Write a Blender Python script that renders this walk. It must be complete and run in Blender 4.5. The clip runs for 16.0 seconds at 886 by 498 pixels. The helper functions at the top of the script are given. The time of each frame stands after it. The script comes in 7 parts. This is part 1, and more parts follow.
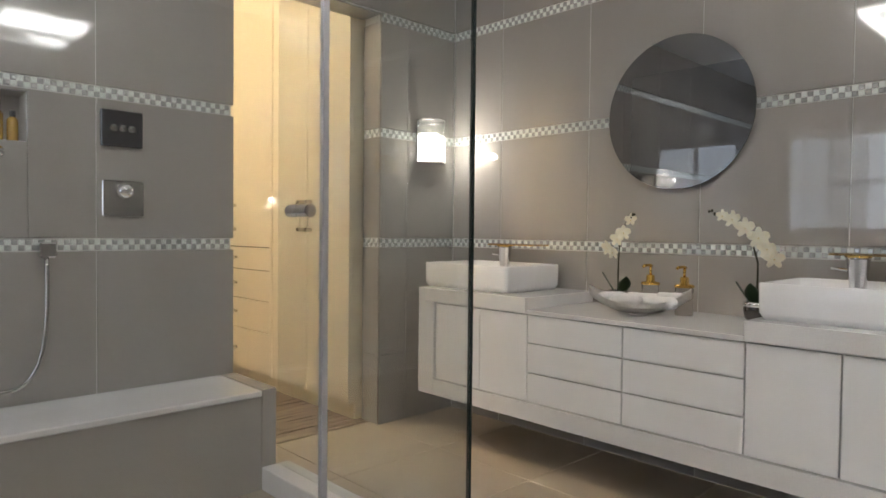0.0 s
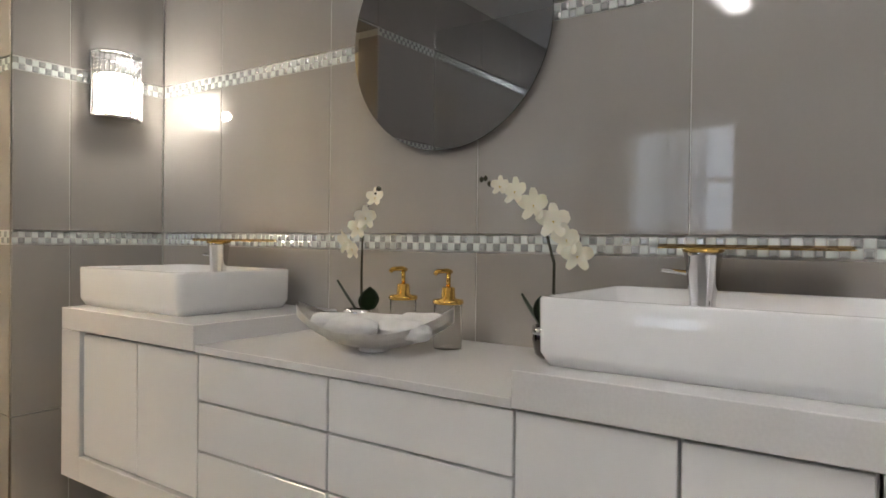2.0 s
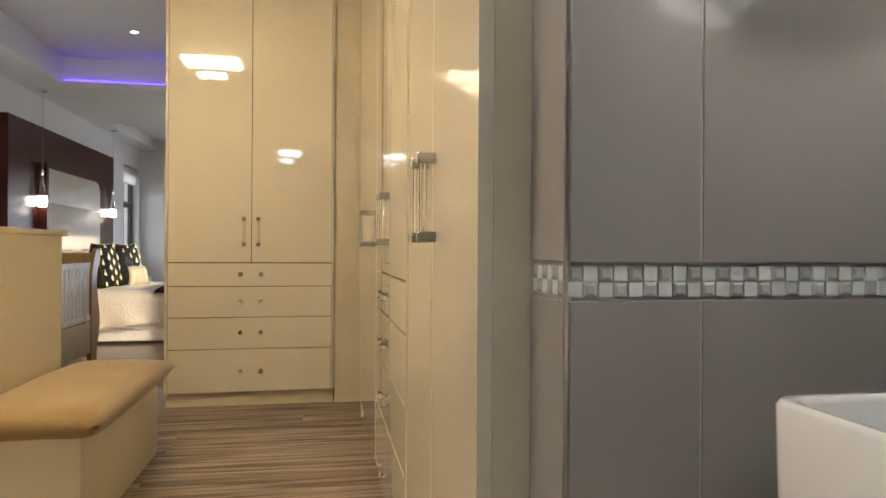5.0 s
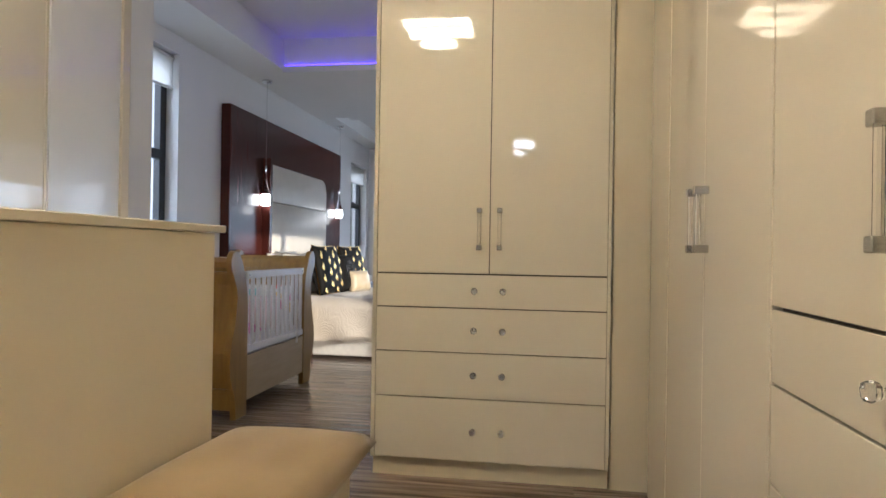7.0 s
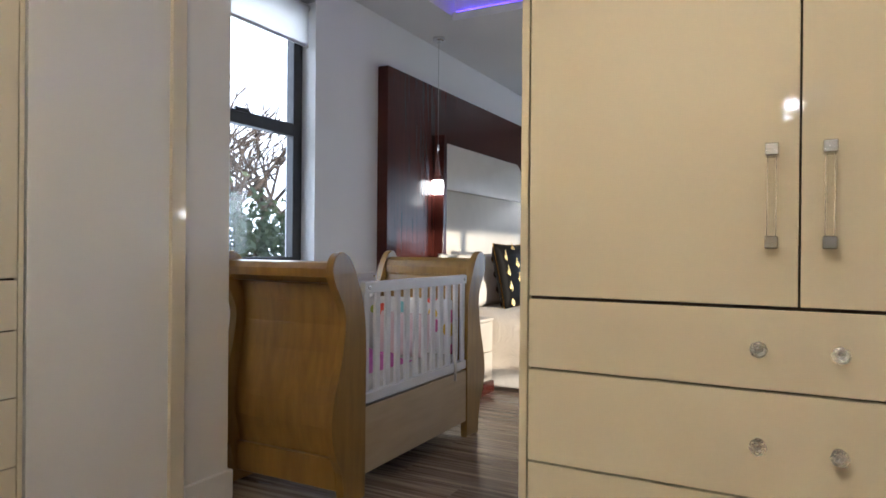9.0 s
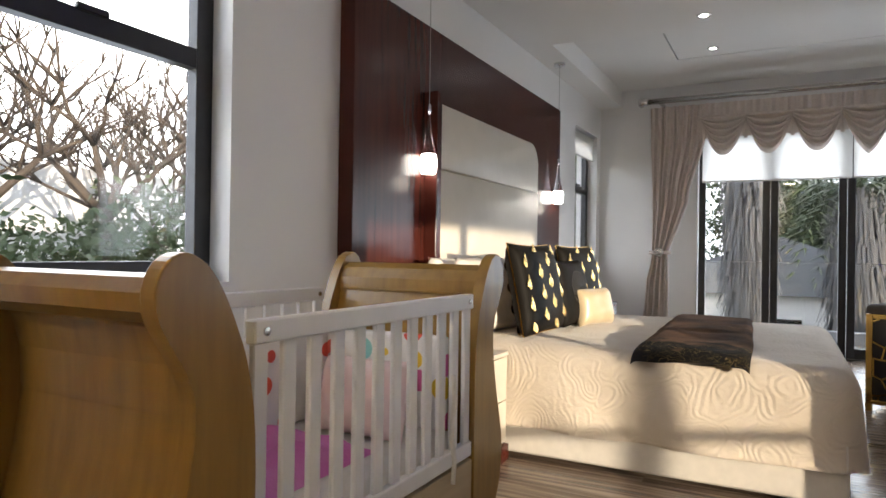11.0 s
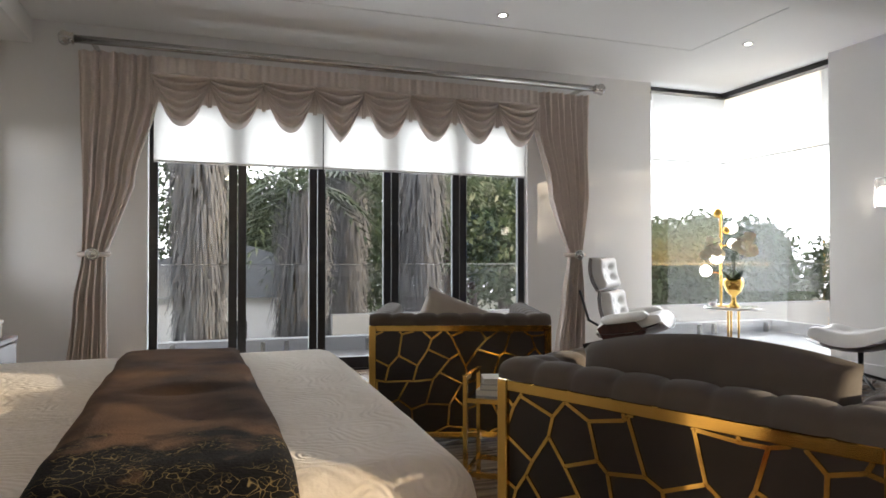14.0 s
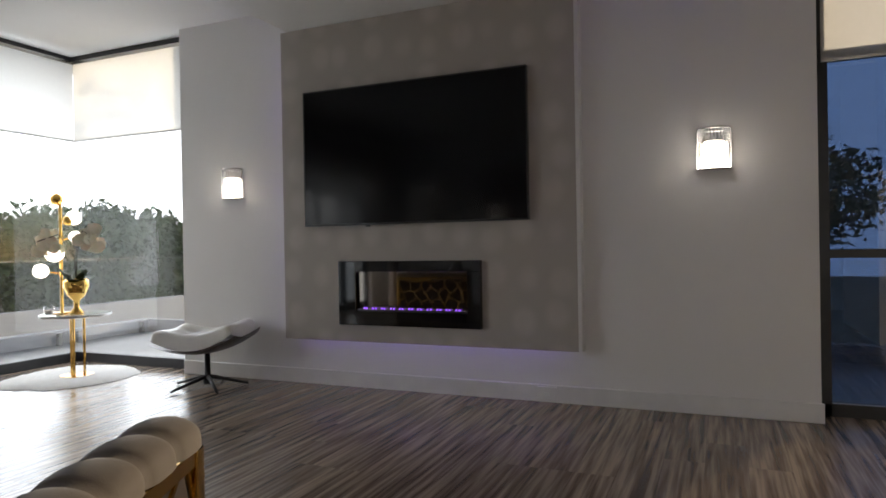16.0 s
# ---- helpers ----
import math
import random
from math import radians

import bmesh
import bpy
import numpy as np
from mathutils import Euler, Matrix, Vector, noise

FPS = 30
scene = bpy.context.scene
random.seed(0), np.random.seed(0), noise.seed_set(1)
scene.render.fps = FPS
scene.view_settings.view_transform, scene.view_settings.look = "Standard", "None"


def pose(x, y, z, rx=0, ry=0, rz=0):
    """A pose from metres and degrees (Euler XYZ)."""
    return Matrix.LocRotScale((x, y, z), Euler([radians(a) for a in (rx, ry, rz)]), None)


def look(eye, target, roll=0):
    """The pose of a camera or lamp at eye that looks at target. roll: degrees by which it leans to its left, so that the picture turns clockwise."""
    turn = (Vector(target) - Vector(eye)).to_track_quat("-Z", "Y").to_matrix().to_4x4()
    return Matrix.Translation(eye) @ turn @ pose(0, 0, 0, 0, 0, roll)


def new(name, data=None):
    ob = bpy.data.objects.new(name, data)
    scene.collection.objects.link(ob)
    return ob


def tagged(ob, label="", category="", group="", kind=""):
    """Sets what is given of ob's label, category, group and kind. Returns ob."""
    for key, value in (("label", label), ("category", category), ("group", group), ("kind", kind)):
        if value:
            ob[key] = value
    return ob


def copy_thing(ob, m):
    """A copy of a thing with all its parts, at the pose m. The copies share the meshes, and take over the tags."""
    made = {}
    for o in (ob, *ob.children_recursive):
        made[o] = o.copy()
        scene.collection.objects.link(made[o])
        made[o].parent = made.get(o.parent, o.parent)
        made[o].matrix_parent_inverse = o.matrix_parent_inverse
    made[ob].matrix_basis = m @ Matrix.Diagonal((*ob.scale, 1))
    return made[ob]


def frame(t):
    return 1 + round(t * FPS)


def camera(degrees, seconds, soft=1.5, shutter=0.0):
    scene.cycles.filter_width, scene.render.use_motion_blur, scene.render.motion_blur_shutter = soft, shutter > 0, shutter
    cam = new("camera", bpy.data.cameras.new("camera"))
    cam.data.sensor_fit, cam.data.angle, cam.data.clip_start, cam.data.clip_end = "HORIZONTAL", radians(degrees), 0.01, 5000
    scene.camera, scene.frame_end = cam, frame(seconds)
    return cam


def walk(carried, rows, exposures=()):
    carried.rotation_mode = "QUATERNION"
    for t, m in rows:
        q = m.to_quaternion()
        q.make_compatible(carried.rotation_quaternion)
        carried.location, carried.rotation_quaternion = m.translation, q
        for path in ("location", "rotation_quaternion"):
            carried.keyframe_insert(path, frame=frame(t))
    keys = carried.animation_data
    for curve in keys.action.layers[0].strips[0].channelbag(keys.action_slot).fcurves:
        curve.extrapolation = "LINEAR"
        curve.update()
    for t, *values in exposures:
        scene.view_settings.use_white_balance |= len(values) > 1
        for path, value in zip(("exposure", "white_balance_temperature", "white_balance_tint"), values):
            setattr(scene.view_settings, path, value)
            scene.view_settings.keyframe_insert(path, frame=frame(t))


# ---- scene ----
cam = camera(68.6, 16.0, soft=1.6)
PATH = [
    (0, (0.948, -0.581, 1.12), (2.329, 0.864, 1.065), 0.6),
    (0.5, (1.236, -0.5, 1.107), (2.735, 0.823, 1.057), 0.5),
    (1, (1.574, -0.44, 1.092), (3.164, 0.773, 1.056), 0.6),
    (1.5, (1.912, -0.382, 1.077), (3.545, 0.773, 1.048), 0.7),
    (2, (2.222, -0.252, 1.054), (3.863, 0.89, 1.03), 0.7),
    (2.5, (2.502, -0.015, 1.066), (4.129, 1.149, 1.056), 0.8),
    (3, (2.718, 0.204, 1.075), (4.156, 1.595, 1.060), 0.1),
    (3.5, (2.845, 0.473, 1.090), (3.867, 2.192, 1.071), 0.0),
    (4, (2.905, 0.838, 1.112), (3.637, 2.699, 1.097), 0.3),
    (4.5, (2.943, 1.172, 1.09), (3.469, 3.101, 1.085), 0.3),
    (6.8, (2.702, 2.925, 1.106), (2.491, 4.914, 1.112), 0.9),
    (7, (2.682, 3.095, 1.102), (2.379, 5.072, 1.108), 0.9),
    (7.5, (2.628, 3.506, 1.092), (2.107, 5.437, 1.094), 0.8),
    (8, (2.578, 3.906, 1.083), (1.838, 5.764, 1.081), 0.6),
    (8.5, (2.495, 4.346, 1.094), (1.622, 6.145, 1.09), 0.7),
    (9, (2.418, 4.767, 1.105), (1.474, 6.53, 1.1), 0.5),
    (11.3, (1.578, 6.362, 1.083), (0.652, 8.135, 1.092), 1.0),
    (11.5, (1.515, 6.489, 1.078), (0.66, 8.297, 1.089), 1.0),
    (12, (1.375, 6.867, 1.086), (0.702, 8.75, 1.102), 0.7),
    (12.5, (1.265, 7.231, 1.086), (0.809, 9.179, 1.106), 0.7),
    (13, (1.241, 7.534, 1.086), (1.17, 9.532, 1.109), 0.6),
    (13.5, (1.318, 7.816, 1.084), (1.575, 9.799, 1.111), 0.2),
    (14, (1.398, 8.007, 1.078), (2.043, 9.9, 1.106), -0.0),
    (14.5, (1.542, 8.135, 1.076), (2.746, 9.732, 1.104), -0.3),
    (15, (1.904, 8.216, 1.067), (3.435, 9.502, 1.089), -0.5),
    (15.5, (2.21, 8.306, 1.063), (3.917, 9.348, 1.076), -0.7),
    (16, (2.536, 8.338, 1.096), (4.376, 9.121, 1.087), -1.0),
]
EXPOSURES = [(0, 1.36, 6500, 10), (1, 1.32, 6500, 10), (3, 1.34, 6500, 10), (4.5, 1.05, 6400, 10), (7, 0.92, 5350, 10), (9, 0.98, 5400, 10), (11.5, 1.12, 6400, 10), (13.5, 1.1, 6500, 10),
             (14.5, 0.62, 6500, 10), (15, 0.12, 6500, 10), (15.5, 0.05, 6500, 10), (16, 0.3, 6500, 10)]
walk(cam, [(t, look(eye, target, roll)) for t, eye, target, roll in PATH], EXPOSURES)

# ---- world, sun, lamps ----
SUN_AZ, SUN_EL = 117.0, 6.5      # degrees: azimuth clockwise from +y, height
world = bpy.data.worlds.new("sky")
scene.world = world
world.use_nodes = True
wn = world.node_tree.nodes
sky = wn.new("ShaderNodeTexSky")
sky.sky_type = "NISHITA"
sky.sun_disc = False
sky.sun_elevation, sky.sun_rotation = radians(SUN_EL), radians(SUN_AZ)
sky.air_density, sky.dust_density = 0.7, 0.3
wn["Background"].inputs["Strength"].default_value = 0.15
world.node_tree.links.new(sky.outputs["Color"], wn["Background"].inputs["Color"])


def lamp(name, kind, m, power, colour, size=0.1, size_y=None):
    data = bpy.data.lights.new(name, kind)
    data.energy, data.color = power, colour
    if kind == "AREA":
        data.shape, data.size, data.size_y = "RECTANGLE", size, size_y or size
    elif kind == "POINT":
        data.shadow_soft_size = size
    elif kind == "SPOT":
        data.shadow_soft_size, data.spot_size, data.spot_blend = size, radians(152), 0.6
    ob = new(name, data)
    ob.matrix_world = m
    return ob


sun = bpy.data.lights.new("sun", "SUN")
sun.energy, sun.color, sun.angle = 3.1, (1.0, 0.83, 0.6), radians(0.6)
sun_ob = new("sun", sun)
a, e = radians(SUN_AZ), radians(SUN_EL)
sun_ob.matrix_world = look((math.sin(a) * math.cos(e) * 50, math.cos(a) * math.cos(e) * 50, math.sin(e) * 50), (0, 0, 0))

WARM, COOL, DAY = (1.0, 0.88, 0.68), (0.97, 0.98, 1.0), (0.86, 0.93, 1.0)
lamp("sconce_glow_bath", "POINT", pose(3.62, 2.22, 1.60), 2.2, (1.0, 0.92, 0.82), 0.02)
lamp("sconce_glow_tv_south", "POINT", pose(6.83, 8.36, 1.60), 0.7, (1.0, 0.93, 0.82), 0.05)
lamp("sconce_glow_tv_north", "POINT", pose(6.83, 12.16, 1.60), 0.7, (1.0, 0.93, 0.82), 0.05)
for px, py in ((-0.13, 9.57), (-0.13, 12.07)):
    lamp("pendant_glow", "POINT", pose(px, py, 1.50), 0.25, (1.0, 0.88, 0.72), 0.05)
# daylight of the sky in the large openings
lamp("sky_light_north_doors", "AREA", pose(2.6, 14.5, 1.25, -90, 0, 0), 36, DAY, 3.6, 2.2)
lamp("sky_light_corner_north", "AREA", pose(6.5, 14.6, 1.5, -90, 0, 0), 19, DAY, 1.2, 2.6)
lamp("sky_light_corner_east", "AREA", pose(7.5, 13.5, 1.5, 0, 90, 0), 15, DAY, 2.6, 1.2)
lamp("sky_light_east_doors", "AREA", pose(7.4, 5.5, 1.3, 0, 90, 0), 1.2, DAY, 2.4, 3.6)
lamp("sky_light_west_window", "AREA", pose(-0.68, 7.6, 1.8, 0, -90, 0), 4, DAY, 1.6, 1.0)

# ---- materials ----
def mat(name, colour, rough=0.5, metal=0.0, second=None, scale=8.0, stretch=(1, 1, 1), bump=0.0, bump_scale=60.0, spread=0.5,
        coat=0.0, per_piece=0.0, sheen=0.0, rough_var=0.0, subsurface=0.0, detail=6.0):
    """A surface with colour drifting between two tones at two scales, fine relief and uneven gloss."""
    m = bpy.data.materials.new(name)
    m.use_nodes = True
    t = m.node_tree
    n, l = t.nodes, t.links
    b = n["Principled BSDF"]
    b.inputs["Roughness"].default_value, b.inputs["Metallic"].default_value = rough, metal
    b.inputs["Coat Weight"].default_value = coat
    b.inputs["Coat Roughness"].default_value = 0.04
    b.inputs["Sheen Weight"].default_value = sheen
    b.inputs["Subsurface Weight"].default_value = subsurface
    second = second or tuple(c * 0.88 for c in colour)
    co = n.new("ShaderNodeTexCoord")
    mp = n.new("ShaderNodeMapping")
    mp.inputs["Scale"].default_value = stretch
    l.new(co.outputs["Object"], mp.inputs["Vector"])
    big = n.new("ShaderNodeTexNoise")
    big.inputs["Scale"].default_value, big.inputs["Detail"].default_value = scale, detail
    l.new(mp.outputs["Vector"], big.inputs["Vector"])
    ramp = n.new("ShaderNodeMapRange")
    ramp.inputs["From Min"].default_value, ramp.inputs["From Max"].default_value = 0.5 - spread / 2, 0.5 + spread / 2
    l.new(big.outputs["Fac"], ramp.inputs["Value"])
    mix = n.new("ShaderNodeMix")
    mix.data_type = "RGBA"
    mix.inputs["A"].default_value, mix.inputs["B"].default_value = (*colour, 1), (*second, 1)
    l.new(ramp.outputs["Result"], mix.inputs["Factor"])
    out = mix.outputs["Result"]
    if per_piece:
        info = n.new("ShaderNodeObjectInfo")
        hsv = n.new("ShaderNodeHueSaturation")
        val = n.new("ShaderNodeMapRange")
        val.inputs["To Min"].default_value, val.inputs["To Max"].default_value = 1 - per_piece, 1 + per_piece
        l.new(info.outputs["Random"], val.inputs["Value"])
        l.new(val.outputs["Result"], hsv.inputs["Value"])
        l.new(out, hsv.inputs["Color"])
        out = hsv.outputs["Color"]
        add = n.new("ShaderNodeVectorMath")
        add.operation = "ADD"
        mul = n.new("ShaderNodeMath")
        mul.operation = "MULTIPLY"
        mul.inputs[1].default_value = 37.0
        l.new(info.outputs["Random"], mul.inputs[0])
        l.new(mp.outputs["Vector"], add.inputs[0])
        l.new(mul.outputs["Value"], add.inputs[1])
        l.new(add.outputs["Vector"], big.inputs["Vector"])
    l.new(out, b.inputs["Base Color"])
    fine = n.new("ShaderNodeTexNoise")
    fine.inputs["Scale"].default_value, fine.inputs["Detail"].default_value = bump_scale, 4.0
    l.new(mp.outputs["Vector"], fine.inputs["Vector"])
    if bump:
        bp = n.new("ShaderNodeBump")
        bp.inputs["Strength"].default_value, bp.inputs["Distance"].default_value = bump, 0.004
        l.new(fine.outputs["Fac"], bp.inputs["Height"])
        l.new(bp.outputs["Normal"], b.inputs["Normal"])
    if rough_var:
        rr = n.new("ShaderNodeMapRange")
        rr.inputs["To Min"].default_value, rr.inputs["To Max"].default_value = max(0.0, rough - rough_var), rough + rough_var
        l.new(big.outputs["Fac"], rr.inputs["Value"])
        l.new(rr.outputs["Result"], b.inputs["Roughness"])
    return m


def glass(name, colour=(1, 1, 1), rough=0.0, ior=1.45, thin=True):
    m = bpy.data.materials.new(name)
    m.use_nodes = True
    n, l = m.node_tree.nodes, m.node_tree.links
    if not thin:
        b = n["Principled BSDF"]
        b.inputs["Base Color"].default_value = (*colour, 1)
        b.inputs["Transmission Weight"].default_value, b.inputs["Roughness"].default_value, b.inputs["IOR"].default_value = 1, rough, ior
        return m
    n.remove(n["Principled BSDF"])
    tr, gl, mx = n.new("ShaderNodeBsdfTransparent"), n.new("ShaderNodeBsdfGlossy"), n.new("ShaderNodeMixShader")
    lw, pw, ma = n.new("ShaderNodeLayerWeight"), n.new("ShaderNodeMath"), n.new("ShaderNodeMath")
    tr.inputs["Color"].default_value, gl.inputs["Roughness"].default_value, lw.inputs["Blend"].default_value = (*colour, 1), rough, 0.5
    pw.operation, pw.inputs[1].default_value = "POWER", 5.0
    ma.operation, ma.inputs[1].default_value, ma.inputs[2].default_value = "MULTIPLY_ADD", 0.9, ((ior - 1) / (ior + 1)) ** 2
    l.new(lw.outputs["Facing"], pw.inputs[0])
    l.new(pw.outputs["Value"], ma.inputs[0])
    l.new(ma.outputs["Value"], mx.inputs["Fac"])
    l.new(tr.outputs["BSDF"], mx.inputs[1])
    l.new(gl.outputs["BSDF"], mx.inputs[2])
    l.new(mx.outputs["Shader"], n["Material Output"].inputs["Surface"])
    return m


def glow(name, colour, strength):
    m = bpy.data.materials.new(name)
    m.use_nodes = True
    b = m.node_tree.nodes["Principled BSDF"]
    b.inputs["Base Color"].default_value = (*colour, 1)
    b.inputs["Emission Color"].default_value, b.inputs["Emission Strength"].default_value = (*colour, 1), strength
    return m


def cloth_through(name, colour, through_share):
    """Thin fabric that lets part of the light through."""
    m = mat(name, colour, 0.9, 0, None, 30, bump=0.3, bump_scale=400)
    n, l = m.node_tree.nodes, m.node_tree.links
    tl, mx = n.new("ShaderNodeBsdfTranslucent"), n.new("ShaderNodeMixShader")
    tl.inputs["Color"].default_value = (*colour, 1)
    mx.inputs["Fac"].default_value = through_share
    l.new(n["Principled BSDF"].outputs["BSDF"], mx.inputs[1])
    l.new(tl.outputs["BSDF"], mx.inputs[2])
    l.new(mx.outputs["Shader"], n["Material Output"].inputs["Surface"])
    return m


M_PLASTER = mat("white_painted_plaster", (0.78, 0.77, 0.76), 0.75, 0, (0.73, 0.72, 0.71), 1.4, bump=0.12, bump_scale=180)
M_CEIL = mat("ceiling_paint", (0.80, 0.79, 0.77), 0.85, 0, (0.76, 0.75, 0.73), 0.9, bump=0.06, bump_scale=120)
M_TILE = mat("taupe_gloss_tile", (0.36, 0.34, 0.32), 0.045, 0, (0.33, 0.31, 0.285), 3, (1, 1, 0.3), bump=0.02, bump_scale=14, per_piece=0.02, rough_var=0.03)
M_GROUT = mat("pale_grout", (0.66, 0.65, 0.62), 0.9, 0, None, 40, bump=0.2, bump_scale=200)
M_FLOOR_TILE = mat("cream_floor_tile", (0.52, 0.45, 0.36), 0.16, 0, (0.46, 0.39, 0.30), 2.5, bump=0.02, bump_scale=30, per_piece=0.03)
M_WOOD = mat("zebra_grain_laminate", (0.34, 0.265, 0.205), 0.2, 0, (0.10, 0.068, 0.048), 5, (0.32, 7.0, 1), bump=0.08, bump_scale=60, spread=0.26, per_piece=0.16, detail=8)
M_JOINT = mat("dark_board_joint", (0.06, 0.045, 0.035), 0.9)
M_CREAM = mat("cream_high_gloss_lacquer", (0.72, 0.66, 0.53), 0.035, 0, (0.70, 0.64, 0.51), 1.2, coat=0.3, bump=0.004, bump_scale=4)
M_GAP_SHADE = mat("dark_gap_shade", (0.05, 0.04, 0.03), 0.8)
M_CREAM_SATIN = mat("cream_satin_edge", (0.70, 0.62, 0.45), 0.35, 0, None, 3)
M_WHITE_GLOSS = mat("white_lacquer", (0.80, 0.80, 0.80), 0.14, 0, (0.77, 0.77, 0.77), 1.5, coat=0.2)
M_QUARTZ = mat("white_quartz", (0.72, 0.71, 0.70), 0.22, 0, (0.68, 0.67, 0.66), 160, spread=0.4)
M_CERAMIC = mat("white_ceramic", (0.84, 0.84, 0.84), 0.05, 0, (0.82, 0.82, 0.82), 1, coat=0.5)
M_CHROME = mat("chrome", (0.75, 0.75, 0.76), 0.06, 1, (0.72, 0.72, 0.73), 20)
M_STEEL = mat("brushed_steel", (0.55, 0.54, 0.52), 0.25, 1, (0.48, 0.47, 0.45), 30, (1, 1, 12))
M_GOLD = mat("polished_gold", (0.86, 0.56, 0.16), 0.10, 1, (0.80, 0.50, 0.13), 8, rough_var=0.05)
M_BLACK_METAL = mat("black_powder_coat", (0.012, 0.012, 0.014), 0.35, 0, (0.02, 0.02, 0.022), 20, bump=0.04, bump_scale=300)
M_MIRROR = mat("mirror_silvering", (0.33, 0.33, 0.335), 0.01, 1, (0.33, 0.33, 0.335))
M_GLASS = glass("clear_pane")
M_TINT = glass("blue_reflection_glass", (0.16, 0.21, 0.30), 0.0, 1.6)
M_SHOWER = glass("shower_glass", (0.95, 0.96, 0.96), 0.0, 1.6)
M_GLASS_EDGE = mat("glass_edge", (0.02, 0.03, 0.028), 0.15)
M_CRYSTAL = glass("cut_crystal", (0.97, 0.97, 0.97), 0.0, 1.5, thin=False)
M_CHIP_W = mat("white_glass_chip", (0.76, 0.80, 0.77), 0.08, 0, (0.70, 0.74, 0.71), 60, coat=0.6, per_piece=0.1)
M_CHIP_M = mat("mirror_chip", (0.78, 0.80, 0.79), 0.18, 0.55, (0.66, 0.68, 0.67), 60, per_piece=0.12)
M_MAHOG = mat("dark_mahogany", (0.075, 0.018, 0.012), 0.22, 0, (0.038, 0.010, 0.008), 3, (1, 9, 0.7), coat=0.0, bump=0.02, bump_scale=50, rough_var=0.06)
M_MAHOG.node_tree.nodes["Principled BSDF"].inputs["Specular IOR Level"].default_value = 0.3
M_PAD = mat("cream_leatherette", (0.66, 0.61, 0.53), 0.42, 0, (0.61, 0.56, 0.48), 6, bump=0.06, bump_scale=260)
M_OAK = mat("honey_oak", (0.30, 0.17, 0.034), 0.3, 0, (0.19, 0.10, 0.02), 4, (6, 6, 0.8), bump=0.05, bump_scale=60, coat=0.15)
M_PAINT_W = mat("white_painted_wood", (0.76, 0.75, 0.74), 0.35, 0, None, 6, bump=0.03)
M_LINEN = mat("white_linen", (0.74, 0.70, 0.64), 0.9, 0, None, 20, bump=0.3, bump_scale=250)
M_BLACKCLOTH = mat("black_satin_cloth", (0.006, 0.005, 0.004), 0.6, 0, (0.010, 0.008, 0.006), 6, bump=0.15, bump_scale=300)
M_BLACKCLOTH.node_tree.nodes["Principled BSDF"].inputs["Specular IOR Level"].default_value = 0.12
M_VELVET = mat("taupe_velvet", (0.098, 0.073, 0.053), 0.8, 0, (0.073, 0.054, 0.039), 7, bump=0.15, bump_scale=300, sheen=0.15)
M_DARKBACK = mat("espresso_backing", (0.028, 0.019, 0.015), 0.35, 0, None, 8)
M_SUEDE = mat("mustard_suede", (0.38, 0.265, 0.115), 0.85, 0, (0.31, 0.21, 0.085), 5, bump=0.2, bump_scale=200, sheen=0.4)
M_CURTAIN = cloth_through("blush_satin_curtain", (0.74, 0.65, 0.59), 0.12)
M_BLIND = cloth_through("white_roller_blind", (0.84, 0.83, 0.81), 0.8)
M_PAPER = mat("pearl_wallpaper", (0.50, 0.465, 0.43), 0.55, 0, (0.46, 0.425, 0.39), 3.2, (1, 1.2, 0.55), spread=0.3, bump=0.1, bump_scale=40)
M_SCREEN = mat("black_screen", (0.004, 0.004, 0.005), 0.12, 0, (0.004, 0.004, 0.005))
M_SCREEN.node_tree.nodes["Principled BSDF"].inputs["Specular IOR Level"].default_value = 0.2
M_WHITE_LEATHER = mat("white_leather", (0.78, 0.77, 0.75), 0.38, 0, (0.72, 0.71, 0.69), 8, bump=0.08, bump_scale=220)
M_WALNUT = mat("rosewood_shell", (0.07, 0.022, 0.014), 0.3, 0, (0.035, 0.012, 0.009), 5, (1, 8, 1), coat=0.3)
M_FUR = mat("white_fur", (0.80, 0.78, 0.74), 0.95, 0, (0.70, 0.68, 0.64), 25, bump=1.0, bump_scale=120, sheen=0.4)
M_PETAL = mat("ivory_petal", (0.80, 0.77, 0.66), 0.6, 0, (0.76, 0.71, 0.55), 30, subsurface=0.1)
M_STEM = mat("dark_stem", (0.03, 0.028, 0.012), 0.6)
M_LEAF = mat("dark_green_leaf", (0.02, 0.045, 0.018), 0.35, 0, (0.035, 0.065, 0.022), 14)
M_YELLOW = mat("yellow_lip", (0.6, 0.42, 0.03), 0.6)
M_POT = mat("smoked_mirror_pot", (0.16, 0.15, 0.14), 0.08, 1, (0.10, 0.09, 0.085), 10)
M_SILVER = mat("hammered_silver", (0.88, 0.87, 0.85), 0.3, 0.8, (0.75, 0.73, 0.71), 40, bump=0.3, bump_scale=40)
M_TOWEL = mat("white_towel", (0.82, 0.81, 0.80), 0.95, 0, None, 30, bump=0.8, bump_scale=250, sheen=0.4)
M_FROST = glass("frosted_bottle", (0.97, 0.97, 0.96), 0.12, 1.25, thin=False)
M_LAMP = glow("lit_lamp_core", (1.0, 0.9, 0.76), 8)
M_PEND = glow("lit_pendant_glass", (1.0, 0.92, 0.8), 9)
M_DOWN = glow("lit_downlight", (1.0, 0.95, 0.86), 18)
M_RING = glow("lit_crystal_ring", (1.0, 0.975, 0.96), 14)
M_RING_W = glow("lit_warm_ring", (1.0, 0.79, 0.51), 52)
M_BLUE = glow("blue_led_strip", (0.12, 0.05, 1.0), 2.6)
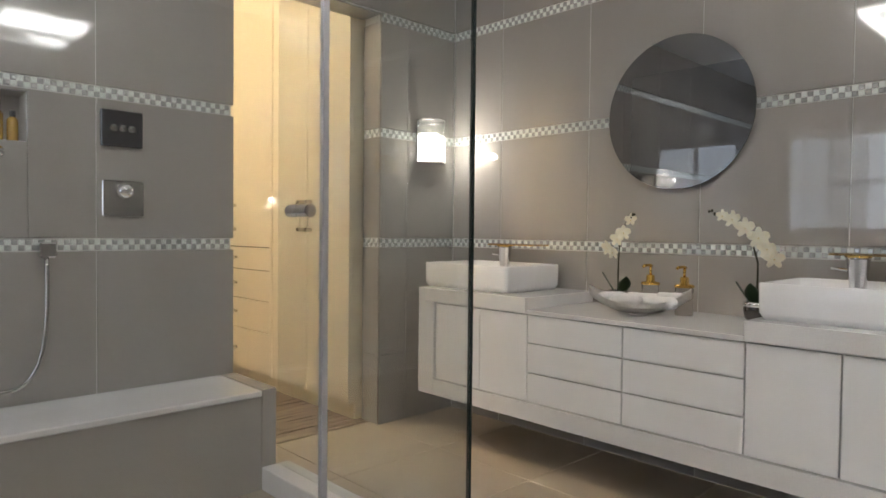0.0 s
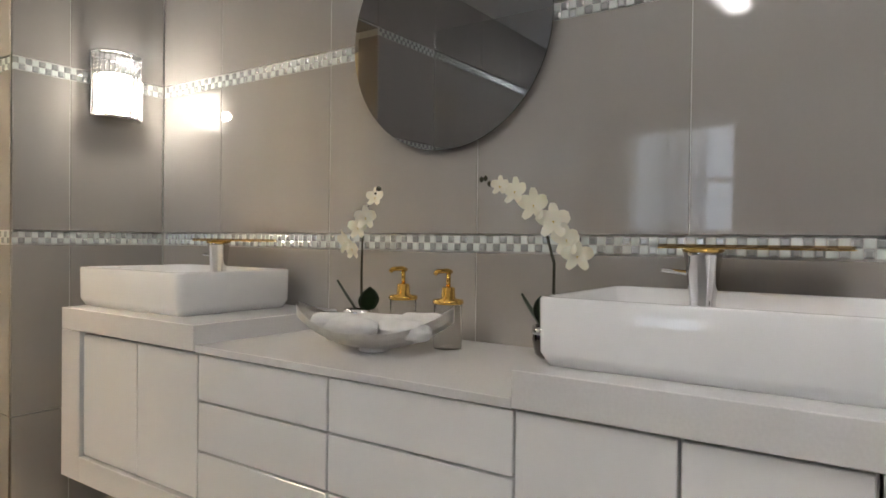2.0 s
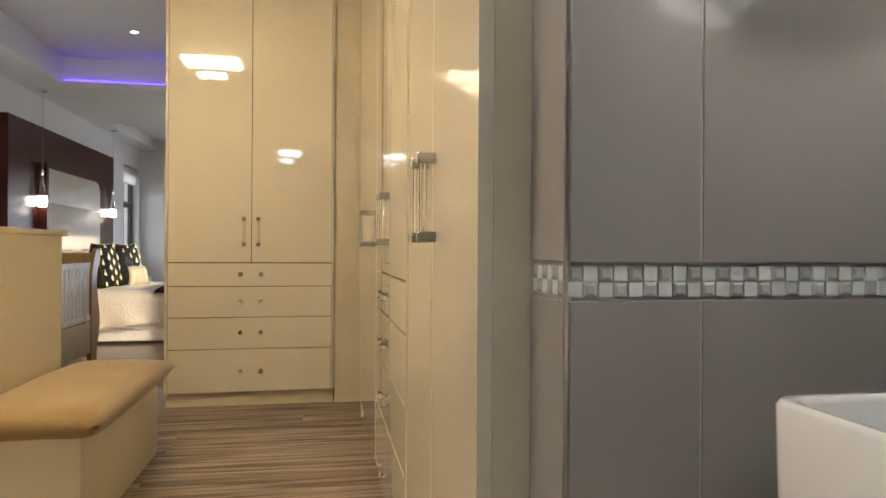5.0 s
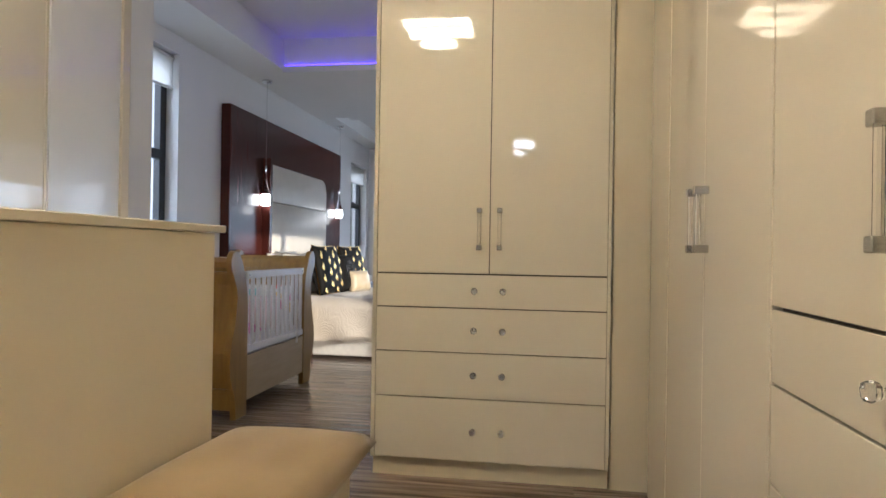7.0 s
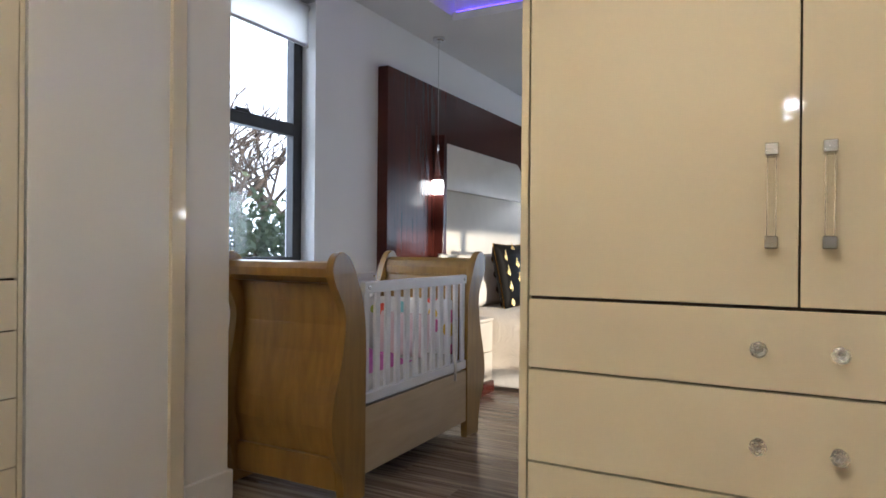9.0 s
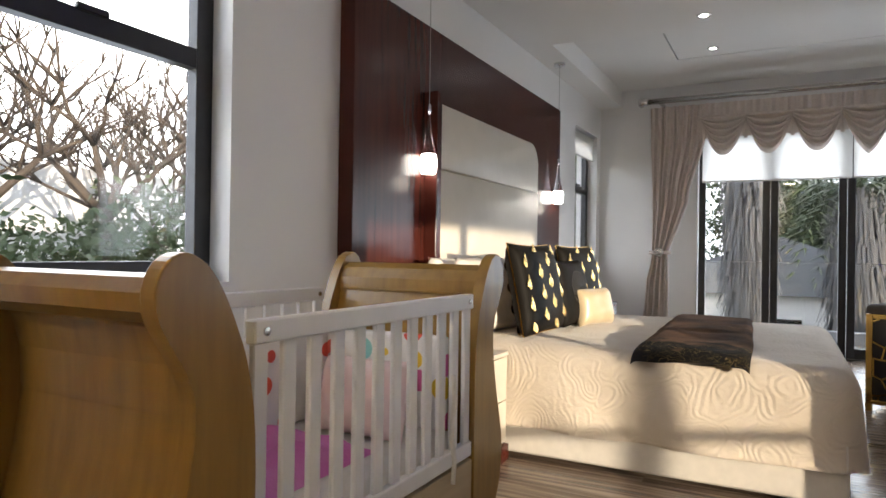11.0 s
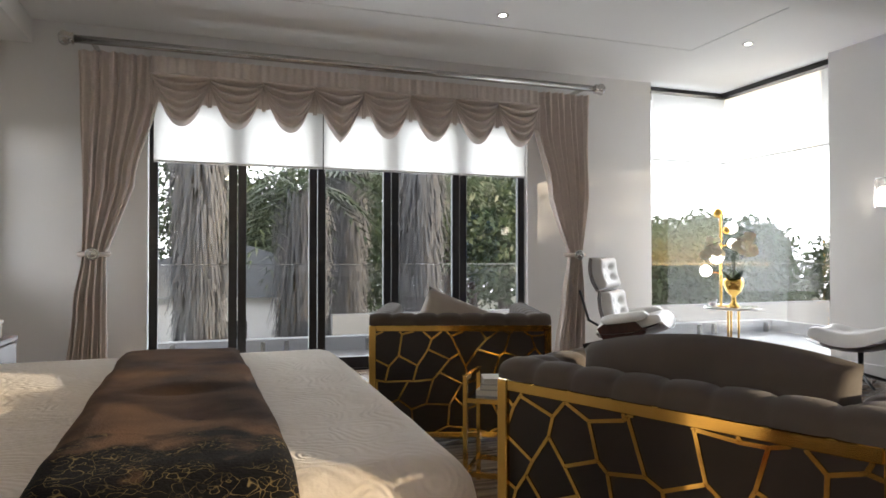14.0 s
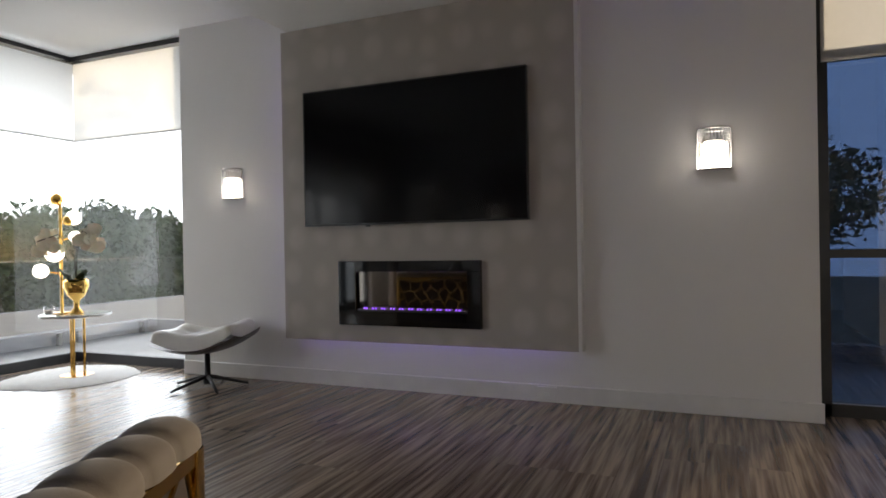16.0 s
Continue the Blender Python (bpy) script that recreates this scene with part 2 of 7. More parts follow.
M_PURPLE = glow("violet_ember_led", (0.32, 0.1, 1.0), 1.2)
M_SKYPANE = glow("glowing_frosted_pane", (0.75, 0.85, 1.0), 1.7)


def part(name, bm, material, parent=None, label="", smooth=False, recalc=True):
    if recalc:
        bmesh.ops.recalc_face_normals(bm, faces=bm.faces)
    me = bpy.data.meshes.new(name)
    bm.to_mesh(me)
    bm.free()
    for m in material if isinstance(material, (list, tuple)) else (material,):
        me.materials.append(m)
    if smooth:
        me.shade_smooth()
    ob = new(name, me)
    if parent:
        ob.parent = parent
    if label:
        ob["label"] = label
    return ob


def thing(name, m, label, category, group="", kind=""):
    ob = new(name)
    ob.empty_display_size = 0.1
    ob.matrix_world = m
    return tagged(ob, label, category, group, kind)


def box(bm, x0, x1, y0, y1, z0, z1, bevel=0.0, seg=1):
    vs = [bm.verts.new((x, y, z)) for x in (x0, x1) for y in (y0, y1) for z in (z0, z1)]
    fs = [bm.faces.new([vs[i] for i in f]) for f in ((0, 1, 3, 2), (4, 6, 7, 5), (0, 4, 5, 1), (2, 3, 7, 6), (0, 2, 6, 4), (1, 5, 7, 3))]
    if bevel:
        es = list({ed for f in fs for ed in f.edges})
        bmesh.ops.bevel(bm, geom=es, offset=bevel, segments=seg, profile=0.5, affect="EDGES")
    return bm


def B(*a, **k):
    return box(bmesh.new(), *a, **k)


def boxes(rows, bevel=0.0):
    bm = bmesh.new()
    for r in rows:
        box(bm, *r, bevel=bevel)
    return bm


def lathe(profile, seg=24, bm=None, centre=(0, 0, 0), cap=True):
    """A turned shape from (radius, z) pairs."""
    bm = bm or bmesh.new()
    rings = []
    for r, z in profile:
        if r < 1e-5:
            rings.append([bm.verts.new((centre[0], centre[1], centre[2] + z))])
        else:
            rings.append([bm.verts.new((centre[0] + r * math.cos(2 * math.pi * i / seg), centre[1] + r * math.sin(2 * math.pi * i / seg), centre[2] + z)) for i in range(seg)])
    for p, q in zip(rings, rings[1:]):
        for i in range(seg):
            j = (i + 1) % seg
            if len(p) == 1 and len(q) > 1:
                bm.faces.new((p[0], q[i], q[j]))
            elif len(q) == 1 and len(p) > 1:
                bm.faces.new((p[i], q[0], p[j]))
            elif len(p) > 1:
                bm.faces.new((p[i], q[i], q[j], p[j]))
    if cap:
        for r in (rings[0], rings[-1]):
            if len(r) > 2:
                bm.faces.new(r)
    return bm


def tube(points, radius, seg=8, bm=None, taper=1.0):
    """A round bar along a line of points."""
    bm = bm or bmesh.new()
    pts = [Vector(p) for p in points]
    rings = []
    for i, p in enumerate(pts):
        d = (pts[min(i + 1, len(pts) - 1)] - pts[max(i - 1, 0)]).normalized()
        u = d.orthogonal().normalized() if i == 0 else (rings_u - d * rings_u.dot(d)).normalized()
        rings_u = u
        v = d.cross(u)
        r = radius * (1 + (taper - 1) * i / max(1, len(pts) - 1))
        rings.append([bm.verts.new(p + (u * math.cos(2 * math.pi * k / seg) + v * math.sin(2 * math.pi * k / seg)) * r) for k in range(seg)])
    for p, q in zip(rings, rings[1:]):
        for k in range(seg):
            bm.faces.new((p[k], p[(k + 1) % seg], q[(k + 1) % seg], q[k]))
    bm.faces.new(rings[0])
    bm.faces.new(rings[-1])
    return bm


def prism(outline, axis, a, b, bm=None, bevel=0.0):
    """A flat outline of (u, v) pairs pulled along an axis from a to b."""
    bm = bm or bmesh.new()
    place = {"x": lambda u, v, w: (w, u, v), "y": lambda u, v, w: (u, w, v), "z": lambda u, v, w: (u, v, w)}[axis]
    lo = [bm.verts.new(place(u, v, a)) for u, v in outline]
    hi = [bm.verts.new(place(u, v, b)) for u, v in outline]
    k = len(outline)
    fs = [bm.faces.new(lo), bm.faces.new(hi[::-1])]
    fs += [bm.faces.new((lo[i], lo[(i + 1) % k], hi[(i + 1) % k], hi[i])) for i in range(k)]
    if bevel:
        es = [ed for f in fs[:2] for ed in f.edges]
        bmesh.ops.bevel(bm, geom=es, offset=bevel, segments=2, profile=0.5, affect="EDGES")
    return bm


def grid(nx, ny, f, bm=None):
    """A sheet: f(u, v) gives the place for u, v in 0..1."""
    bm = bm or bmesh.new()
    vs = [[bm.verts.new(f(i / nx, j / ny)) for j in range(ny + 1)] for i in range(nx + 1)]
    for i in range(nx):
        for j in range(ny):
            bm.faces.new((vs[i][j], vs[i + 1][j], vs[i + 1][j + 1], vs[i][j + 1]))
    return bm


def rounded(w, h, r, seg=5, x=0.0, y=0.0):
    pts = []
    for cx, cy, a0 in ((w / 2 - r, h / 2 - r, 0), (-w / 2 + r, h / 2 - r, 90), (-w / 2 + r, -h / 2 + r, 180), (w / 2 - r, -h / 2 + r, 270)):
        for i in range(seg + 1):
            t = radians(a0 + 90 * i / seg)
            pts.append((x + cx + r * math.cos(t), y + cy + r * math.sin(t)))
    return pts


def structure(name, bm, material, label, category, smooth=False):
    return tagged(part(name, bm, material, None, "", smooth), label, category, "", "structure")

# ---- large structure ----
# bathroom: east wall x 3.84, north wall y 2.355, ceiling 2.8; closet: y 2.5 to 6.2; bedroom: x -0.36 to 6.97, y 6.2 to 14.2
H_BATH, H_CLOSET, H_ROOM = 2.8, 3.12, 3.07
E_IN, N_IN, W_IN = 6.97, 14.2, -0.36
floor_bath = structure("floor_bathroom", B(-1.2, 3.84, -2.6, 2.44, -0.14, -0.012), M_GROUT, "cream tiled bathroom floor", "floor")
floor_wood = structure("floor_bedroom", boxes(((-0.9, 7.29, 2.44, 14.45, -0.14, -0.012),)), M_JOINT, "grey brown zebra grain laminate floor", "floor")
wall_bath_east = structure("wall_bathroom_east", B(3.852, 4.0, -2.6, 2.5, 0, 3.3), M_GROUT, "taupe gloss tiled wall with mosaic borders", "wall")
wall_bath_north = structure("wall_bathroom_north", boxes(((3.262, 3.852, 2.367, 2.518, 0, 3.3), (-1.2, 1.22, 2.367, 2.518, 0, 3.3), (1.22, 1.525, 2.367, 2.518, 0, 1.45), (1.22, 1.525, 2.367, 2.518, 1.64, 3.3), (1.22, 1.525, 2.49, 2.518, 1.45, 1.64), (1.525, 2.358, 2.367, 2.518, 0, 3.3), (2.358, 3.262, 2.367, 2.518, 2.352, 3.3))), M_GROUT,
                            "taupe gloss tiled wall with doorway to the closet", "wall")
structure("wall_bathroom_west", boxes(((-1.4, -1.2, -2.6, 1.0, 0, 2.8), (-1.4, -1.2, 2.1, 2.5, 0, 2.8), (-1.4, -1.2, 1.0, 2.1, 0, 1.15), (-1.4, -1.2, 1.0, 2.1, 2.25, 2.8))), M_TILE, "taupe tiled bathroom wall with window opening", "wall")
structure("wall_bathroom_south", B(-1.2, 4.0, -2.8, -2.6, 0, 2.8), M_TILE, "taupe tiled bathroom wall", "wall")
structure("ceiling_bathroom", B(-1.4, 3.84, -2.6, 2.367, H_BATH, H_BATH + 0.1), M_CEIL, "white bathroom ceiling", "ceiling")
structure("ceiling_closet", B(-0.4, 3.9, 2.518, 6.75, H_CLOSET, H_CLOSET + 0.2), M_CEIL, "white closet ceiling", "ceiling")
structure("wall_closet_east", B(3.86, 4.0, 2.518, 6.72, 0, 3.4), M_PLASTER, "white plaster wall behind wardrobes", "wall")
structure("wall_closet_west", boxes(((-0.5, -0.38, 2.518, 6.6, 0, 3.3), (-0.5, 0.262, 6.58, 6.82, 0, 3.3))), M_PLASTER, "white plaster wall beside the closet", "wall")
structure("wall_closet_north", boxes(((1.875, 4.0, 6.72, 6.84, 0, 3.4),)), M_PLASTER, "white plaster wall behind the tall wardrobe", "wall")
# bedroom shell
WX = W_IN - 0.25
structure("wall_bedroom_west", boxes((
    (WX, W_IN, 6.82, 14.45, 0, 0.95), (WX, W_IN, 6.82, 8.15, 2.72, 3.4), (WX, W_IN, 8.15, 14.45, 2.5, 3.4),
    (WX, W_IN, 8.15, 13.13, 0.95, 2.5), (WX, W_IN, 14.05, 14.45, 0.95, 2.5), (WX, W_IN, 6.82, 7.05, 0.95, 2.72))), M_PLASTER,
    "white plaster wall with two windows behind the bed", "wall")
structure("wall_bedroom_north", boxes((
    (W_IN, 0.78, N_IN, N_IN + 0.25, 0, 3.4), (4.45, 6.0, N_IN, N_IN + 0.25, 0, 3.4), (0.78, 4.45, N_IN, N_IN + 0.25, 2.6, 3.4))), M_PLASTER,
    "white plaster wall with folding door opening", "wall")
structure("wall_bedroom_east", boxes(((E_IN, E_IN + 0.3, 7.79, 12.75, 0, 3.4), (E_IN, E_IN + 0.3, 3.3, 7.79, 2.84, 3.4))), M_PLASTER, "white plaster wall carrying the television", "wall")
structure("wall_bedroom_south", B(4.0, 7.5, 3.1, 3.3, 0, 3.4), M_PLASTER, "white plaster wall closing the lounge", "wall")
# ceiling: south tray, cross soffit, north bay, west bulkhead
structure("ceiling_bedroom", boxes((
    (W_IN, E_IN + 0.3, 3.3, 9.1, H_ROOM + 0.1, H_ROOM + 0.4), (0.12, E_IN, 9.22, 11.52, 2.84, H_ROOM + 0.4), (W_IN, 0.12, 6.8, 11.52, 2.87, H_ROOM + 0.4), (W_IN, -0.1, 11.52, N_IN, 2.87, H_ROOM + 0.4),
    (-0.1, 0.69, 11.52, 14.9, H_ROOM, H_ROOM + 0.4), (5.66, 8.0, 11.52, 14.9, H_ROOM, H_ROOM + 0.4), (0.69, 5.66, 13.12, 14.9, H_ROOM, H_ROOM + 0.4),
    (0.705, 5.645, 11.54, 13.105, H_ROOM, H_ROOM + 0.4), (0.69, 5.66, 11.52, 13.12, H_ROOM + 0.06, H_ROOM + 0.4), (0.12, E_IN, 9.18, 9.22, 2.84, 2.90), (0.12, E_IN, 9.1, 9.22, 3.18, 3.47))), M_CEIL,
    "white stepped ceiling with soffit, shadow gaps and blue cove", "ceiling")
structure("cove_light", B(0.15, E_IN - 0.05, 9.19, 9.216, 2.901, 2.912), M_BLUE, "blue led strip in the ceiling cove", "light")
structure("baseboard_east", boxes(((E_IN - 0.018, E_IN, 7.775, 12.75, 0, 0.12),), 0.004), M_PAINT_W, "white painted skirting board", "baseboard")
structure("baseboard_north", boxes(((W_IN, 0.78, N_IN - 0.018, N_IN, 0, 0.12), (4.45, 6.0, N_IN - 0.018, N_IN, 0, 0.12)), 0.004), M_PAINT_W, "white painted skirting board", "baseboard")
structure("baseboard_west", boxes(((W_IN, W_IN + 0.018, 6.84, 14.18, 0, 0.12), (0.262, 0.28, 6.58, 6.838, 0, 0.13), (W_IN + 0.02, 0.262, 6.82, 6.838, 0, 0.13)), 0.004), M_PAINT_W, "white painted skirting board", "baseboard")
structure("ground", B(-300, 300, -300, 300, -3.4, -3.2), mat("lawn_and_earth", (0.07, 0.08, 0.035), 0.95, 0, (0.12, 0.10, 0.07), 0.3, bump=0.4, bump_scale=3), "grass and earth below the balcony", "ground")
structure("balcony_floor", boxes(((-0.5, 9.5, 14.46, 16.0, -0.2, -0.03), (7.3, 9.5, 2.0, 14.46, -0.2, -0.03))), mat("pale_balcony_tile", (0.27, 0.27, 0.27), 0.35, 0, (0.22, 0.22, 0.22), 3), "pale tiled balcony floor", "pavement")

# ---- bathroom ----
def vanity():
    c = thing("vanity_cabinet", pose(3.284, 0.85, 0.25), "long white lacquered floating vanity cabinet with handleless drawers", "cabinet")
    ox, oy, oz = 3.284, 0.85, 0.25

    def b(y0, y1, z0, z1, x0=0.0, x1=0.02, bev=0.002):
        return B(x0, x1, y0 - oy, y1 - oy, z0 - oz, z1 - oz, bevel=bev)

    part("body", b(-0.24, 1.925, 0.335, 0.742, 0.035, 0.55), M_WHITE_GLOSS, c)
    for y0, y1 in ((1.61, 1.924), (1.31, 1.606), (0.03, 0.326), (-0.236, 0.024)):
        part("door", b(y0, y1, 0.338, 0.738, 0.012, 0.034), M_WHITE_GLOSS, c)
    for y0, y1 in ((0.818, 1.305), (0.331, 0.812)):
        for z0, z1 in ((0.338, 0.468), (0.474, 0.606), (0.612, 0.738)):
            part("drawer_front", b(y0, y1, z0, z1, 0.012, 0.034), M_WHITE_GLOSS, c)
    t = thing("worktop", pose(3.284, 0.85, 0.25), "white quartz waterfall vanity top with raised basin plinths", "worktop")
    part("plinth", b(1.312, 2.05, 0.745, 0.817, 0.0, 0.555), M_QUARTZ, t)
    part("plinth", b(-0.345, 0.33, 0.745, 0.817, 0.0, 0.555), M_QUARTZ, t)
    part("counter", b(0.331, 1.311, 0.742, 0.762, 0.004, 0.555), M_QUARTZ, t)
    part("side_panel", b(1.93, 2.05, 0.25, 0.744, 0.0, 0.555), M_QUARTZ, t)
    part("side_panel", b(-0.345, -0.245, 0.25, 0.744, 0.0, 0.555), M_QUARTZ, t)
    part("base_slab", b(-0.244, 1.929, 0.25, 0.333, 0.0, 0.555), M_QUARTZ, t)


def basin(y, ty, x=3.57, z=0.818):
    c = thing("vessel_basin", pose(x, y, z), "white ceramic rectangular vessel basin on the vanity", "basin", "vessel basins")
    bm = bmesh.new()
    w, d, h = 0.60, 0.44, 0.132
    rings = []
    for sx, sy, hz, r in ((d - 0.03, w - 0.03, 0.0, 0.02), (d - 0.004, w - 0.004, 0.025, 0.024), (d, w, h - 0.005, 0.026), (d - 0.006, w - 0.006, h, 0.026), (d - 0.026, w - 0.026, h, 0.03),
                          (d - 0.034, w - 0.034, h - 0.006, 0.034), (d - 0.09, w - 0.09, 0.03, 0.05), (d - 0.16, w - 0.16, 0.022, 0.05)):
        rings.append([bm.verts.new((px, py, hz)) for px, py in rounded(sx, sy, r, 5)])
    for p, q in zip(rings, rings[1:]):
        for i in range(len(p)):
            j = (i + 1) % len(p)
            bm.faces.new((p[i], p[j], q[j], q[i]))
    bm.faces.new(rings[0])
    bm.faces.new(rings[-1])
    part("bowl", bm, M_CERAMIC, c, smooth=True)
    part("overflow", lathe(((0.0, 0.0), (0.012, 0.0), (0.012, 0.003), (0.0, 0.003)), 14, centre=(0.14, 0, 0.095)), M_CHROME, c, "small chrome overflow ring")
    part("drain", lathe(((0.0, 0.0), (0.03, 0.0), (0.026, 0.006), (0.0, 0.006)), 16, centre=(0, 0, 0.023)), M_CHROME, c)
    f = thing("basin_tap", pose(x + 0.178, ty, z + 0.02), "chrome conical waterfall tap with a long thin glass spout", "tap", "basin taps")
    part("body", lathe(((0.036, 0.0), (0.030, 0.01), (0.028, 0.09), (0.040, 0.19), (0.046, 0.205), (0.0, 0.207)), 24), M_CHROME, f, smooth=True)
    part("spout_plate", prism(rounded(0.11, 0.38, 0.03, 6, -0.01, -0.10), "z", 0.209, 0.216), glass("bronze_tap_glass", (0.75, 0.62, 0.45), 0.02), f, "thin bronze tinted glass plate")
    part("plate_rim", prism(rounded(0.114, 0.384, 0.032, 6, -0.01, -0.10), "z", 0.2065, 0.2088), M_GOLD, f)
    part("lever", tube(((0, 0.03, 0.15), (0, 0.09, 0.155)), 0.006), M_CHROME, f)


def orchid(name, m, stem, blooms, leaves, label):
    c = thing(name, m, label, "plant", "orchids on the vanity")
    part("pot", lathe(((0.032, 0.0), (0.045, 0.012), (0.052, 0.045), (0.050, 0.075), (0.046, 0.078), (0.043, 0.07), (0.0, 0.068)), 22), M_POT, c, "smoked mirror pot", True)
    part("rim_band", lathe(((0.0515, 0.062), (0.0535, 0.066), (0.0525, 0.082), (0.047, 0.082), (0.046, 0.062)), 22, cap=False), M_CHROME, c, "", True)
    part("stem", tube(stem, 0.0042, 6, taper=0.6), M_STEM, c)
    for (lx, ly, lz), yaw, length in leaves:
        def leaf(u, v, le=length):
            s = math.sin(math.pi * min(0.98, 0.06 + 0.92 * u)) ** 0.8 * 0.032
            return Vector((0.01 * u + (v - 0.5) ** 2 * 0.02, (v - 0.5) * 2 * s, u * le - 0.3 * u * u * le * 0.3))
        bm = grid(8, 4, leaf)
        bmesh.ops.solidify(bm, geom=bm.faces[:], thickness=0.0025)
        ob = part("leaf", bm, M_LEAF, c, "", True)
        ob.matrix_local = pose(lx, ly, lz, 0, 28, yaw)
    for i, (p, yaw, tilt, size) in enumerate(blooms):
        bm = bmesh.new()
        for k in range(5):
            ang = radians(90 + 72 * k)
            wide = 0.9 if k in (1, 4) else 0.62
            def petal(u, v, an=ang, wd=wide):
                r = u * size
                s = math.sin(math.pi * (0.08 + 0.80 * u)) ** 0.75 * wd * size * 0.5
                y, z = r * math.cos(an) - (v - 0.5) * 2 * s * math.sin(an), r * math.sin(an) + (v - 0.5) * 2 * s * math.cos(an)
                return Vector((-0.25 * size * u * (1 - u) + 0.12 * size * u * u, y, z))
            grid(5, 4, petal, bm)
        fl = part("bloom", bm, M_PETAL, c, "", True, recalc=False)
        fl.matrix_local = pose(*p, 0, tilt, yaw)
        lip = part("lip", lathe(((0.0, -0.006), (0.006, -0.004), (0.008, 0.003), (0.0, 0.010)), 8), M_YELLOW, fl, "", True)
        lip.matrix_local = pose(-0.006, 0, -0.004, 0, -60, 0)
    tip, back = Vector(stem[-1]), Vector(stem[-2])
    for i in range(4):
        q = tip + (tip - back).normalized() * (0.012 * i) + Vector((0, 0, 0.004 * (-1) ** i))
        b = part("bud", lathe(((0.0, -0.008), (0.005, -0.004), (0.006, 0.002), (0.0, 0.009)), 8), M_STEM, c, "small dark closed bud", True)
        b.location = q


def soap(y, x):
    c = thing("soap_dispenser", pose(x, y, 0.7625), "frosted glass soap dispenser with polished gold pump", "dispenser", "soap dispensers")
    part("bottle", lathe(((0.0, 0.0), (0.036, 0.0), (0.038, 0.004), (0.038, 0.118), (0.034, 0.126), (0.0, 0.126)), 24), M_FROST, c, "", True)
    part("collar", lathe(((0.041, 0.122), (0.043, 0.127), (0.040, 0.134), (0.020, 0.137), (0.018, 0.165), (0.012, 0.168), (0.0, 0.168)), 24), M_GOLD, c, "", True)
    part("pump_stem", lathe(((0.006, 0.165), (0.006, 0.205), (0.0, 0.205)), 12), M_GOLD, c, "", True)
    part("nozzle", tube(((0.012, 0, 0.208), (-0.005, 0, 0.212), (-0.035, 0.012, 0.210), (-0.042, 0.015, 0.203)), 0.0065, 8), M_GOLD, c, "", True)


def dish():
    c = thing("leaf_dish", pose(3.525, 0.875, 0.7625, 0, 0, 24), "hammered silver leaf shaped dish holding white towels", "dish")

    def f(u, v):
        a = (u - 0.5) * 2
        w = 0.115 * max(0.03, (1 - abs(a) ** 2.2)) ** 0.75
        b = (v - 0.5) * 2
        return Vector((b * w, -a * 0.215, 0.008 + 0.055 * abs(b) ** 2 * (1 - 0.3 * abs(a)) + 0.075 * abs(a) ** 2.2 + 0.0025 * math.sin(b * 26)))
    bm = grid(30, 24, f)
    bmesh.ops.solidify(bm, geom=bm.faces[:], thickness=0.003)
    part("bowl", bm, M_SILVER, c, "", True)
    part("foot", lathe(((0.035, 0.0), (0.04, 0.003), (0.032, 0.012), (0.0, 0.012)), 18), M_SILVER, c, "", True)
    for i, (x, y, z, r, l, yaw) in enumerate(((-0.03, -0.09, 0.062, 0.034, 0.17, 62), (0.025, -0.02, 0.066, 0.036, 0.19, 80), (-0.02, 0.06, 0.064, 0.034, 0.18, 70), (0.0, 0.11, 0.074, 0.030, 0.13, 100), (0.0, -0.13, 0.082, 0.028, 0.12, 95))):
        t = thing("rolled_towel", pose(3.525, 0.875, 0.7625, 0, 0, 24) @ pose(x, y, z, 0, 0, yaw), "soft white rolled face towel in the silver dish", "towel", "towels in the dish")
        def roll(u, v, rr=r, ll=l, k=i):
            a = v * 2 * math.pi
            e = (1 - abs(2 * u - 1) ** 6) ** 0.5
            wob = 1 + 0.12 * noise.noise(Vector((u * 5, math.cos(a) * 1.5, math.sin(a) * 1.5 + k * 7)))
            return Vector(((u - 0.5) * ll, rr * e * wob * math.cos(a), rr * 0.8 * e * wob * math.sin(a)))
        part("roll", grid(14, 18, roll), M_TOWEL, t, "", True)


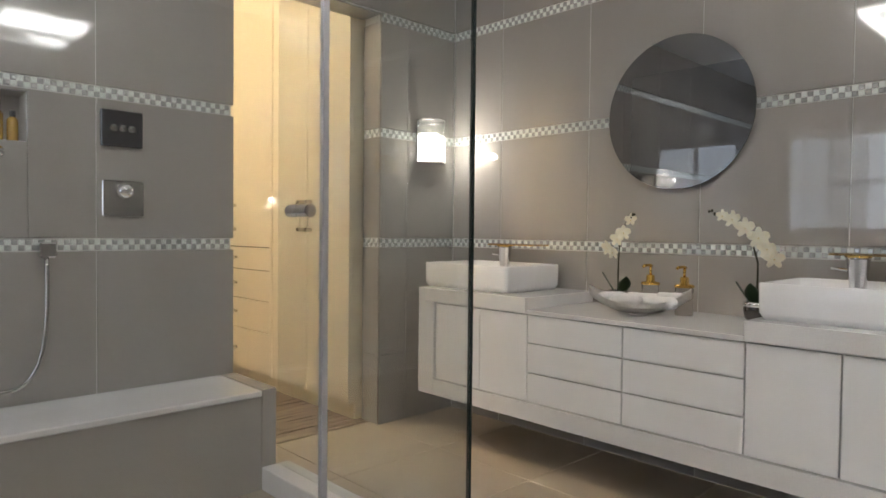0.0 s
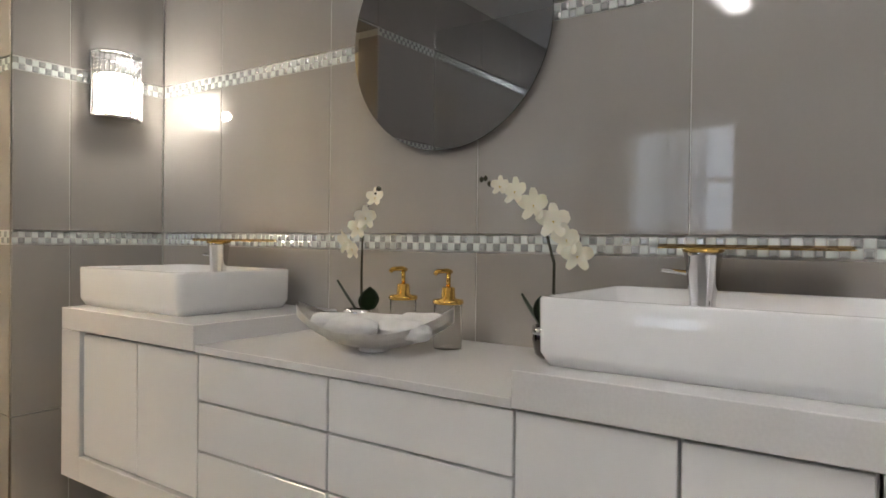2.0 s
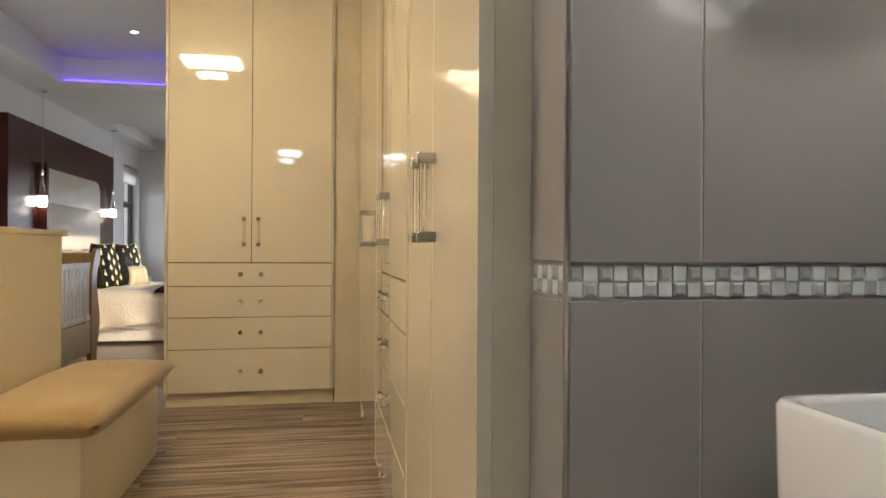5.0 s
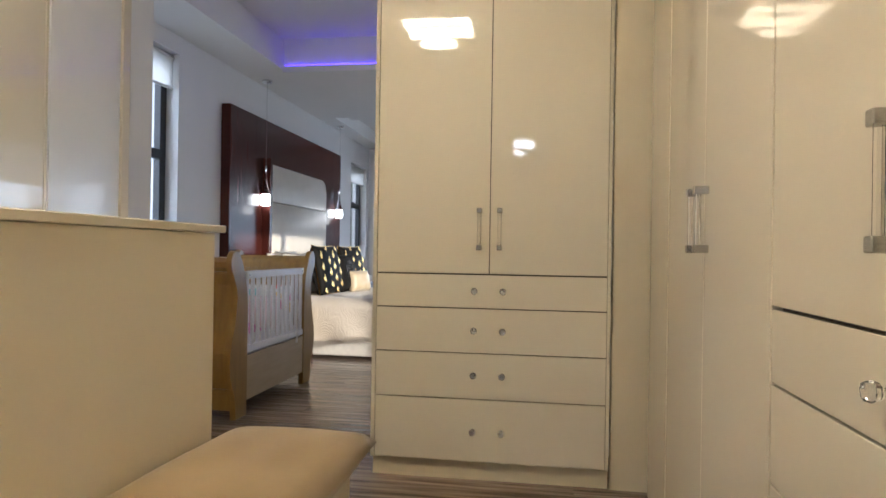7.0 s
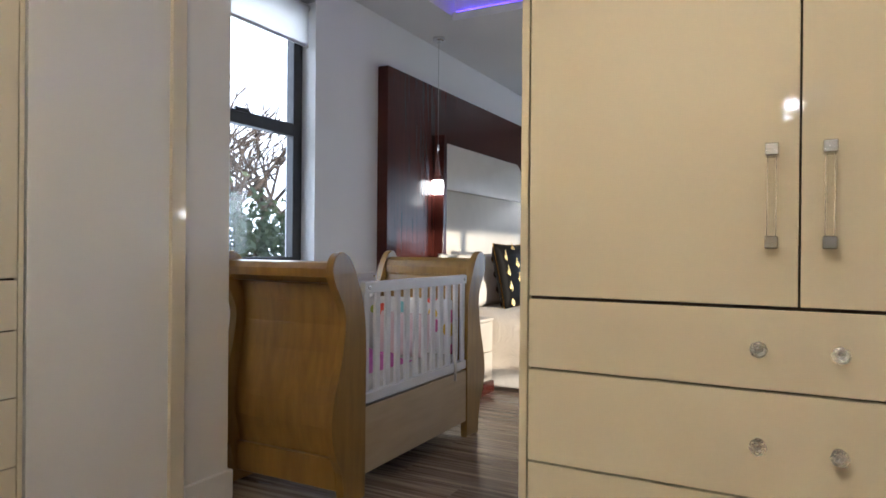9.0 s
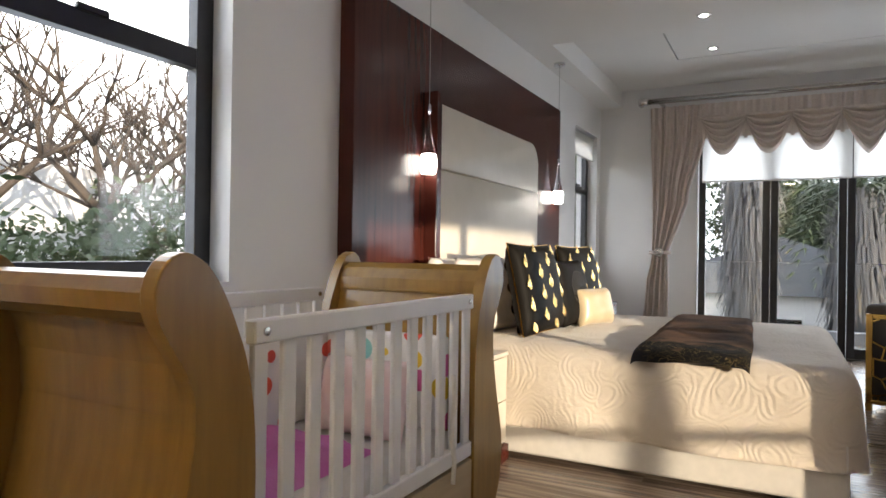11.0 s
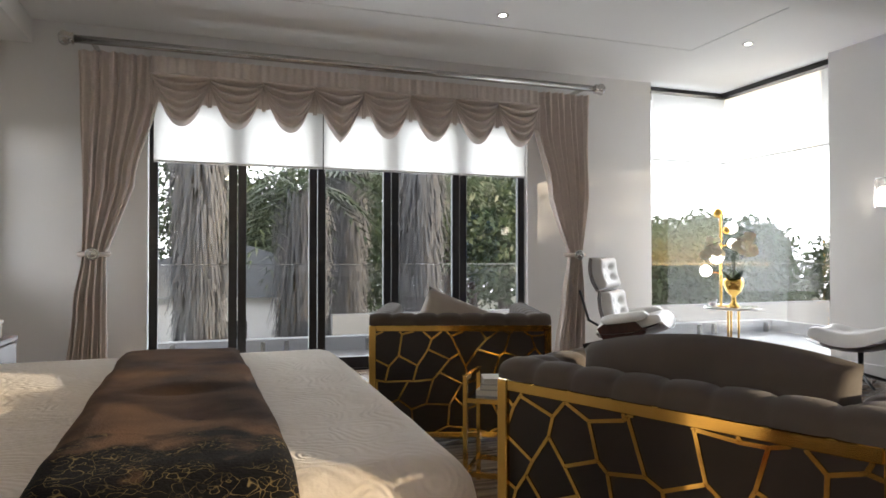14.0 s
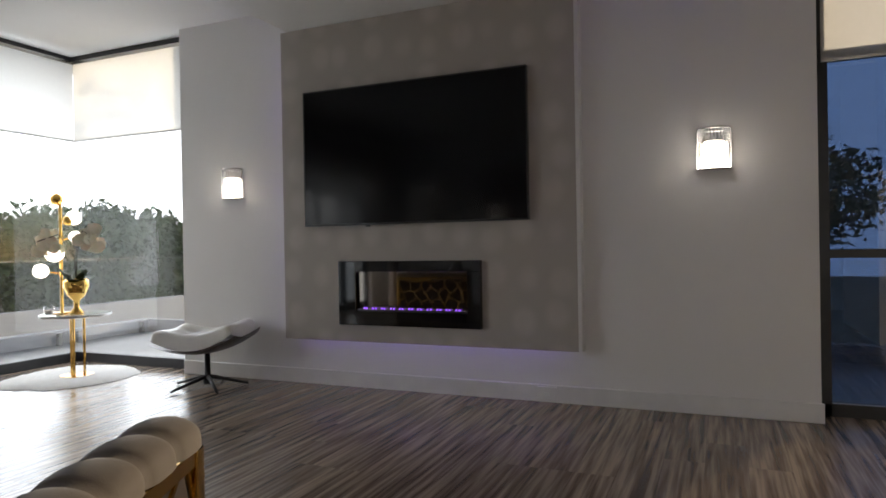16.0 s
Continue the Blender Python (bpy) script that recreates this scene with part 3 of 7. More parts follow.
def sconce(m, warm=True):
    c = thing("wall_sconce", m, "lit half-round crystal bead wall sconce with chrome frame", "wall lamp", "crystal wall sconces")
    w, h = 0.10, 0.26
    part("backplate", B(-w, w, -0.012, 0.0, -h / 2, h / 2, bevel=0.003), M_CHROME, c)
    half = [(0.058 * math.cos(radians(180 + 180 * i / 12)), -0.012 + 0.058 * math.sin(radians(180 + 180 * i / 12))) for i in range(13)]
    part("lamp_core", prism(half, "z", -h / 2 + 0.012, h / 2 - 0.085), M_LAMP, c, "glowing lamp core")
    rim = [(w * math.cos(radians(180 + 180 * i / 16)), -0.012 + 0.085 * math.sin(radians(180 + 180 * i / 16))) for i in range(17)]
    for zz in (-h / 2, h / 2 - 0.006):
        part("rim", tube([(x, y, zz) for x, y in rim], 0.005, 6), M_CHROME, c)
    part("base_ring", prism(rim, "z", -h / 2 - 0.002, -h / 2 + 0.004), M_CHROME, c)
    bm = bmesh.new()
    rows = 6
    for r in range(rows):
        for k in range(15):
            a = radians(186 + 168 * k / 14)
            cx, cy, cz = (w - 0.004) * math.cos(a), -0.012 + 0.081 * math.sin(a), h / 2 - 0.016 - r * 0.0145
            vs = [bm.verts.new((cx + dx, cy + dy, cz + dz)) for dx, dy, dz in ((0.0068, 0, 0), (-0.0068, 0, 0), (0, 0.0068, 0), (0, -0.0068, 0), (0, 0, 0.0068), (0, 0, -0.0068))]
            for i in (0, 1):
                for j in (2, 3):
                    for q in (4, 5):
                        bm.faces.new((vs[i], vs[j], vs[q]))
    tagged(part("crystal_beading", bm, M_CRYSTAL, c, "rows of clear crystal beads"), kind="stuff")
    for k in range(15):
        a = radians(186 + 168 * k / 14)
        bm = tube(((((w - 0.004) * math.cos(a)), -0.012 + 0.081 * math.sin(a), -h / 2 + 0.005), (((w - 0.004) * math.cos(a)), -0.012 + 0.081 * math.sin(a), h / 2 - 0.1)), 0.0065, 5)
        part("crystal_rod", bm, M_CRYSTAL, c)
    return c


vanity()
basin(1.785, 1.84)
basin(0.015, 0.10)
orchid("orchid", pose(3.72, 1.095, 0.7625), ((0, 0, 0.07), (0.0, 0.0, 0.22), (-0.01, -0.012, 0.32), (-0.02, -0.045, 0.40), (-0.03, -0.075, 0.425)),
       (((-0.03, 0.045, 0.285), 160, 10, 0.038), ((-0.025, -0.005, 0.33), 185, 0, 0.036), ((-0.035, -0.045, 0.36), 200, 5, 0.036), ((-0.04, -0.085, 0.42), 190, -15, 0.030), ((-0.03, 0.015, 0.265), 175, 20, 0.034)),
       (((0.0, 0.01, 0.07), 130, 0.13), ((0.01, -0.015, 0.07), 230, 0.11)), "small white orchid in a smoked mirror pot on the vanity")
orchid("orchid", pose(3.72, 0.45, 0.7625), ((0, 0, 0.07), (0.0, 0.0, 0.24), (-0.01, 0.025, 0.34), (-0.03, 0.075, 0.40), (-0.05, 0.15, 0.44)),
       (((-0.03, -0.045, 0.30), 170, 10, 0.042), ((-0.04, -0.015, 0.345), 190, 5, 0.044), ((-0.05, 0.035, 0.385), 180, 0, 0.042), ((-0.055, 0.085, 0.42), 175, -10, 0.036), ((-0.06, 0.125, 0.435), 185, -10, 0.026), ((-0.02, -0.07, 0.26), 200, 15, 0.040)),
       (((0.0, 0.02, 0.07), 110, 0.12), ((0.0, -0.02, 0.07), 250, 0.13), ((-0.01, 0.0, 0.07), 180, 0.12)), "arching white orchid in a smoked mirror pot on the vanity")
soap(0.74, 3.675)
soap(0.915, 3.70)
dish()
sconce(pose(3.62, 2.354, 1.66, 0, 0, 0))
wall_lamp = sconce(pose(6.969, 8.36, 1.676, 0, 0, -90))
copy_thing(wall_lamp, pose(6.969, 12.16, 1.66, 0, 0, -90))

mirror = thing("round_mirror", pose(3.815, 0.86, 1.68), "round frameless wall mirror above the vanity", "mirror")
disc = [(0.355 * math.cos(2 * math.pi * i / 72), 0.355 * math.sin(2 * math.pi * i / 72)) for i in range(72)]
part("mirror_glass", prism(disc, "x", -0.006, 0.0, bevel=0.002), M_MIRROR, mirror)
part("backing", prism([(u * 0.96, v * 0.96) for u, v in disc], "x", 0.001, 0.024), M_BLACK_METAL, mirror)

# shower
screen = thing("shower_screen", pose(2.37, 0.78, 0.1), "frameless clear glass shower screen with chrome trim", "shower screen")
sx, sy, sz = 2.37, 0.78, 0.1
for nm, r in (("door_pane", (0.92, 1.832, 0.775, 0.785, 0.115, 2.25)), ("fixed_pane", (1.852, 2.362, 0.775, 0.785, 0.105, 2.25)), ("fixed_pane", (2.365, 2.375, 0.788, 1.93, 0.105, 2.25))):
    o = part(nm, B(r[0] - sx, r[1] - sx, r[2] - sy, r[3] - sy, r[4] - sz, r[5] - sz), M_SHOWER, screen)
    o.visible_shadow = False
part("edge_seal", B(1.834 - sx, 1.850 - sx, -0.008, 0.008, 0.005, 2.15), mat("clear_plastic_seal", (0.55, 0.57, 0.62), 0.25, 0.3), screen, "pale translucent seal strip")
part("corner_edge", B(-0.007, 0.003, -0.005, 0.007, 0.005, 2.15), M_GLASS_EDGE, screen, "dark polished glass corner")
knob = part("door_knob", tube(((1.775 - sx, -0.045, 1.065), (1.775 - sx, -0.01, 1.065), (1.775 - sx, 0.045, 1.065)), 0.016, 16), M_CHROME, screen, "chrome through knob")
tagged(part("shower_kerb", boxes(((2.30, 2.43, 0.715, 1.945, 0, 0.1), (0.5, 2.30, 0.715, 0.845, 0, 0.1)), 0.004), M_QUARTZ), "pale stone shower kerb under the glass", "kerb")
bench = thing("shower_bench", pose(1.4, 2.15, 0), "tiled shower bench with pale stone seat", "bench")
part("seat", B(-2.58, 0.9, -0.21, 0.2, 0.405, 0.43, bevel=0.004), M_QUARTZ, bench, "pale stone seat slab")
part("front", B(-2.58, 0.9, -0.2, 0.2, 0.0, 0.404), M_TILE, bench)
part("end_panel", B(0.901, 0.97, -0.205, 0.19, 0.0, 0.434, bevel=0.004), M_TILE, bench)
ctl = thing("shower_control", pose(1.864, 2.354, 1.535), "square black shower control with three chrome buttons", "shower control")
part("plate", B(-0.083, 0.083, -0.02, 0.0, -0.076, 0.076, bevel=0.004), mat("dark_glass_plate", (0.03, 0.032, 0.036), 0.15), ctl)
for k in (-0.036, 0.0, 0.036):
    b_ = part("button", lathe(((0.014, 0.0), (0.015, 0.008), (0.0, 0.009)), 16), M_CHROME, ctl)
    b_.matrix_local = pose(k, -0.02, 0.0, 90)
val = thing("shower_valve", pose(1.87, 2.354, 1.243), "square brushed steel shower mixer with round knob", "shower valve")
part("plate", B(-0.083, 0.083, -0.014, 0.0, -0.076, 0.076, bevel=0.004), M_STEEL, val)
k_ = part("knob", lathe(((0.034, 0.0), (0.034, 0.022), (0.03, 0.026), (0.026, 0.05), (0.0, 0.052)), 24), M_CHROME, val, "", True)
k_.matrix_local = pose(0, -0.014, 0.03, 90)
hs = thing("hand_shower", pose(1.584, 2.354, 1.03), "chrome hand shower with hanging metal hose", "hand shower")
part("outlet", B(-0.03, 0.03, -0.05, 0.0, -0.03, 0.03, bevel=0.006), M_CHROME, hs)
part("hose", tube([(-0.005 - 0.02 * s - 0.19 * s ** 3, -0.04 - 0.05 * math.sin(s * 3), -0.03 - 0.50 * math.sin(s * 1.75)) for s in [i / 22 for i in range(23)]], 0.009, 8), M_STEEL, hs, "", True)
part("riser", tube(((-0.22, -0.05, -0.52), (-0.24, -0.07, -0.1), (-0.2, -0.09, 0.3)), 0.009, 8), M_STEEL, hs, "", True)
hd = part("spray_head", lathe(((0.012, -0.06), (0.02, -0.02), (0.05, 0.0), (0.05, 0.014), (0.0, 0.016)), 20), M_CHROME, hs, "", True)
hd.matrix_local = pose(-0.2, -0.09, 0.36, 35, 0, 0)
niche_z = 1.452
for k, (bx, hh) in enumerate(((1.44, 0.15), (1.49, 0.12), (1.38, 0.14), (1.32, 0.11))):
    bt = thing("shampoo_bottle", pose(bx, 2.43, niche_z), "amber shampoo bottle with dark cap in the niche", "bottle", "bottles in the niche")
    part("bottle", lathe(((0.018, 0.0), (0.02, 0.004), (0.02, hh * 0.7), (0.009, hh * 0.82), (0.0, hh * 0.82)), 14), mat("amber_bottle", (0.45, 0.28, 0.06), 0.2), bt, "", True)
    part("cap", lathe(((0.011, hh * 0.8), (0.011, hh), (0.0, hh)), 12), M_BLACK_METAL, bt)


def ring_lamp(m, lit, w=0.56, d=0.36):
    c = thing("ceiling_light", m, "lit rectangular crystal ring ceiling light", "ceiling light", "crystal ring lights")
    part("frame", B(-w / 2 - 0.01, w / 2 + 0.01, -d / 2 - 0.01, d / 2 + 0.01, -0.03, 0.0, bevel=0.004), M_CHROME, c)
    part("ring", boxes(((-w / 2, w / 2, d / 2 - 0.035, d / 2, -0.07, -0.032), (-w / 2, w / 2, -d / 2, -d / 2 + 0.035, -0.07, -0.032), (-w / 2, -w / 2 + 0.035, -d / 2 + 0.035, d / 2 - 0.035, -0.07, -0.032), (w / 2 - 0.035, w / 2, -d / 2 + 0.035, d / 2 - 0.035, -0.07, -0.032))), lit, c, "glowing crystal ring")
    for x in (-w * 0.2, w * 0.2):
        part("wire", tube(((x, 0, -0.03), (x, 0, -0.17)), 0.002, 5), M_CHROME, c)
    part("lower_tier", B(-w * 0.26, w * 0.26, -d * 0.2, d * 0.2, -0.205, -0.17, bevel=0.008), lit, c, "smaller glowing crystal tier")


ring_lamp(pose(0.95, 0.62, 2.799), M_RING)
ring_lamp(pose(2.25, -0.73, 2.799), M_RING)
ring_lamp(pose(1.75, 3.6, 3.119), M_RING_W)
win = thing("window_bathroom", pose(-1.3, 1.55, 1.15), "frosted daylit bathroom window in a white frame", "window", "", "structure")
for r in ((-0.55, -0.5, 0, 1.1), (0.5, 0.55, 0, 1.1), (-0.5, 0.5, 0, 0.05), (-0.5, 0.5, 1.05, 1.1), (-0.02, 0.02, 0.05, 1.05), (-0.5, 0.5, 0.52, 0.56)):
    part("window_frame", B(-0.03, 0.03, r[0], r[1], r[2], r[3]), M_PAINT_W, win)
# the pane itself glows, in place of daylight from outside
part("pane", B(-0.045, -0.035, -0.5, 0.5, 0.05, 1.05), M_SKYPANE, win, "frosted glass glowing in place of daylight")

# ---- closet ----
def bar_handle(c, x, z0, z1):
    """An acrylic bar between two steel cubes."""
    h = part("handle", tube(((x, -0.030, z0), (x, -0.030, z1)), 0.0085, 8), M_CRYSTAL, c, "clear acrylic bar handle")
    for z in (z0 + 0.008, z1 - 0.008):
        part("handle_mount", B(x - 0.012, x + 0.012, -0.044, 0.0, z - 0.012, z + 0.012, bevel=0.002), M_STEEL, h, "steel cube")


def crystal_knob(c, x, z):
    k = part("knob", lathe(((0.006, 0.0), (0.006, 0.014), (0.013, 0.016), (0.017, 0.026), (0.014, 0.036), (0.0, 0.037)), 8), M_CRYSTAL, c, "cut crystal knob")
    k.matrix_local = pose(x, -0.0005, z, 90)
    r = part("rosette", lathe(((0.013, 0.0), (0.013, 0.003), (0.0, 0.004)), 14), M_CHROME, k)


def wardrobe(m, width, drawers=True, top=3.05, label="cream gloss double wardrobe with acrylic bar handles"):
    c = thing("wardrobe", m, label, "wardrobe", "fitted cream wardrobes")
    part("carcass", boxes(((0.0, width, 0.024, 0.55, 0.098, top),)), M_CREAM_SATIN, c)
    part("plinth", B(0.0, width, 0.045, 0.52, 0.0, 0.097), M_CREAM_SATIN, c)
    # thin dark sheet added so that the gaps between fronts look shaded
    part("gap_shade_sheet", B(0.017, width - 0.017, 0.0222, 0.0238, 0.1, top - 0.002), M_GAP_SHADE, c, "dark sheet painting the shade behind the fronts")
    for x0, x1 in ((-0.002, 0.016), (width - 0.016, width - 0.001)):
        part("side_edge", B(x0, x1, -0.002, 0.0235, 0.098, top), M_CREAM, c)
    x0, x1, mid = 0.019, width - 0.019, width / 2
    base = 0.993 if drawers else 0.1
    for a, b in ((x0, mid - 0.002), (mid + 0.002, x1)):
        part("door", B(a, b, 0.0, 0.022, base + 0.003, top - 0.003, bevel=0.0015), M_CREAM, c)
    for s in (-1, 1):
        bar_handle(c, mid + s * 0.048, 1.112, 1.304)
    if drawers:
        for z0, z1, kz in ((0.1, 0.394, 0.245), (0.398, 0.613, 0.513), (0.617, 0.827, 0.725), (0.831, 0.989, 0.913)):
            part("drawer_front", B(x0, x1, 0.0, 0.022, z0 + 0.001, z1, bevel=0.0015), M_CREAM, c)
            for s in (-1, 1):
                crystal_knob(c, mid + s * 0.068, kz)
    return c


wardrobe(pose(1.868, 6.18, 0), 1.13, True, label="cream gloss wardrobe with four drawers and crystal knobs")
wardrobe(pose(3.17, 4.598, 0, 0, 0, -90), 1.146, True, label="cream gloss wardrobe with four drawers and crystal knobs")
wardrobe(pose(3.17, 3.45, 0, 0, 0, -90), 0.915, False)
wardrobe(pose(3.17, 5.76, 0, 0, 0, -90), 1.16, False)
wardrobe(pose(0.255, 4.825, 0, 0, 0, 90), 1.14, True, label="cream gloss wardrobe with four drawers and crystal knobs")
wardrobe(pose(0.255, 3.68, 0, 0, 0, 90), 1.14, False)
wardrobe(pose(0.255, 2.535, 0, 0, 0, 90), 1.14, False)
filler = thing("filler_panel", pose(3.19, 5.97, 0), "narrow cream gloss corner filler panel", "panel")
part("panel", B(-0.02, 0.0, -0.207, 0.2, 0.0, 3.05), M_CREAM, filler)
part("corner_post", B(-0.185, 0.0, 0.24, 0.26, 0.0, 3.05), M_CREAM_SATIN, filler)
side = thing("gloss_side_panel", pose(0.262, 6.24, 0), "pale gloss wardrobe end panel with cream edge strip", "panel")
part("panel", B(-0.02, 0.0, -0.268, 0.27, 0.0, 3.08), M_WHITE_GLOSS, side)
part("edge_strip", B(-0.02, 0.016, 0.27, 0.338, 0.0, 3.08, bevel=0.002), M_CREAM, side)

isl = thing("island_drawers", pose(1.3, 4.478, 0), "tall cream lacquered island chest with overhanging top", "chest")
part("carcass", B(-0.30, 0.325, -0.62, 0.555, 0.08, 1.148), M_CREAM_SATIN, isl)
part("plinth", B(-0.27, 0.29, -0.58, 0.53, 0.0, 0.079), M_CREAM_SATIN, isl)
part("side_panel", B(0.3255, 0.336, -0.62, 0.577, 0.0, 1.148, bevel=0.001), M_CREAM, isl)
for z0, z1 in ((0.09, 0.42), (0.425, 0.78), (0.785, 1.14)):
    part("drawer_front", B(-0.295, 0.323, 0.556, 0.576, z0, z1, bevel=0.0015), M_CREAM, isl)
part("top", B(-0.33, 0.35, -0.66, 0.628, 1.149, 1.174, bevel=0.003), M_CREAM, isl)

seat = thing("dressing_bench", pose(1.89, 4.62, 0), "cream bench box with mustard suede cushion beside the island", "bench")
part("base", B(-0.25, 0.17, -0.55, 0.57, 0.0, 0.40, bevel=0.003), M_CREAM, seat)


def puff(w, d, h, nx=18, ny=18, sag=0.0, seed=0.0, edge=0.55, arch=0.0):
    """A stuffed cushion lying flat, with pinched corners."""
    bm = bmesh.new()
    for s in (1, -1):
        def f(u, v):
            a, b = 2 * u - 1, 2 * v - 1
            pin = 1 - (0.045 - arch) * (1 - abs(a) ** 2) * abs(b) ** 2
            pin2 = 1 - 0.045 * (1 - abs(b) ** 2) * abs(a) ** 6
            q = max(0.0, (1 - a ** 4) * (1 - b ** 4)) ** edge
            wob = 0.12 * noise.noise(Vector((a * 1.7 + seed, b * 1.7, s * 0.3)))
            return Vector((a * w / 2 * pin2, b * d / 2 * pin, s * h / 2 * q * (1 + wob)))
        grid(nx, ny, f, bm)
    bmesh.ops.remove_doubles(bm, verts=bm.verts, dist=0.0005)
    return bm


cu = part("cushion", puff(0.50, 1.24, 0.15, 16, 30, edge=0.3), M_SUEDE, seat, "plump mustard suede cushion", True)
cu.matrix_local = pose(-0.005, 0.01, 0.448)

# ---- bedroom ----
HB0, HB1, HBC = 8.88, 12.29, 10.585
hb = thing("headboard", pose(-0.345, HBC, 0), "tall dark mahogany headboard wall with cream padded centre", "headboard")
part("panel", B(-0.014, 0.08, HB0 - HBC, HB1 - HBC, 0.0, 2.475, bevel=0.004), M_MAHOG, hb)
part("inner_post", B(0.0805, 0.165, 9.62 - HBC, 9.68 - HBC, 0.0, 2.06, bevel=0.003), M_MAHOG, hb)
for z0, z1 in ((0.45, 1.60), (1.604, 2.01)):
    top_r = 0.16 if z1 > 2 else 0.01
    out = [(9.69 - HBC, z0), (11.53 - HBC, z0)] + [(11.53 - HBC - top_r + top_r * math.cos(radians(a)), z1 - top_r + top_r * math.sin(radians(a))) for a in range(0, 91, 15)] + [(9.69 - HBC, z1)]
    part("padded_panel", prism(out, "x", 0.081, 0.13, bevel=0.012), M_PAD, hb, "cream leatherette padded panel", True)


M_PEND_GLASS = glass("pendant_glass", (0.8, 0.8, 0.82), 0.02, 1.45, thin=False)
bm = lathe(((0.0, -0.0055), (0.004, -0.0035), (0.0055, 0.0), (0.004, 0.0035), (0.0, 0.0055)), 6)
M_DIMPLE = bpy.data.meshes.new("glass_dimple")
bm.to_mesh(M_DIMPLE)
bm.free()
M_DIMPLE.materials.append(M_CRYSTAL)


def pendant(x, y):
    c = thing("pendant_lamp", pose(x, y, 2.869), "slender clear glass drop pendant lamp, lit", "pendant lamp", "bedside pendants")
    part("rose", lathe(((0.045, -0.03), (0.052, -0.026), (0.052, 0.0), (0.0, 0.0)), 24), M_CHROME, c, "", True)
    part("cord", tube(((0, 0, -0.02), (0, 0, -0.915)), 0.0025, 6), M_STEEL, c)
    part("ferrule", lathe(((0.0, -0.90), (0.011, -0.902), (0.012, -0.945), (0.009, -0.95), (0.0, -0.95)), 14), M_CHROME, c, "", True)
    part("glass_neck", lathe(((0.009, -0.945), (0.011, -1.0), (0.017, -1.07), (0.030, -1.14), (0.043, -1.19), (0.044, -1.20), (0.0, -1.20)), 20), M_PEND_GLASS, c, "clear drawn glass neck", True)
    sh_ = part("shade", lathe(((0.040, -1.201), (0.049, -1.215), (0.051, -1.26), (0.047, -1.305), (0.038, -1.317), (0.0, -1.317)), 20), M_PEND, c, "glowing textured glass tip", True)
    for r in range(6):
        for k in range(12):
            a = 2 * math.pi * (k + 0.5 * (r % 2)) / 12
            rr = 0.0505 - 0.004 * (abs(r - 2.5) / 2.5) ** 2
            o = new("glass_dimple", M_DIMPLE)
            o.parent = sh_
            o.location = (rr * math.cos(a), rr * math.sin(a), -1.22 - r * 0.0165)


pendant(-0.21, 9.57)
pendant(-0.21, 12.07)

BED = (0.86, 10.425)
bed = thing("bed", pose(*BED, 0), "large bed with embossed ivory quilt and pale base", "bed")
part("base", B(-1.06, 1.08, -1.02, 1.02, 0.03, 0.30, bevel=0.012), M_LINEN, bed, "pale upholstered bed base")
part("mattress", B(-1.06, 1.06, -0.985, 0.985, 0.301, 0.57, bevel=0.05, seg=3), M_LINEN, bed, "", True)
for lx, ly in ((-0.9, -0.9), (0.95, -0.9), (-0.9, 0.9), (0.95, 0.9)):
    part("leg", B(lx - 0.03, lx + 0.03, ly - 0.03, ly + 0.03, 0.0, 0.03), M_BLACK_METAL, bed)


def quilt_point(u, v):
    """Over the foot (u past the end) and both sides, with soft edges and folds."""
    x, y = -1.07 + u * 2.66, -1.52 + v * 3.04
    hx, hy, top, r = 1.12, 1.03, 0.612, 0.10
    ax, ay = max(0.0, x - hx + r), max(0.0, abs(y) - hy + r)
    d = math.hypot(ax, ay)
    px, py, pz = x, y, top
    if d > 0:
        th = min(d / r, math.pi / 2)
        out, down = r * math.sin(th), r * (1 - math.cos(th)) + max(0.0, d - r * math.pi / 2)
        ux, uy = ax / d, ay / d
        flare = 0.05 * max(0.0, down - 0.05) * (1 + math.sin(7 * (x + y) + 2 * math.sin(3 * x)))
        px = (min(x, hx - r)) + ux * (out + flare)
        py = math.copysign(min(abs(y), hy - r) + uy * (out + flare), y)
        pz = top - min(down, 0.435)
    w = noise.noise(Vector((x * 2.2, y * 2.2, 0.5))) * 0.010 + noise.noise(Vector((x * 7, y * 7, 3))) * 0.004
    return Vector((px, py, pz + w * (1 if d == 0 else 0.5)))


bm = grid(70, 80, quilt_point)
M_QUILT = mat("embossed_ivory_quilt", (0.66, 0.585, 0.49), 0.75, 0, (0.60, 0.52, 0.42), 5, bump=0.0, sheen=0.25)
qn, ql = M_QUILT.node_tree.nodes, M_QUILT.node_tree.links
qco, qw, qv, qm, qb = qn.new("ShaderNodeTexCoord"), qn.new("ShaderNodeTexVoronoi"), qn.new("ShaderNodeTexNoise"), qn.new("ShaderNodeMath"), qn.new("ShaderNodeBump")
qw.inputs["Scale"].default_value = 4.5
qs = qn.new("ShaderNodeMath")
qs.operation = "SINE"
q6 = qn.new("ShaderNodeMath")
q6.operation, q6.inputs[1].default_value = "MULTIPLY", 52.0
qv.inputs["Scale"].default_value = 60.0
qd, qa = qn.new("ShaderNodeTexNoise"), qn.new("ShaderNodeVectorMath")
qd.inputs["Scale"].default_value = 3.0
qa.operation = "MULTIPLY_ADD"
qa.inputs[1].default_value = (0.35, 0.35, 0.35)
ql.new(qco.outputs["Object"], qd.inputs["Vector"])
ql.new(qd.outputs["Color"], qa.inputs[0])
ql.new(qco.outputs["Object"], qa.inputs[2])
ql.new(qa.outputs["Vector"], qw.inputs["Vector"])
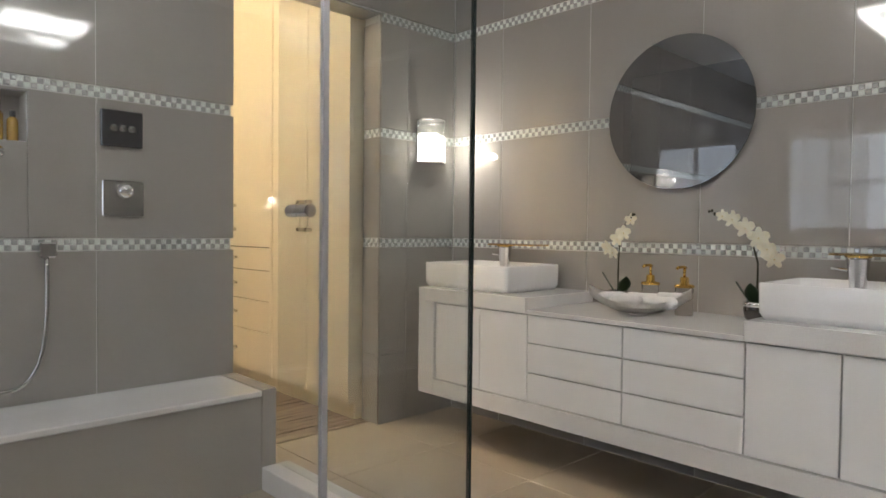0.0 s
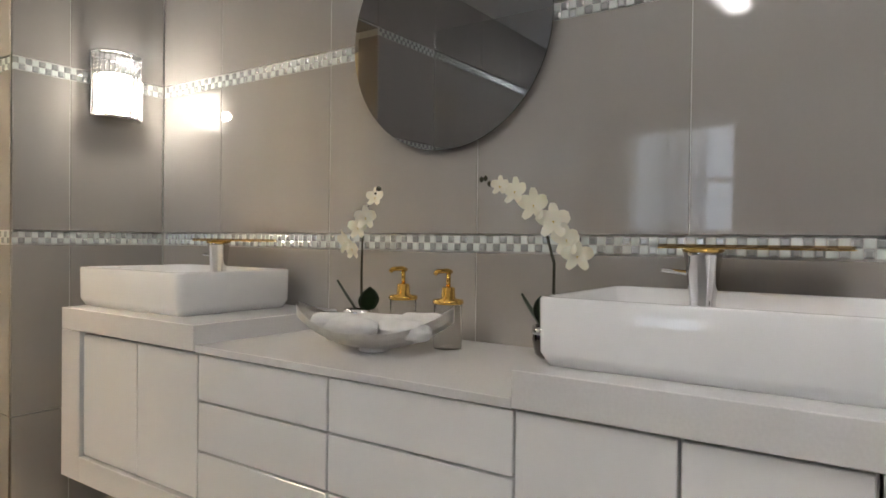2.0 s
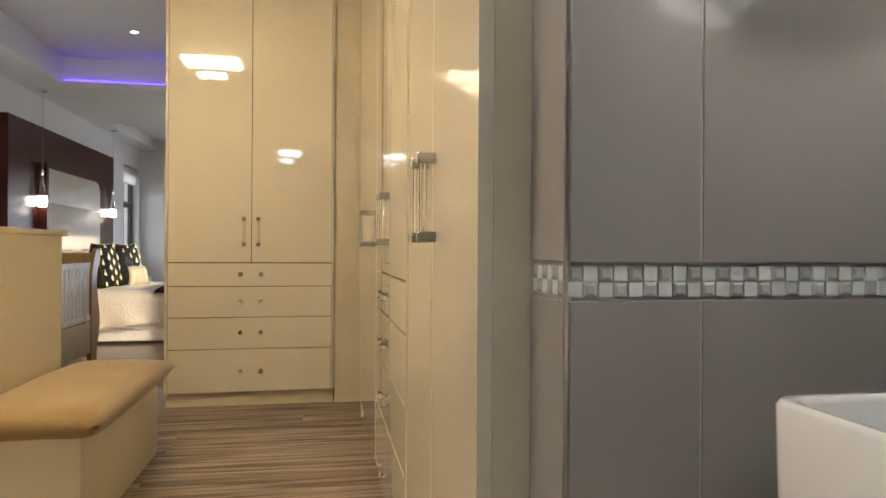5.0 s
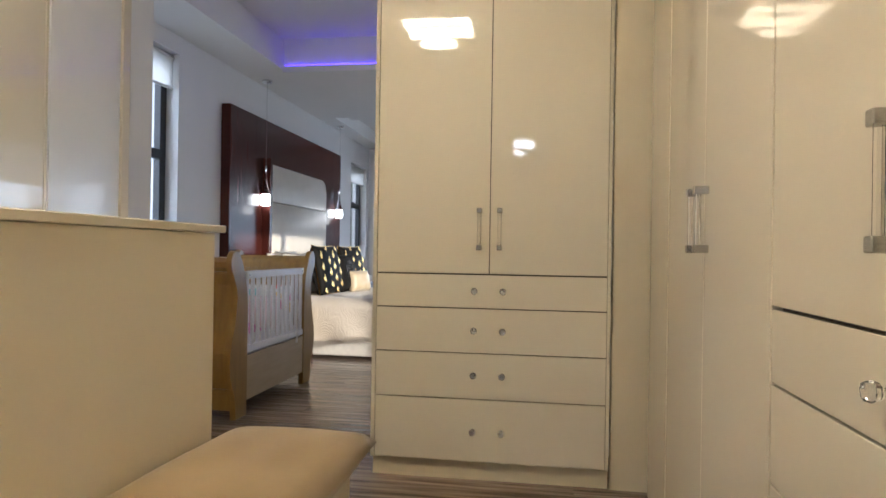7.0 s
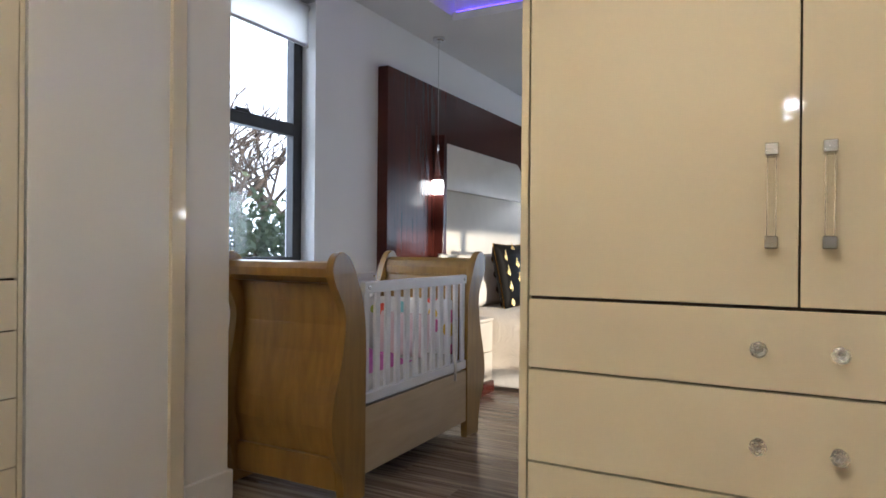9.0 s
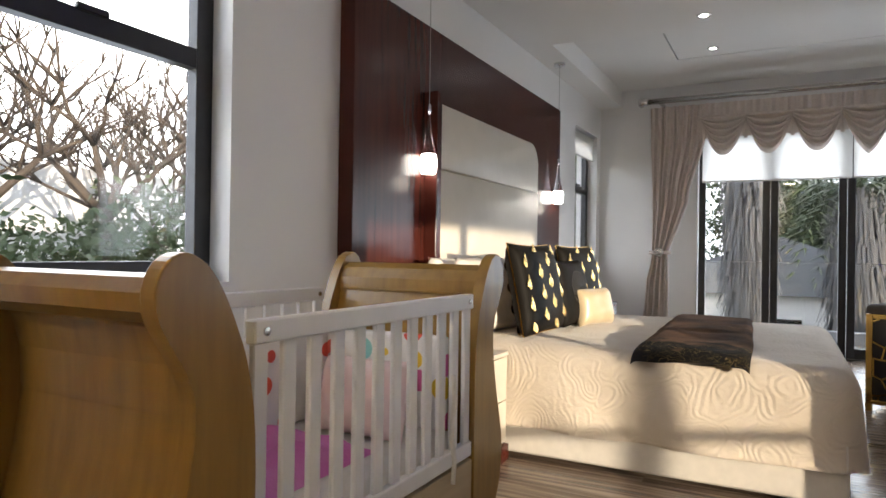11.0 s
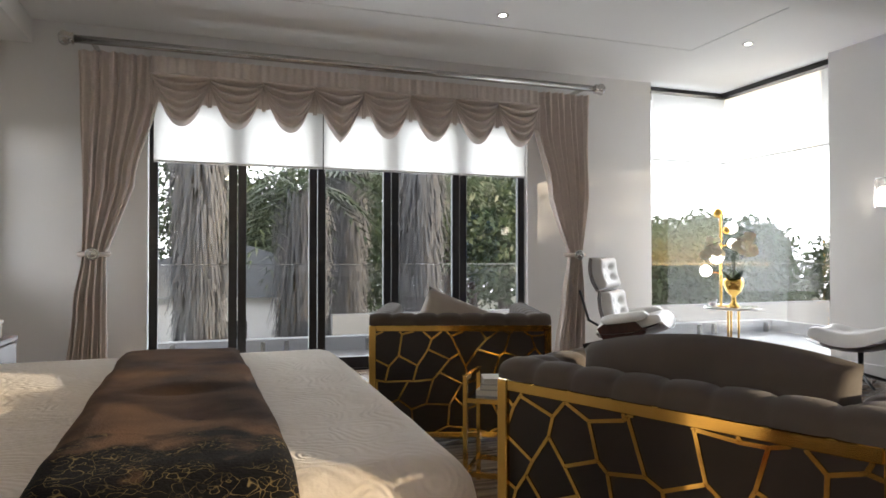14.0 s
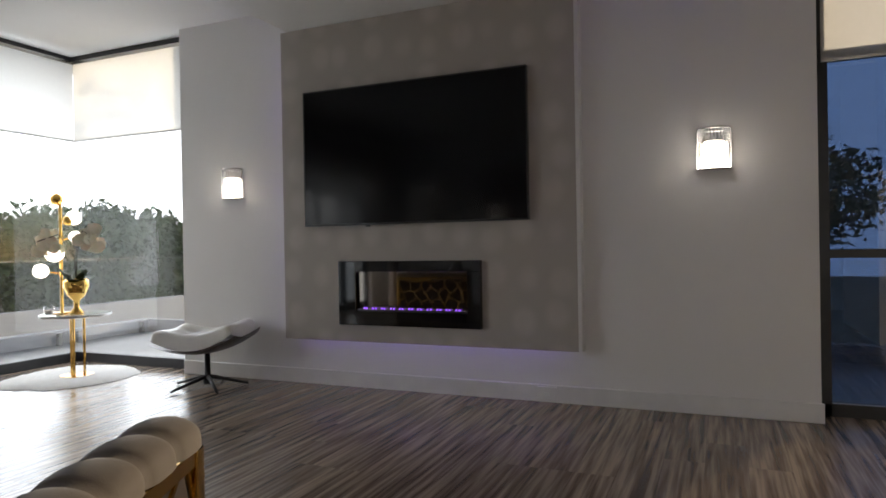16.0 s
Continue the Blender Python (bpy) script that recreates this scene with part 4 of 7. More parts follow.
ql.new(qco.outputs["Object"], qv.inputs["Vector"])
ql.new(qw.outputs["Distance"], q6.inputs[0])
ql.new(q6.outputs["Value"], qs.inputs[0])
qm.operation = "MULTIPLY_ADD"
qm.inputs[1].default_value = 0.32
ql.new(qs.outputs["Value"], qm.inputs[0])
ql.new(qv.outputs["Fac"], qm.inputs[2])
qb.inputs["Strength"].default_value, qb.inputs["Distance"].default_value = 0.5, 0.005
ql.new(qm.outputs["Value"], qb.inputs["Height"])
ql.new(qb.outputs["Normal"], qn["Principled BSDF"].inputs["Normal"])
quilt = tagged(part("quilt", bm, M_QUILT, None, "", True), "embossed ivory quilt spread over the bed", "quilt")
quilt.matrix_world = pose(*BED, 0)


def throw_point(u, v):
    """A folded fleece laid over the bed: flat on top, its near end hanging a hand's breadth over the side."""
    s = v * 2.10
    x0 = 0.955 + u * 0.53 + 0.075 * v
    y, z = 11.50 - s, 0.64
    lo = 9.52
    if y > 11.38:
        k = (y - 11.38) / 0.12
        z -= 0.05 * k * k
    if y < lo:
        a = min((lo - y) / 0.115, math.pi / 2)
        dd = max(0.0, lo - y - 0.115 * math.pi / 2)
        z, y = 0.64 - 0.115 * (1 - math.cos(a)) - dd, lo - 0.185 * math.sin(a) - 0.012 * math.sin(u * 9)
    z += 0.012 * noise.noise(Vector((x0 * 5, s * 5, 1))) - 0.022 * math.exp(-((u - 0.5) / 0.28) ** 2 - ((v - 0.55) / 0.025) ** 2)
    edge = max(0.0, abs(u - 0.5) - 0.42) / 0.08
    return Vector((x0 + 0.02 * noise.noise(Vector((s * 1.6, u * 2, 8))), y, z - 0.022 * edge * edge))


bm = grid(24, 90, throw_point)
bmesh.ops.solidify(bm, geom=bm.faces[:], thickness=0.02)
M_FLEECE = mat("dark_marbled_fleece", (0.30, 0.165, 0.09), 0.9, 0, (0.09, 0.05, 0.03), 3.0, bump=0.8, bump_scale=140, spread=0.25)
fn, fl_ = M_FLEECE.node_tree.nodes, M_FLEECE.node_tree.links
fv, fr_, fm = fn.new("ShaderNodeTexVoronoi"), fn.new("ShaderNodeMapRange"), fn.new("ShaderNodeMix")
fv.feature = "DISTANCE_TO_EDGE"
fv.inputs["Scale"].default_value = 7.5
fd = fn.new("ShaderNodeTexNoise")
fd.inputs["Scale"].default_value = 9.0
fa = fn.new("ShaderNodeVectorMath")
fco = fn.new("ShaderNodeTexCoord")
fl_.new(fco.outputs["Object"], fd.inputs["Vector"])
fl_.new(fco.outputs["Object"], fa.inputs[0])
fl_.new(fd.outputs["Color"], fa.inputs[1])
fl_.new(fa.outputs["Vector"], fv.inputs["Vector"])
fr_.inputs["From Max"].default_value, fr_.inputs["To Min"].default_value, fr_.inputs["To Max"].default_value = 0.03, 0.85, 0.0
fl_.new(fv.outputs["Distance"], fr_.inputs["Value"])
fm.data_type = "RGBA"
fm.inputs["B"].default_value = (0.55, 0.40, 0.16, 1)
src = fn["Principled BSDF"].inputs["Base Color"].links[0].from_socket
fl_.new(src, fm.inputs["A"])
# the marbled black border at the hanging end
fsep, fedge, fmul, fblack = fn.new("ShaderNodeSeparateXYZ"), fn.new("ShaderNodeMapRange"), fn.new("ShaderNodeMath"), fn.new("ShaderNodeMix")
fl_.new(fa.outputs["Vector"], fsep.inputs[0])
fl_.new(fsep.outputs["Y"], fedge.inputs["Value"])
fedge.inputs["From Min"].default_value, fedge.inputs["From Max"].default_value = 10.30, 10.12
fblack.data_type = "RGBA"
fblack.inputs["B"].default_value = (0.007, 0.006, 0.006, 1)
fl_.new(src, fblack.inputs["A"])
fl_.new(fedge.outputs["Result"], fblack.inputs["Factor"])
fl_.new(fblack.outputs["Result"], fm.inputs["A"])
# the veins come and go
fp_, fpr, fpm = fn.new("ShaderNodeTexNoise"), fn.new("ShaderNodeMapRange"), fn.new("ShaderNodeMath")
fp_.inputs["Scale"].default_value = 6.0
fl_.new(fco.outputs["Object"], fp_.inputs["Vector"])
fl_.new(fp_.outputs["Fac"], fpr.inputs["Value"])
fpr.inputs["From Min"].default_value, fpr.inputs["From Max"].default_value = 0.40, 0.52
fpm.operation = "MULTIPLY"
fl_.new(fpr.outputs["Result"], fpm.inputs[0])
fl_.new(fr_.outputs["Result"], fpm.inputs[1])
fmul.operation = "MULTIPLY"
fl_.new(fpm.outputs["Value"], fmul.inputs[0])
fl_.new(fedge.outputs["Result"], fmul.inputs[1])
fl_.new(fmul.outputs["Value"], fm.inputs["Factor"])
fl_.new(fm.outputs["Result"], fn["Principled BSDF"].inputs["Base Color"])
tagged(part("throw", bm, M_FLEECE, None, "", True), "dark brown marbled fleece throw folded across the bed", "throw")


def pillow(name, m, w, h, t, material, label, category="pillow", group="", piping=None, seed=0.0, arch=0.0):
    c = thing(name, m, label, category, group)
    b = part("cover", puff(w, h, t, 20, 20, seed=seed, arch=arch), material, c, "", True)
    b.matrix_local = pose(0, 0, h / 2, 90)
    if piping:
        loop = []
        for k in range(81):
            s = k / 80 * 4
            i, f = int(s) % 4, s - int(s)
            a, bb = ((2 * f - 1, -1), (1, 2 * f - 1), (1 - 2 * f, 1), (-1, 1 - 2 * f))[i]
            loop.append((a * w / 2 * (1 - 0.045 * (1 - bb * bb) * abs(a) ** 6), 0, h / 2 + bb * h / 2 * (1 - 0.045 * (1 - a * a) * abs(bb) ** 6)))
        part("piping", tube(loop, 0.004, 5), piping, c, "thin gold piping")
    return c


# pillows stand on the quilt and lean on the headboard; local y is their thickness
for px, py in ((0.0, 9.78), (0.16, 9.80), (0.0, 11.0), (0.16, 10.98)):
    pillow("pillow", pose(px, py, 0.612, -16, 0, 90), 0.70, 0.46, 0.17, M_LINEN, "plump white linen pillow against the headboard", "pillow", "white pillows", seed=py + px)
bee = bmesh.new()
lathe(((0.0, -0.030), (0.010, -0.026), (0.014, -0.012), (0.010, 0.004), (0.006, 0.012), (0.007, 0.018), (0.0, 0.026)), 8, bee)
for s in (-1, 1):
    lathe(((0.0, -0.022), (0.008, -0.016), (0.010, -0.004), (0.004, 0.006), (0.0, 0.008)), 6, bee, (s * 0.012, 0, -0.002))
for v in bee.verts:
    v.co.x, v.co.y, v.co.z = v.co.x * 1.65, v.co.y * 0.32, v.co.z * 1.65
bee_mesh = bpy.data.meshes.new("embroidered_bee")
bmesh.ops.recalc_face_normals(bee, faces=bee.faces)
bee.to_mesh(bee_mesh)
bee.free()
bee_mesh.materials.append(M_GOLD)
for cm, sd in ((pose(0.42, 9.89, 0.612, -12, 0, 88), 1.0), (pose(0.40, 10.86, 0.612, -11, 0, 84), 5.0)):
    c = pillow("cushion", cm, 0.64, 0.54, 0.16, M_BLACKCLOTH, "black satin cushion with gold embroidered bees", "cushion", "bee cushions", M_GOLD, sd)
    for i in range(4):
        for j in range(4):
            a, b2 = -0.74 + 0.49 * i, -0.78 + 0.46 * j + (0.22 if i % 2 else 0)
            if abs(b2) > 0.93:
                continue
            q = max(0.0, (1 - a ** 4) * (1 - b2 ** 4)) ** 0.55
            for s in (-1, 1):
                ob = new("embroidered_bee", bee_mesh)
                ob.parent = c
                wob = 0.12 * noise.noise(Vector((a * 1.7 + sd, b2 * 1.7, -s * 0.3)))
                ob.matrix_local = pose(a * 0.32, s * 0.080 * q * (1 + wob), 0.27 + b2 * 0.27, 0, 0, 0)
blk = pillow("cushion", pose(0.47, 10.40, 0.612, -12, 0, 84), 0.46, 0.44, 0.13, M_BLACKCLOTH, "small black cushion with beaded silver medallion", "cushion", seed=9.0)
bm = bmesh.new()
for r, k in ((0.035, 10), (0.06, 18), (0.085, 26), (0.11, 34)):
    for i in range(k):
        a = 2 * math.pi * i / k
        lathe(((0.0, -0.005), (0.005, 0.0), (0.0, 0.005)), 5, bm, (r * math.cos(a), -0.076 + 0.10 * r, 0.24 + r * math.sin(a)))
tagged(part("beadwork", bm, M_CHROME, blk, "silver beaded rings"), kind="stuff")
pillow("cushion", pose(0.575, 10.50, 0.612, -14, 0, 70), 0.38, 0.25, 0.15, mat("champagne_satin", (0.56, 0.46, 0.30), 0.35, 0, (0.46, 0.37, 0.23), 8, sheen=0.3), "small champagne satin cushion leaning on the others", "cushion", seed=3.0)

night = thing("bedside_table", pose(0.12, 11.95, 0), "dark mahogany bedside table with tissue box", "bedside table")
part("body", B(-0.35, 0.2, -0.2, 0.2, 0.08, 0.625, bevel=0.004), M_MAHOG, night)
part("top", B(-0.35, 0.215, -0.215, 0.215, 0.626, 0.655, bevel=0.004), M_MAHOG, night)
part("plinth", B(-0.27, 0.17, -0.18, 0.18, 0.0, 0.079), M_MAHOG, night)
box_ = thing("tissue_box", pose(0.20, 11.95, 0.656), "small cream fabric box on the bedside table", "box")
part("drawer", B(0.2005, 0.215, -0.19, 0.19, 0.40, 0.62, bevel=0.003), M_MAHOG, night)
part("box_body", B(-0.1, 0.1, -0.07, 0.07, 0, 0.075, bevel=0.006), M_LINEN, box_)
part("box_lid", B(-0.105, 0.105, -0.075, 0.075, 0.0755, 0.095, bevel=0.004), M_PAD, box_)
M_BEDSIDE = mat("ivory_lacquer", (0.58, 0.53, 0.46), 0.4, 0, (0.54, 0.49, 0.42), 3)
night2 = thing("bedside_table", pose(0.2, 9.2, 0), "ivory lacquered bedside cabinet on a mahogany plinth", "bedside table")
part("plinth", B(-0.45, 0.21, -0.17, 0.17, 0.0, 0.085, bevel=0.003), M_MAHOG, night2, "dark mahogany plinth")
part("body", B(-0.45, 0.175, -0.12, 0.17, 0.086, 0.545, bevel=0.003), M_BEDSIDE, night2)
part("top", B(-0.45, 0.2, -0.13, 0.175, 0.5455, 0.57, bevel=0.003), M_BEDSIDE, night2)
for z0, z1 in ((0.095, 0.31), (0.316, 0.54)):
    part("drawer_front", B(0.1755, 0.195, -0.115, 0.165, z0, z1, bevel=0.002), M_BEDSIDE, night2)


def crib():
    X0, X1, Y0, Y1 = 0.09, 0.765, 7.14, 8.17
    ox, oy = 0.43, 7.655
    c = thing("sleigh_cot", pose(ox, oy, 0), "honey oak sleigh cot with white slatted sides", "cot")
    # outline of an end post: straight inner edge, outward scroll, waist, belly and foot
    prof = ((0.004, 0.0), (0.002, 0.45), (0.0, 0.72), (-0.022, 0.86), (-0.052, 0.94), (-0.088, 1.012), (-0.128, 1.062), (-0.172, 1.082), (-0.212, 1.066), (-0.236, 1.02), (-0.228, 0.965),
            (-0.192, 0.905), (-0.160, 0.85), (-0.147, 0.79), (-0.156, 0.70), (-0.182, 0.59), (-0.216, 0.49), (-0.238, 0.40), (-0.236, 0.32), (-0.212, 0.235), (-0.180, 0.175), (-0.158, 0.12), (-0.15, 0.0))
    smooth = []
    n = len(prof)
    for i in range(n):
        p0, p1, p2, p3 = (Vector(prof[max(0, min(n - 1, i + k))]) for k in (-1, 0, 1, 2))
        if i in (0, n - 1) or i == n - 2:
            smooth.append(p1)
            continue
        for s in (0.0, 0.33, 0.66):
            smooth.append(0.5 * ((2 * p1) + (p2 - p0) * s + (2 * p0 - 5 * p1 + 4 * p2 - p3) * s * s + (3 * p1 - p0 - 3 * p2 + p3) * s ** 3))
    # the board between the posts follows the same sweep
    sweep = ((-0.085, 0.10), (-0.105, 0.20), (-0.135, 0.32), (-0.14, 0.42), (-0.12, 0.52), (-0.095, 0.64), (-0.08, 0.76), (-0.085, 0.86), (-0.105, 0.935))
    for base, sg in ((Y0, 1), (Y1, -1)):
        out = [(base - oy + sg * u, v) for u, v in smooth]
        for x0, x1 in ((X1 - 0.04, X1), (X0, X0 + 0.04)):
            part("end_post", prism(out, "x", x0 - ox, x1 - ox, bevel=0.004), M_OAK, c)
        x0, x1 = X0 + 0.041 - ox, X1 - 0.041 - ox
        board_ = [(base - oy + sg * (u + 0.011), v) for u, v in sweep] + [(base - oy + sg * (u - 0.011), v) for u, v in sweep[::-1]]
        part("end_board", prism(board_, "x", x0, x1), M_OAK, c)
        bead = [(base - oy + sg * (u - 0.105), v) for u, v in ((-0.019, 0.936), (0.019, 0.936), (0.019, 0.943), (-0.019, 0.943))]
        part("bead", prism(bead, "x", x0, x1), M_OAK, c)
        top = [(base - oy + sg * u, v) for u, v in ((-0.085, 0.9435), (-0.088, 0.985), (-0.112, 1.022), (-0.15, 1.042), (-0.19, 1.036), (-0.212, 1.01), (-0.205, 0.975), (-0.165, 0.95), (-0.125, 0.9435))]
        part("top_roll", prism(top, "x", x0, x1), M_OAK, c)
        part("lower_rail", B(x0, x1, base - oy - sg * 0.118 - 0.022, base - oy - sg * 0.118 + 0.022, 0.055, 0.19, bevel=0.004), M_OAK, c)
    for xs in (X1 - 0.038, X0 + 0.008):
        part("top_rail", B(xs - ox, xs + 0.03 - ox, Y0 + 0.004 - oy, Y1 - 0.004 - oy, 0.897, 0.947, bevel=0.004), M_PAINT_W, c, "white painted rail")
        part("bottom_rail", B(xs - ox, xs + 0.03 - ox, Y0 + 0.004 - oy, Y1 - 0.004 - oy, 0.402, 0.452, bevel=0.004), M_PAINT_W, c, "white painted rail")
        for k in range(12):
            yy = Y0 + 0.03 + k * (Y1 - Y0 - 0.06) / 11
            part("slat", B(xs + 0.007 - ox, xs + 0.022 - ox, yy - 0.021 - oy, yy + 0.021 - oy, 0.451, 0.898, bevel=0.003), M_PAINT_W, c)
        for k in (0.035, Y1 - Y0 - 0.035):
            o = part("bolt", lathe(((0.009, 0.0), (0.009, 0.004), (0.0, 0.005)), 10), M_STEEL, c, "small steel bolt head")
            o.matrix_local = pose(xs + 0.03 - ox, Y0 + k - oy, 0.922, 0, 90, 0)
    part("drawer_front", B(X1 - 0.03 - ox, X1 - 0.006 - ox, Y0 + 0.005 - oy, Y1 - 0.005 - oy, 0.095, 0.392, bevel=0.003), mat("pale_oak_front", (0.46, 0.36, 0.22), 0.4, 0, (0.38, 0.29, 0.17), 4, (6, 0.8, 6), bump=0.05), c, "pale oak front board")
    tie = tube(((X1 + 0.003 - ox, Y0 + 0.86 - oy, 0.70), (X1 + 0.006 - ox, Y0 + 0.865 - oy, 0.62), (X1 + 0.004 - ox, Y0 + 0.85 - oy, 0.52), (X1 + 0.008 - ox, Y0 + 0.865 - oy, 0.43), (X1 + 0.006 - ox, Y0 + 0.86 - oy, 0.36)), 0.008, 6)
    part("mattress_base", B(X0 + 0.045 - ox, X1 - 0.045 - ox, Y0 - 0.06 - oy, Y1 + 0.06 - oy, 0.35, 0.38), M_PAINT_W, c)
    bed_ = thing("cot_mattress", pose(ox, oy, 0.381), "cot mattress with pink and white bedding", "mattress")
    part("mattress", B(-0.29, 0.285, -0.50, 0.50, 0.0, 0.10, bevel=0.02), M_LINEN, bed_, "", True)
    M_DOTS = mat("polka_dot_cotton", (0.72, 0.70, 0.68), 0.85)
    dn, dl = M_DOTS.node_tree.nodes, M_DOTS.node_tree.links
    vo, cr, mr, mx, tc = dn.new("ShaderNodeTexVoronoi"), dn.new("ShaderNodeValToRGB"), dn.new("ShaderNodeMath"), dn.new("ShaderNodeMix"), dn.new("ShaderNodeTexCoord")
    vo.inputs["Scale"].default_value, vo.inputs["Randomness"].default_value = 9.0, 0.5
    cr.color_ramp.interpolation = "CONSTANT"
    cols = ((0.0, (0.70, 0.10, 0.06)), (0.25, (0.72, 0.48, 0.04)), (0.45, (0.25, 0.55, 0.55)), (0.6, (0.65, 0.12, 0.32)), (0.8, (0.45, 0.52, 0.08)))
    for i, (p, col) in enumerate(cols):
        el = cr.color_ramp.elements[i] if i < 2 else cr.color_ramp.elements.new(p)
        el.position, el.color = p, (*col, 1)
    mr.operation, mr.inputs[1].default_value = "LESS_THAN", 0.36
    mx.data_type = "RGBA"
    mx.inputs["A"].default_value = (0.74, 0.72, 0.70, 1)
    sep = dn.new("ShaderNodeSeparateColor")
    dl.new(tc.outputs["Object"], vo.inputs["Vector"])
    dl.new(vo.outputs["Distance"], mr.inputs[0])
    dl.new(vo.outputs["Color"], sep.inputs["Color"])
    dl.new(sep.outputs["Red"], cr.inputs["Fac"])
    dl.new(cr.outputs["Color"], mx.inputs["B"])
    dl.new(mr.outputs["Value"], mx.inputs["Factor"])
    dl.new(mx.outputs["Result"], dn["Principled BSDF"].inputs["Base Color"])
    bp = thing("cot_bumper", pose(ox, oy, 0.482), "padded white cot bumper with bright polka dots", "bumper")
    for r in ((-0.28, -0.245, -0.49, 0.49), (-0.244, 0.25, 0.45, 0.49), (-0.244, 0.25, -0.49, -0.45)):
        part("pad", B(r[0], r[1], r[2], r[3], 0.0, 0.32, bevel=0.012, seg=2), M_DOTS, bp, "", True)
    tie.transform(Matrix.Translation((0, 0, -0.482)))
    part("tie_ribbon", tie, M_LINEN, bp, "white knotted tie ribbon", True)
    bl = thing("baby_blanket", pose(ox, 7.5, 0.482), "crumpled pink baby blanket in the cot", "blanket")

    def rug(u, v):
        a, b = 2 * u - 1, 2 * v - 1
        return Vector((-0.02 + a * 0.2, b * 0.32, 0.004 + 0.10 * (1 - a ** 4) * (1 - b ** 4) * (0.6 + 0.5 * noise.noise(Vector((a * 2.5, b * 3, 2))))))
    part("folds", grid(24, 30, rug), mat("magenta_fleece", (0.55, 0.10, 0.36), 0.9, 0, (0.62, 0.22, 0.45), 8, bump=0.6, bump_scale=120), bl, "", True)
    p2 = pillow("cot_pillow", pose(0.45, 7.92, 0.483, -20, 0, 0), 0.36, 0.26, 0.12, mat("pale_pink_cotton", (0.70, 0.50, 0.50), 0.9, 0, (0.72, 0.60, 0.60), 8), "pale pink pillow standing in the cot", "pillow", seed=2.0)


crib()


def lattice(w, h, cell, seed, origin):
    """Bars of an irregular net of many-sided cells over a panel, as pairs of points."""
    rnd = random.Random(seed)
    nodes, nx, nz = {}, int(w / cell) + 2, int(h / (cell * 0.87)) + 2
    for j in range(-1, nz):
        for i in range(-1, nx * 2):
            x = i * 0.5 * cell
            z = (j + (0.30 if (i + j) % 2 else 0.0)) * cell * 0.87
            nodes[i, j] = (x + rnd.uniform(-0.24, 0.24) * cell, z + rnd.uniform(-0.22, 0.22) * cell)
    bars = []
    for (i, j), p in nodes.items():
        if (i + 1, j) in nodes:
            bars.append((p, nodes[i + 1, j]))
        if (i + j) % 2 and (i, j + 1) in nodes:
            bars.append((p, nodes[i, j + 1]))
    out = []
    for (x0, z0), (x1, z1) in bars:
        t0, t1 = 0.0, 1.0
        for p, d, lo, hi in ((x0, x1 - x0, 0, w), (z0, z1 - z0, 0, h)):
            if abs(d) < 1e-9:
                if not lo <= p <= hi:
                    t0 = 2.0
                continue
            a, b = (lo - p) / d, (hi - p) / d
            t0, t1 = max(t0, min(a, b)), min(t1, max(a, b))
        if t1 - t0 > 0.05:
            out.append(((x0 + (x1 - x0) * t0, z0 + (z1 - z0) * t0), (x0 + (x1 - x0) * t1, z0 + (z1 - z0) * t1)))
    return out


def flat_bar(p, q, wide=0.011, deep=0.006):
    """A flat gold bar between two points of the x z plane, standing out to -y."""
    (x0, z0), (x1, z1) = p, q
    l = math.hypot(x1 - x0, z1 - z0)
    ux, uz = (x1 - x0) / l, (z1 - z0) / l
    px, pz = -uz * wide / 2, ux * wide / 2
    return prism([(x0 + px, z0 + pz), (x1 + px, z1 + pz), (x1 - px, z1 - pz), (x0 - px, z0 - pz)], "y", -deep, 0.0)


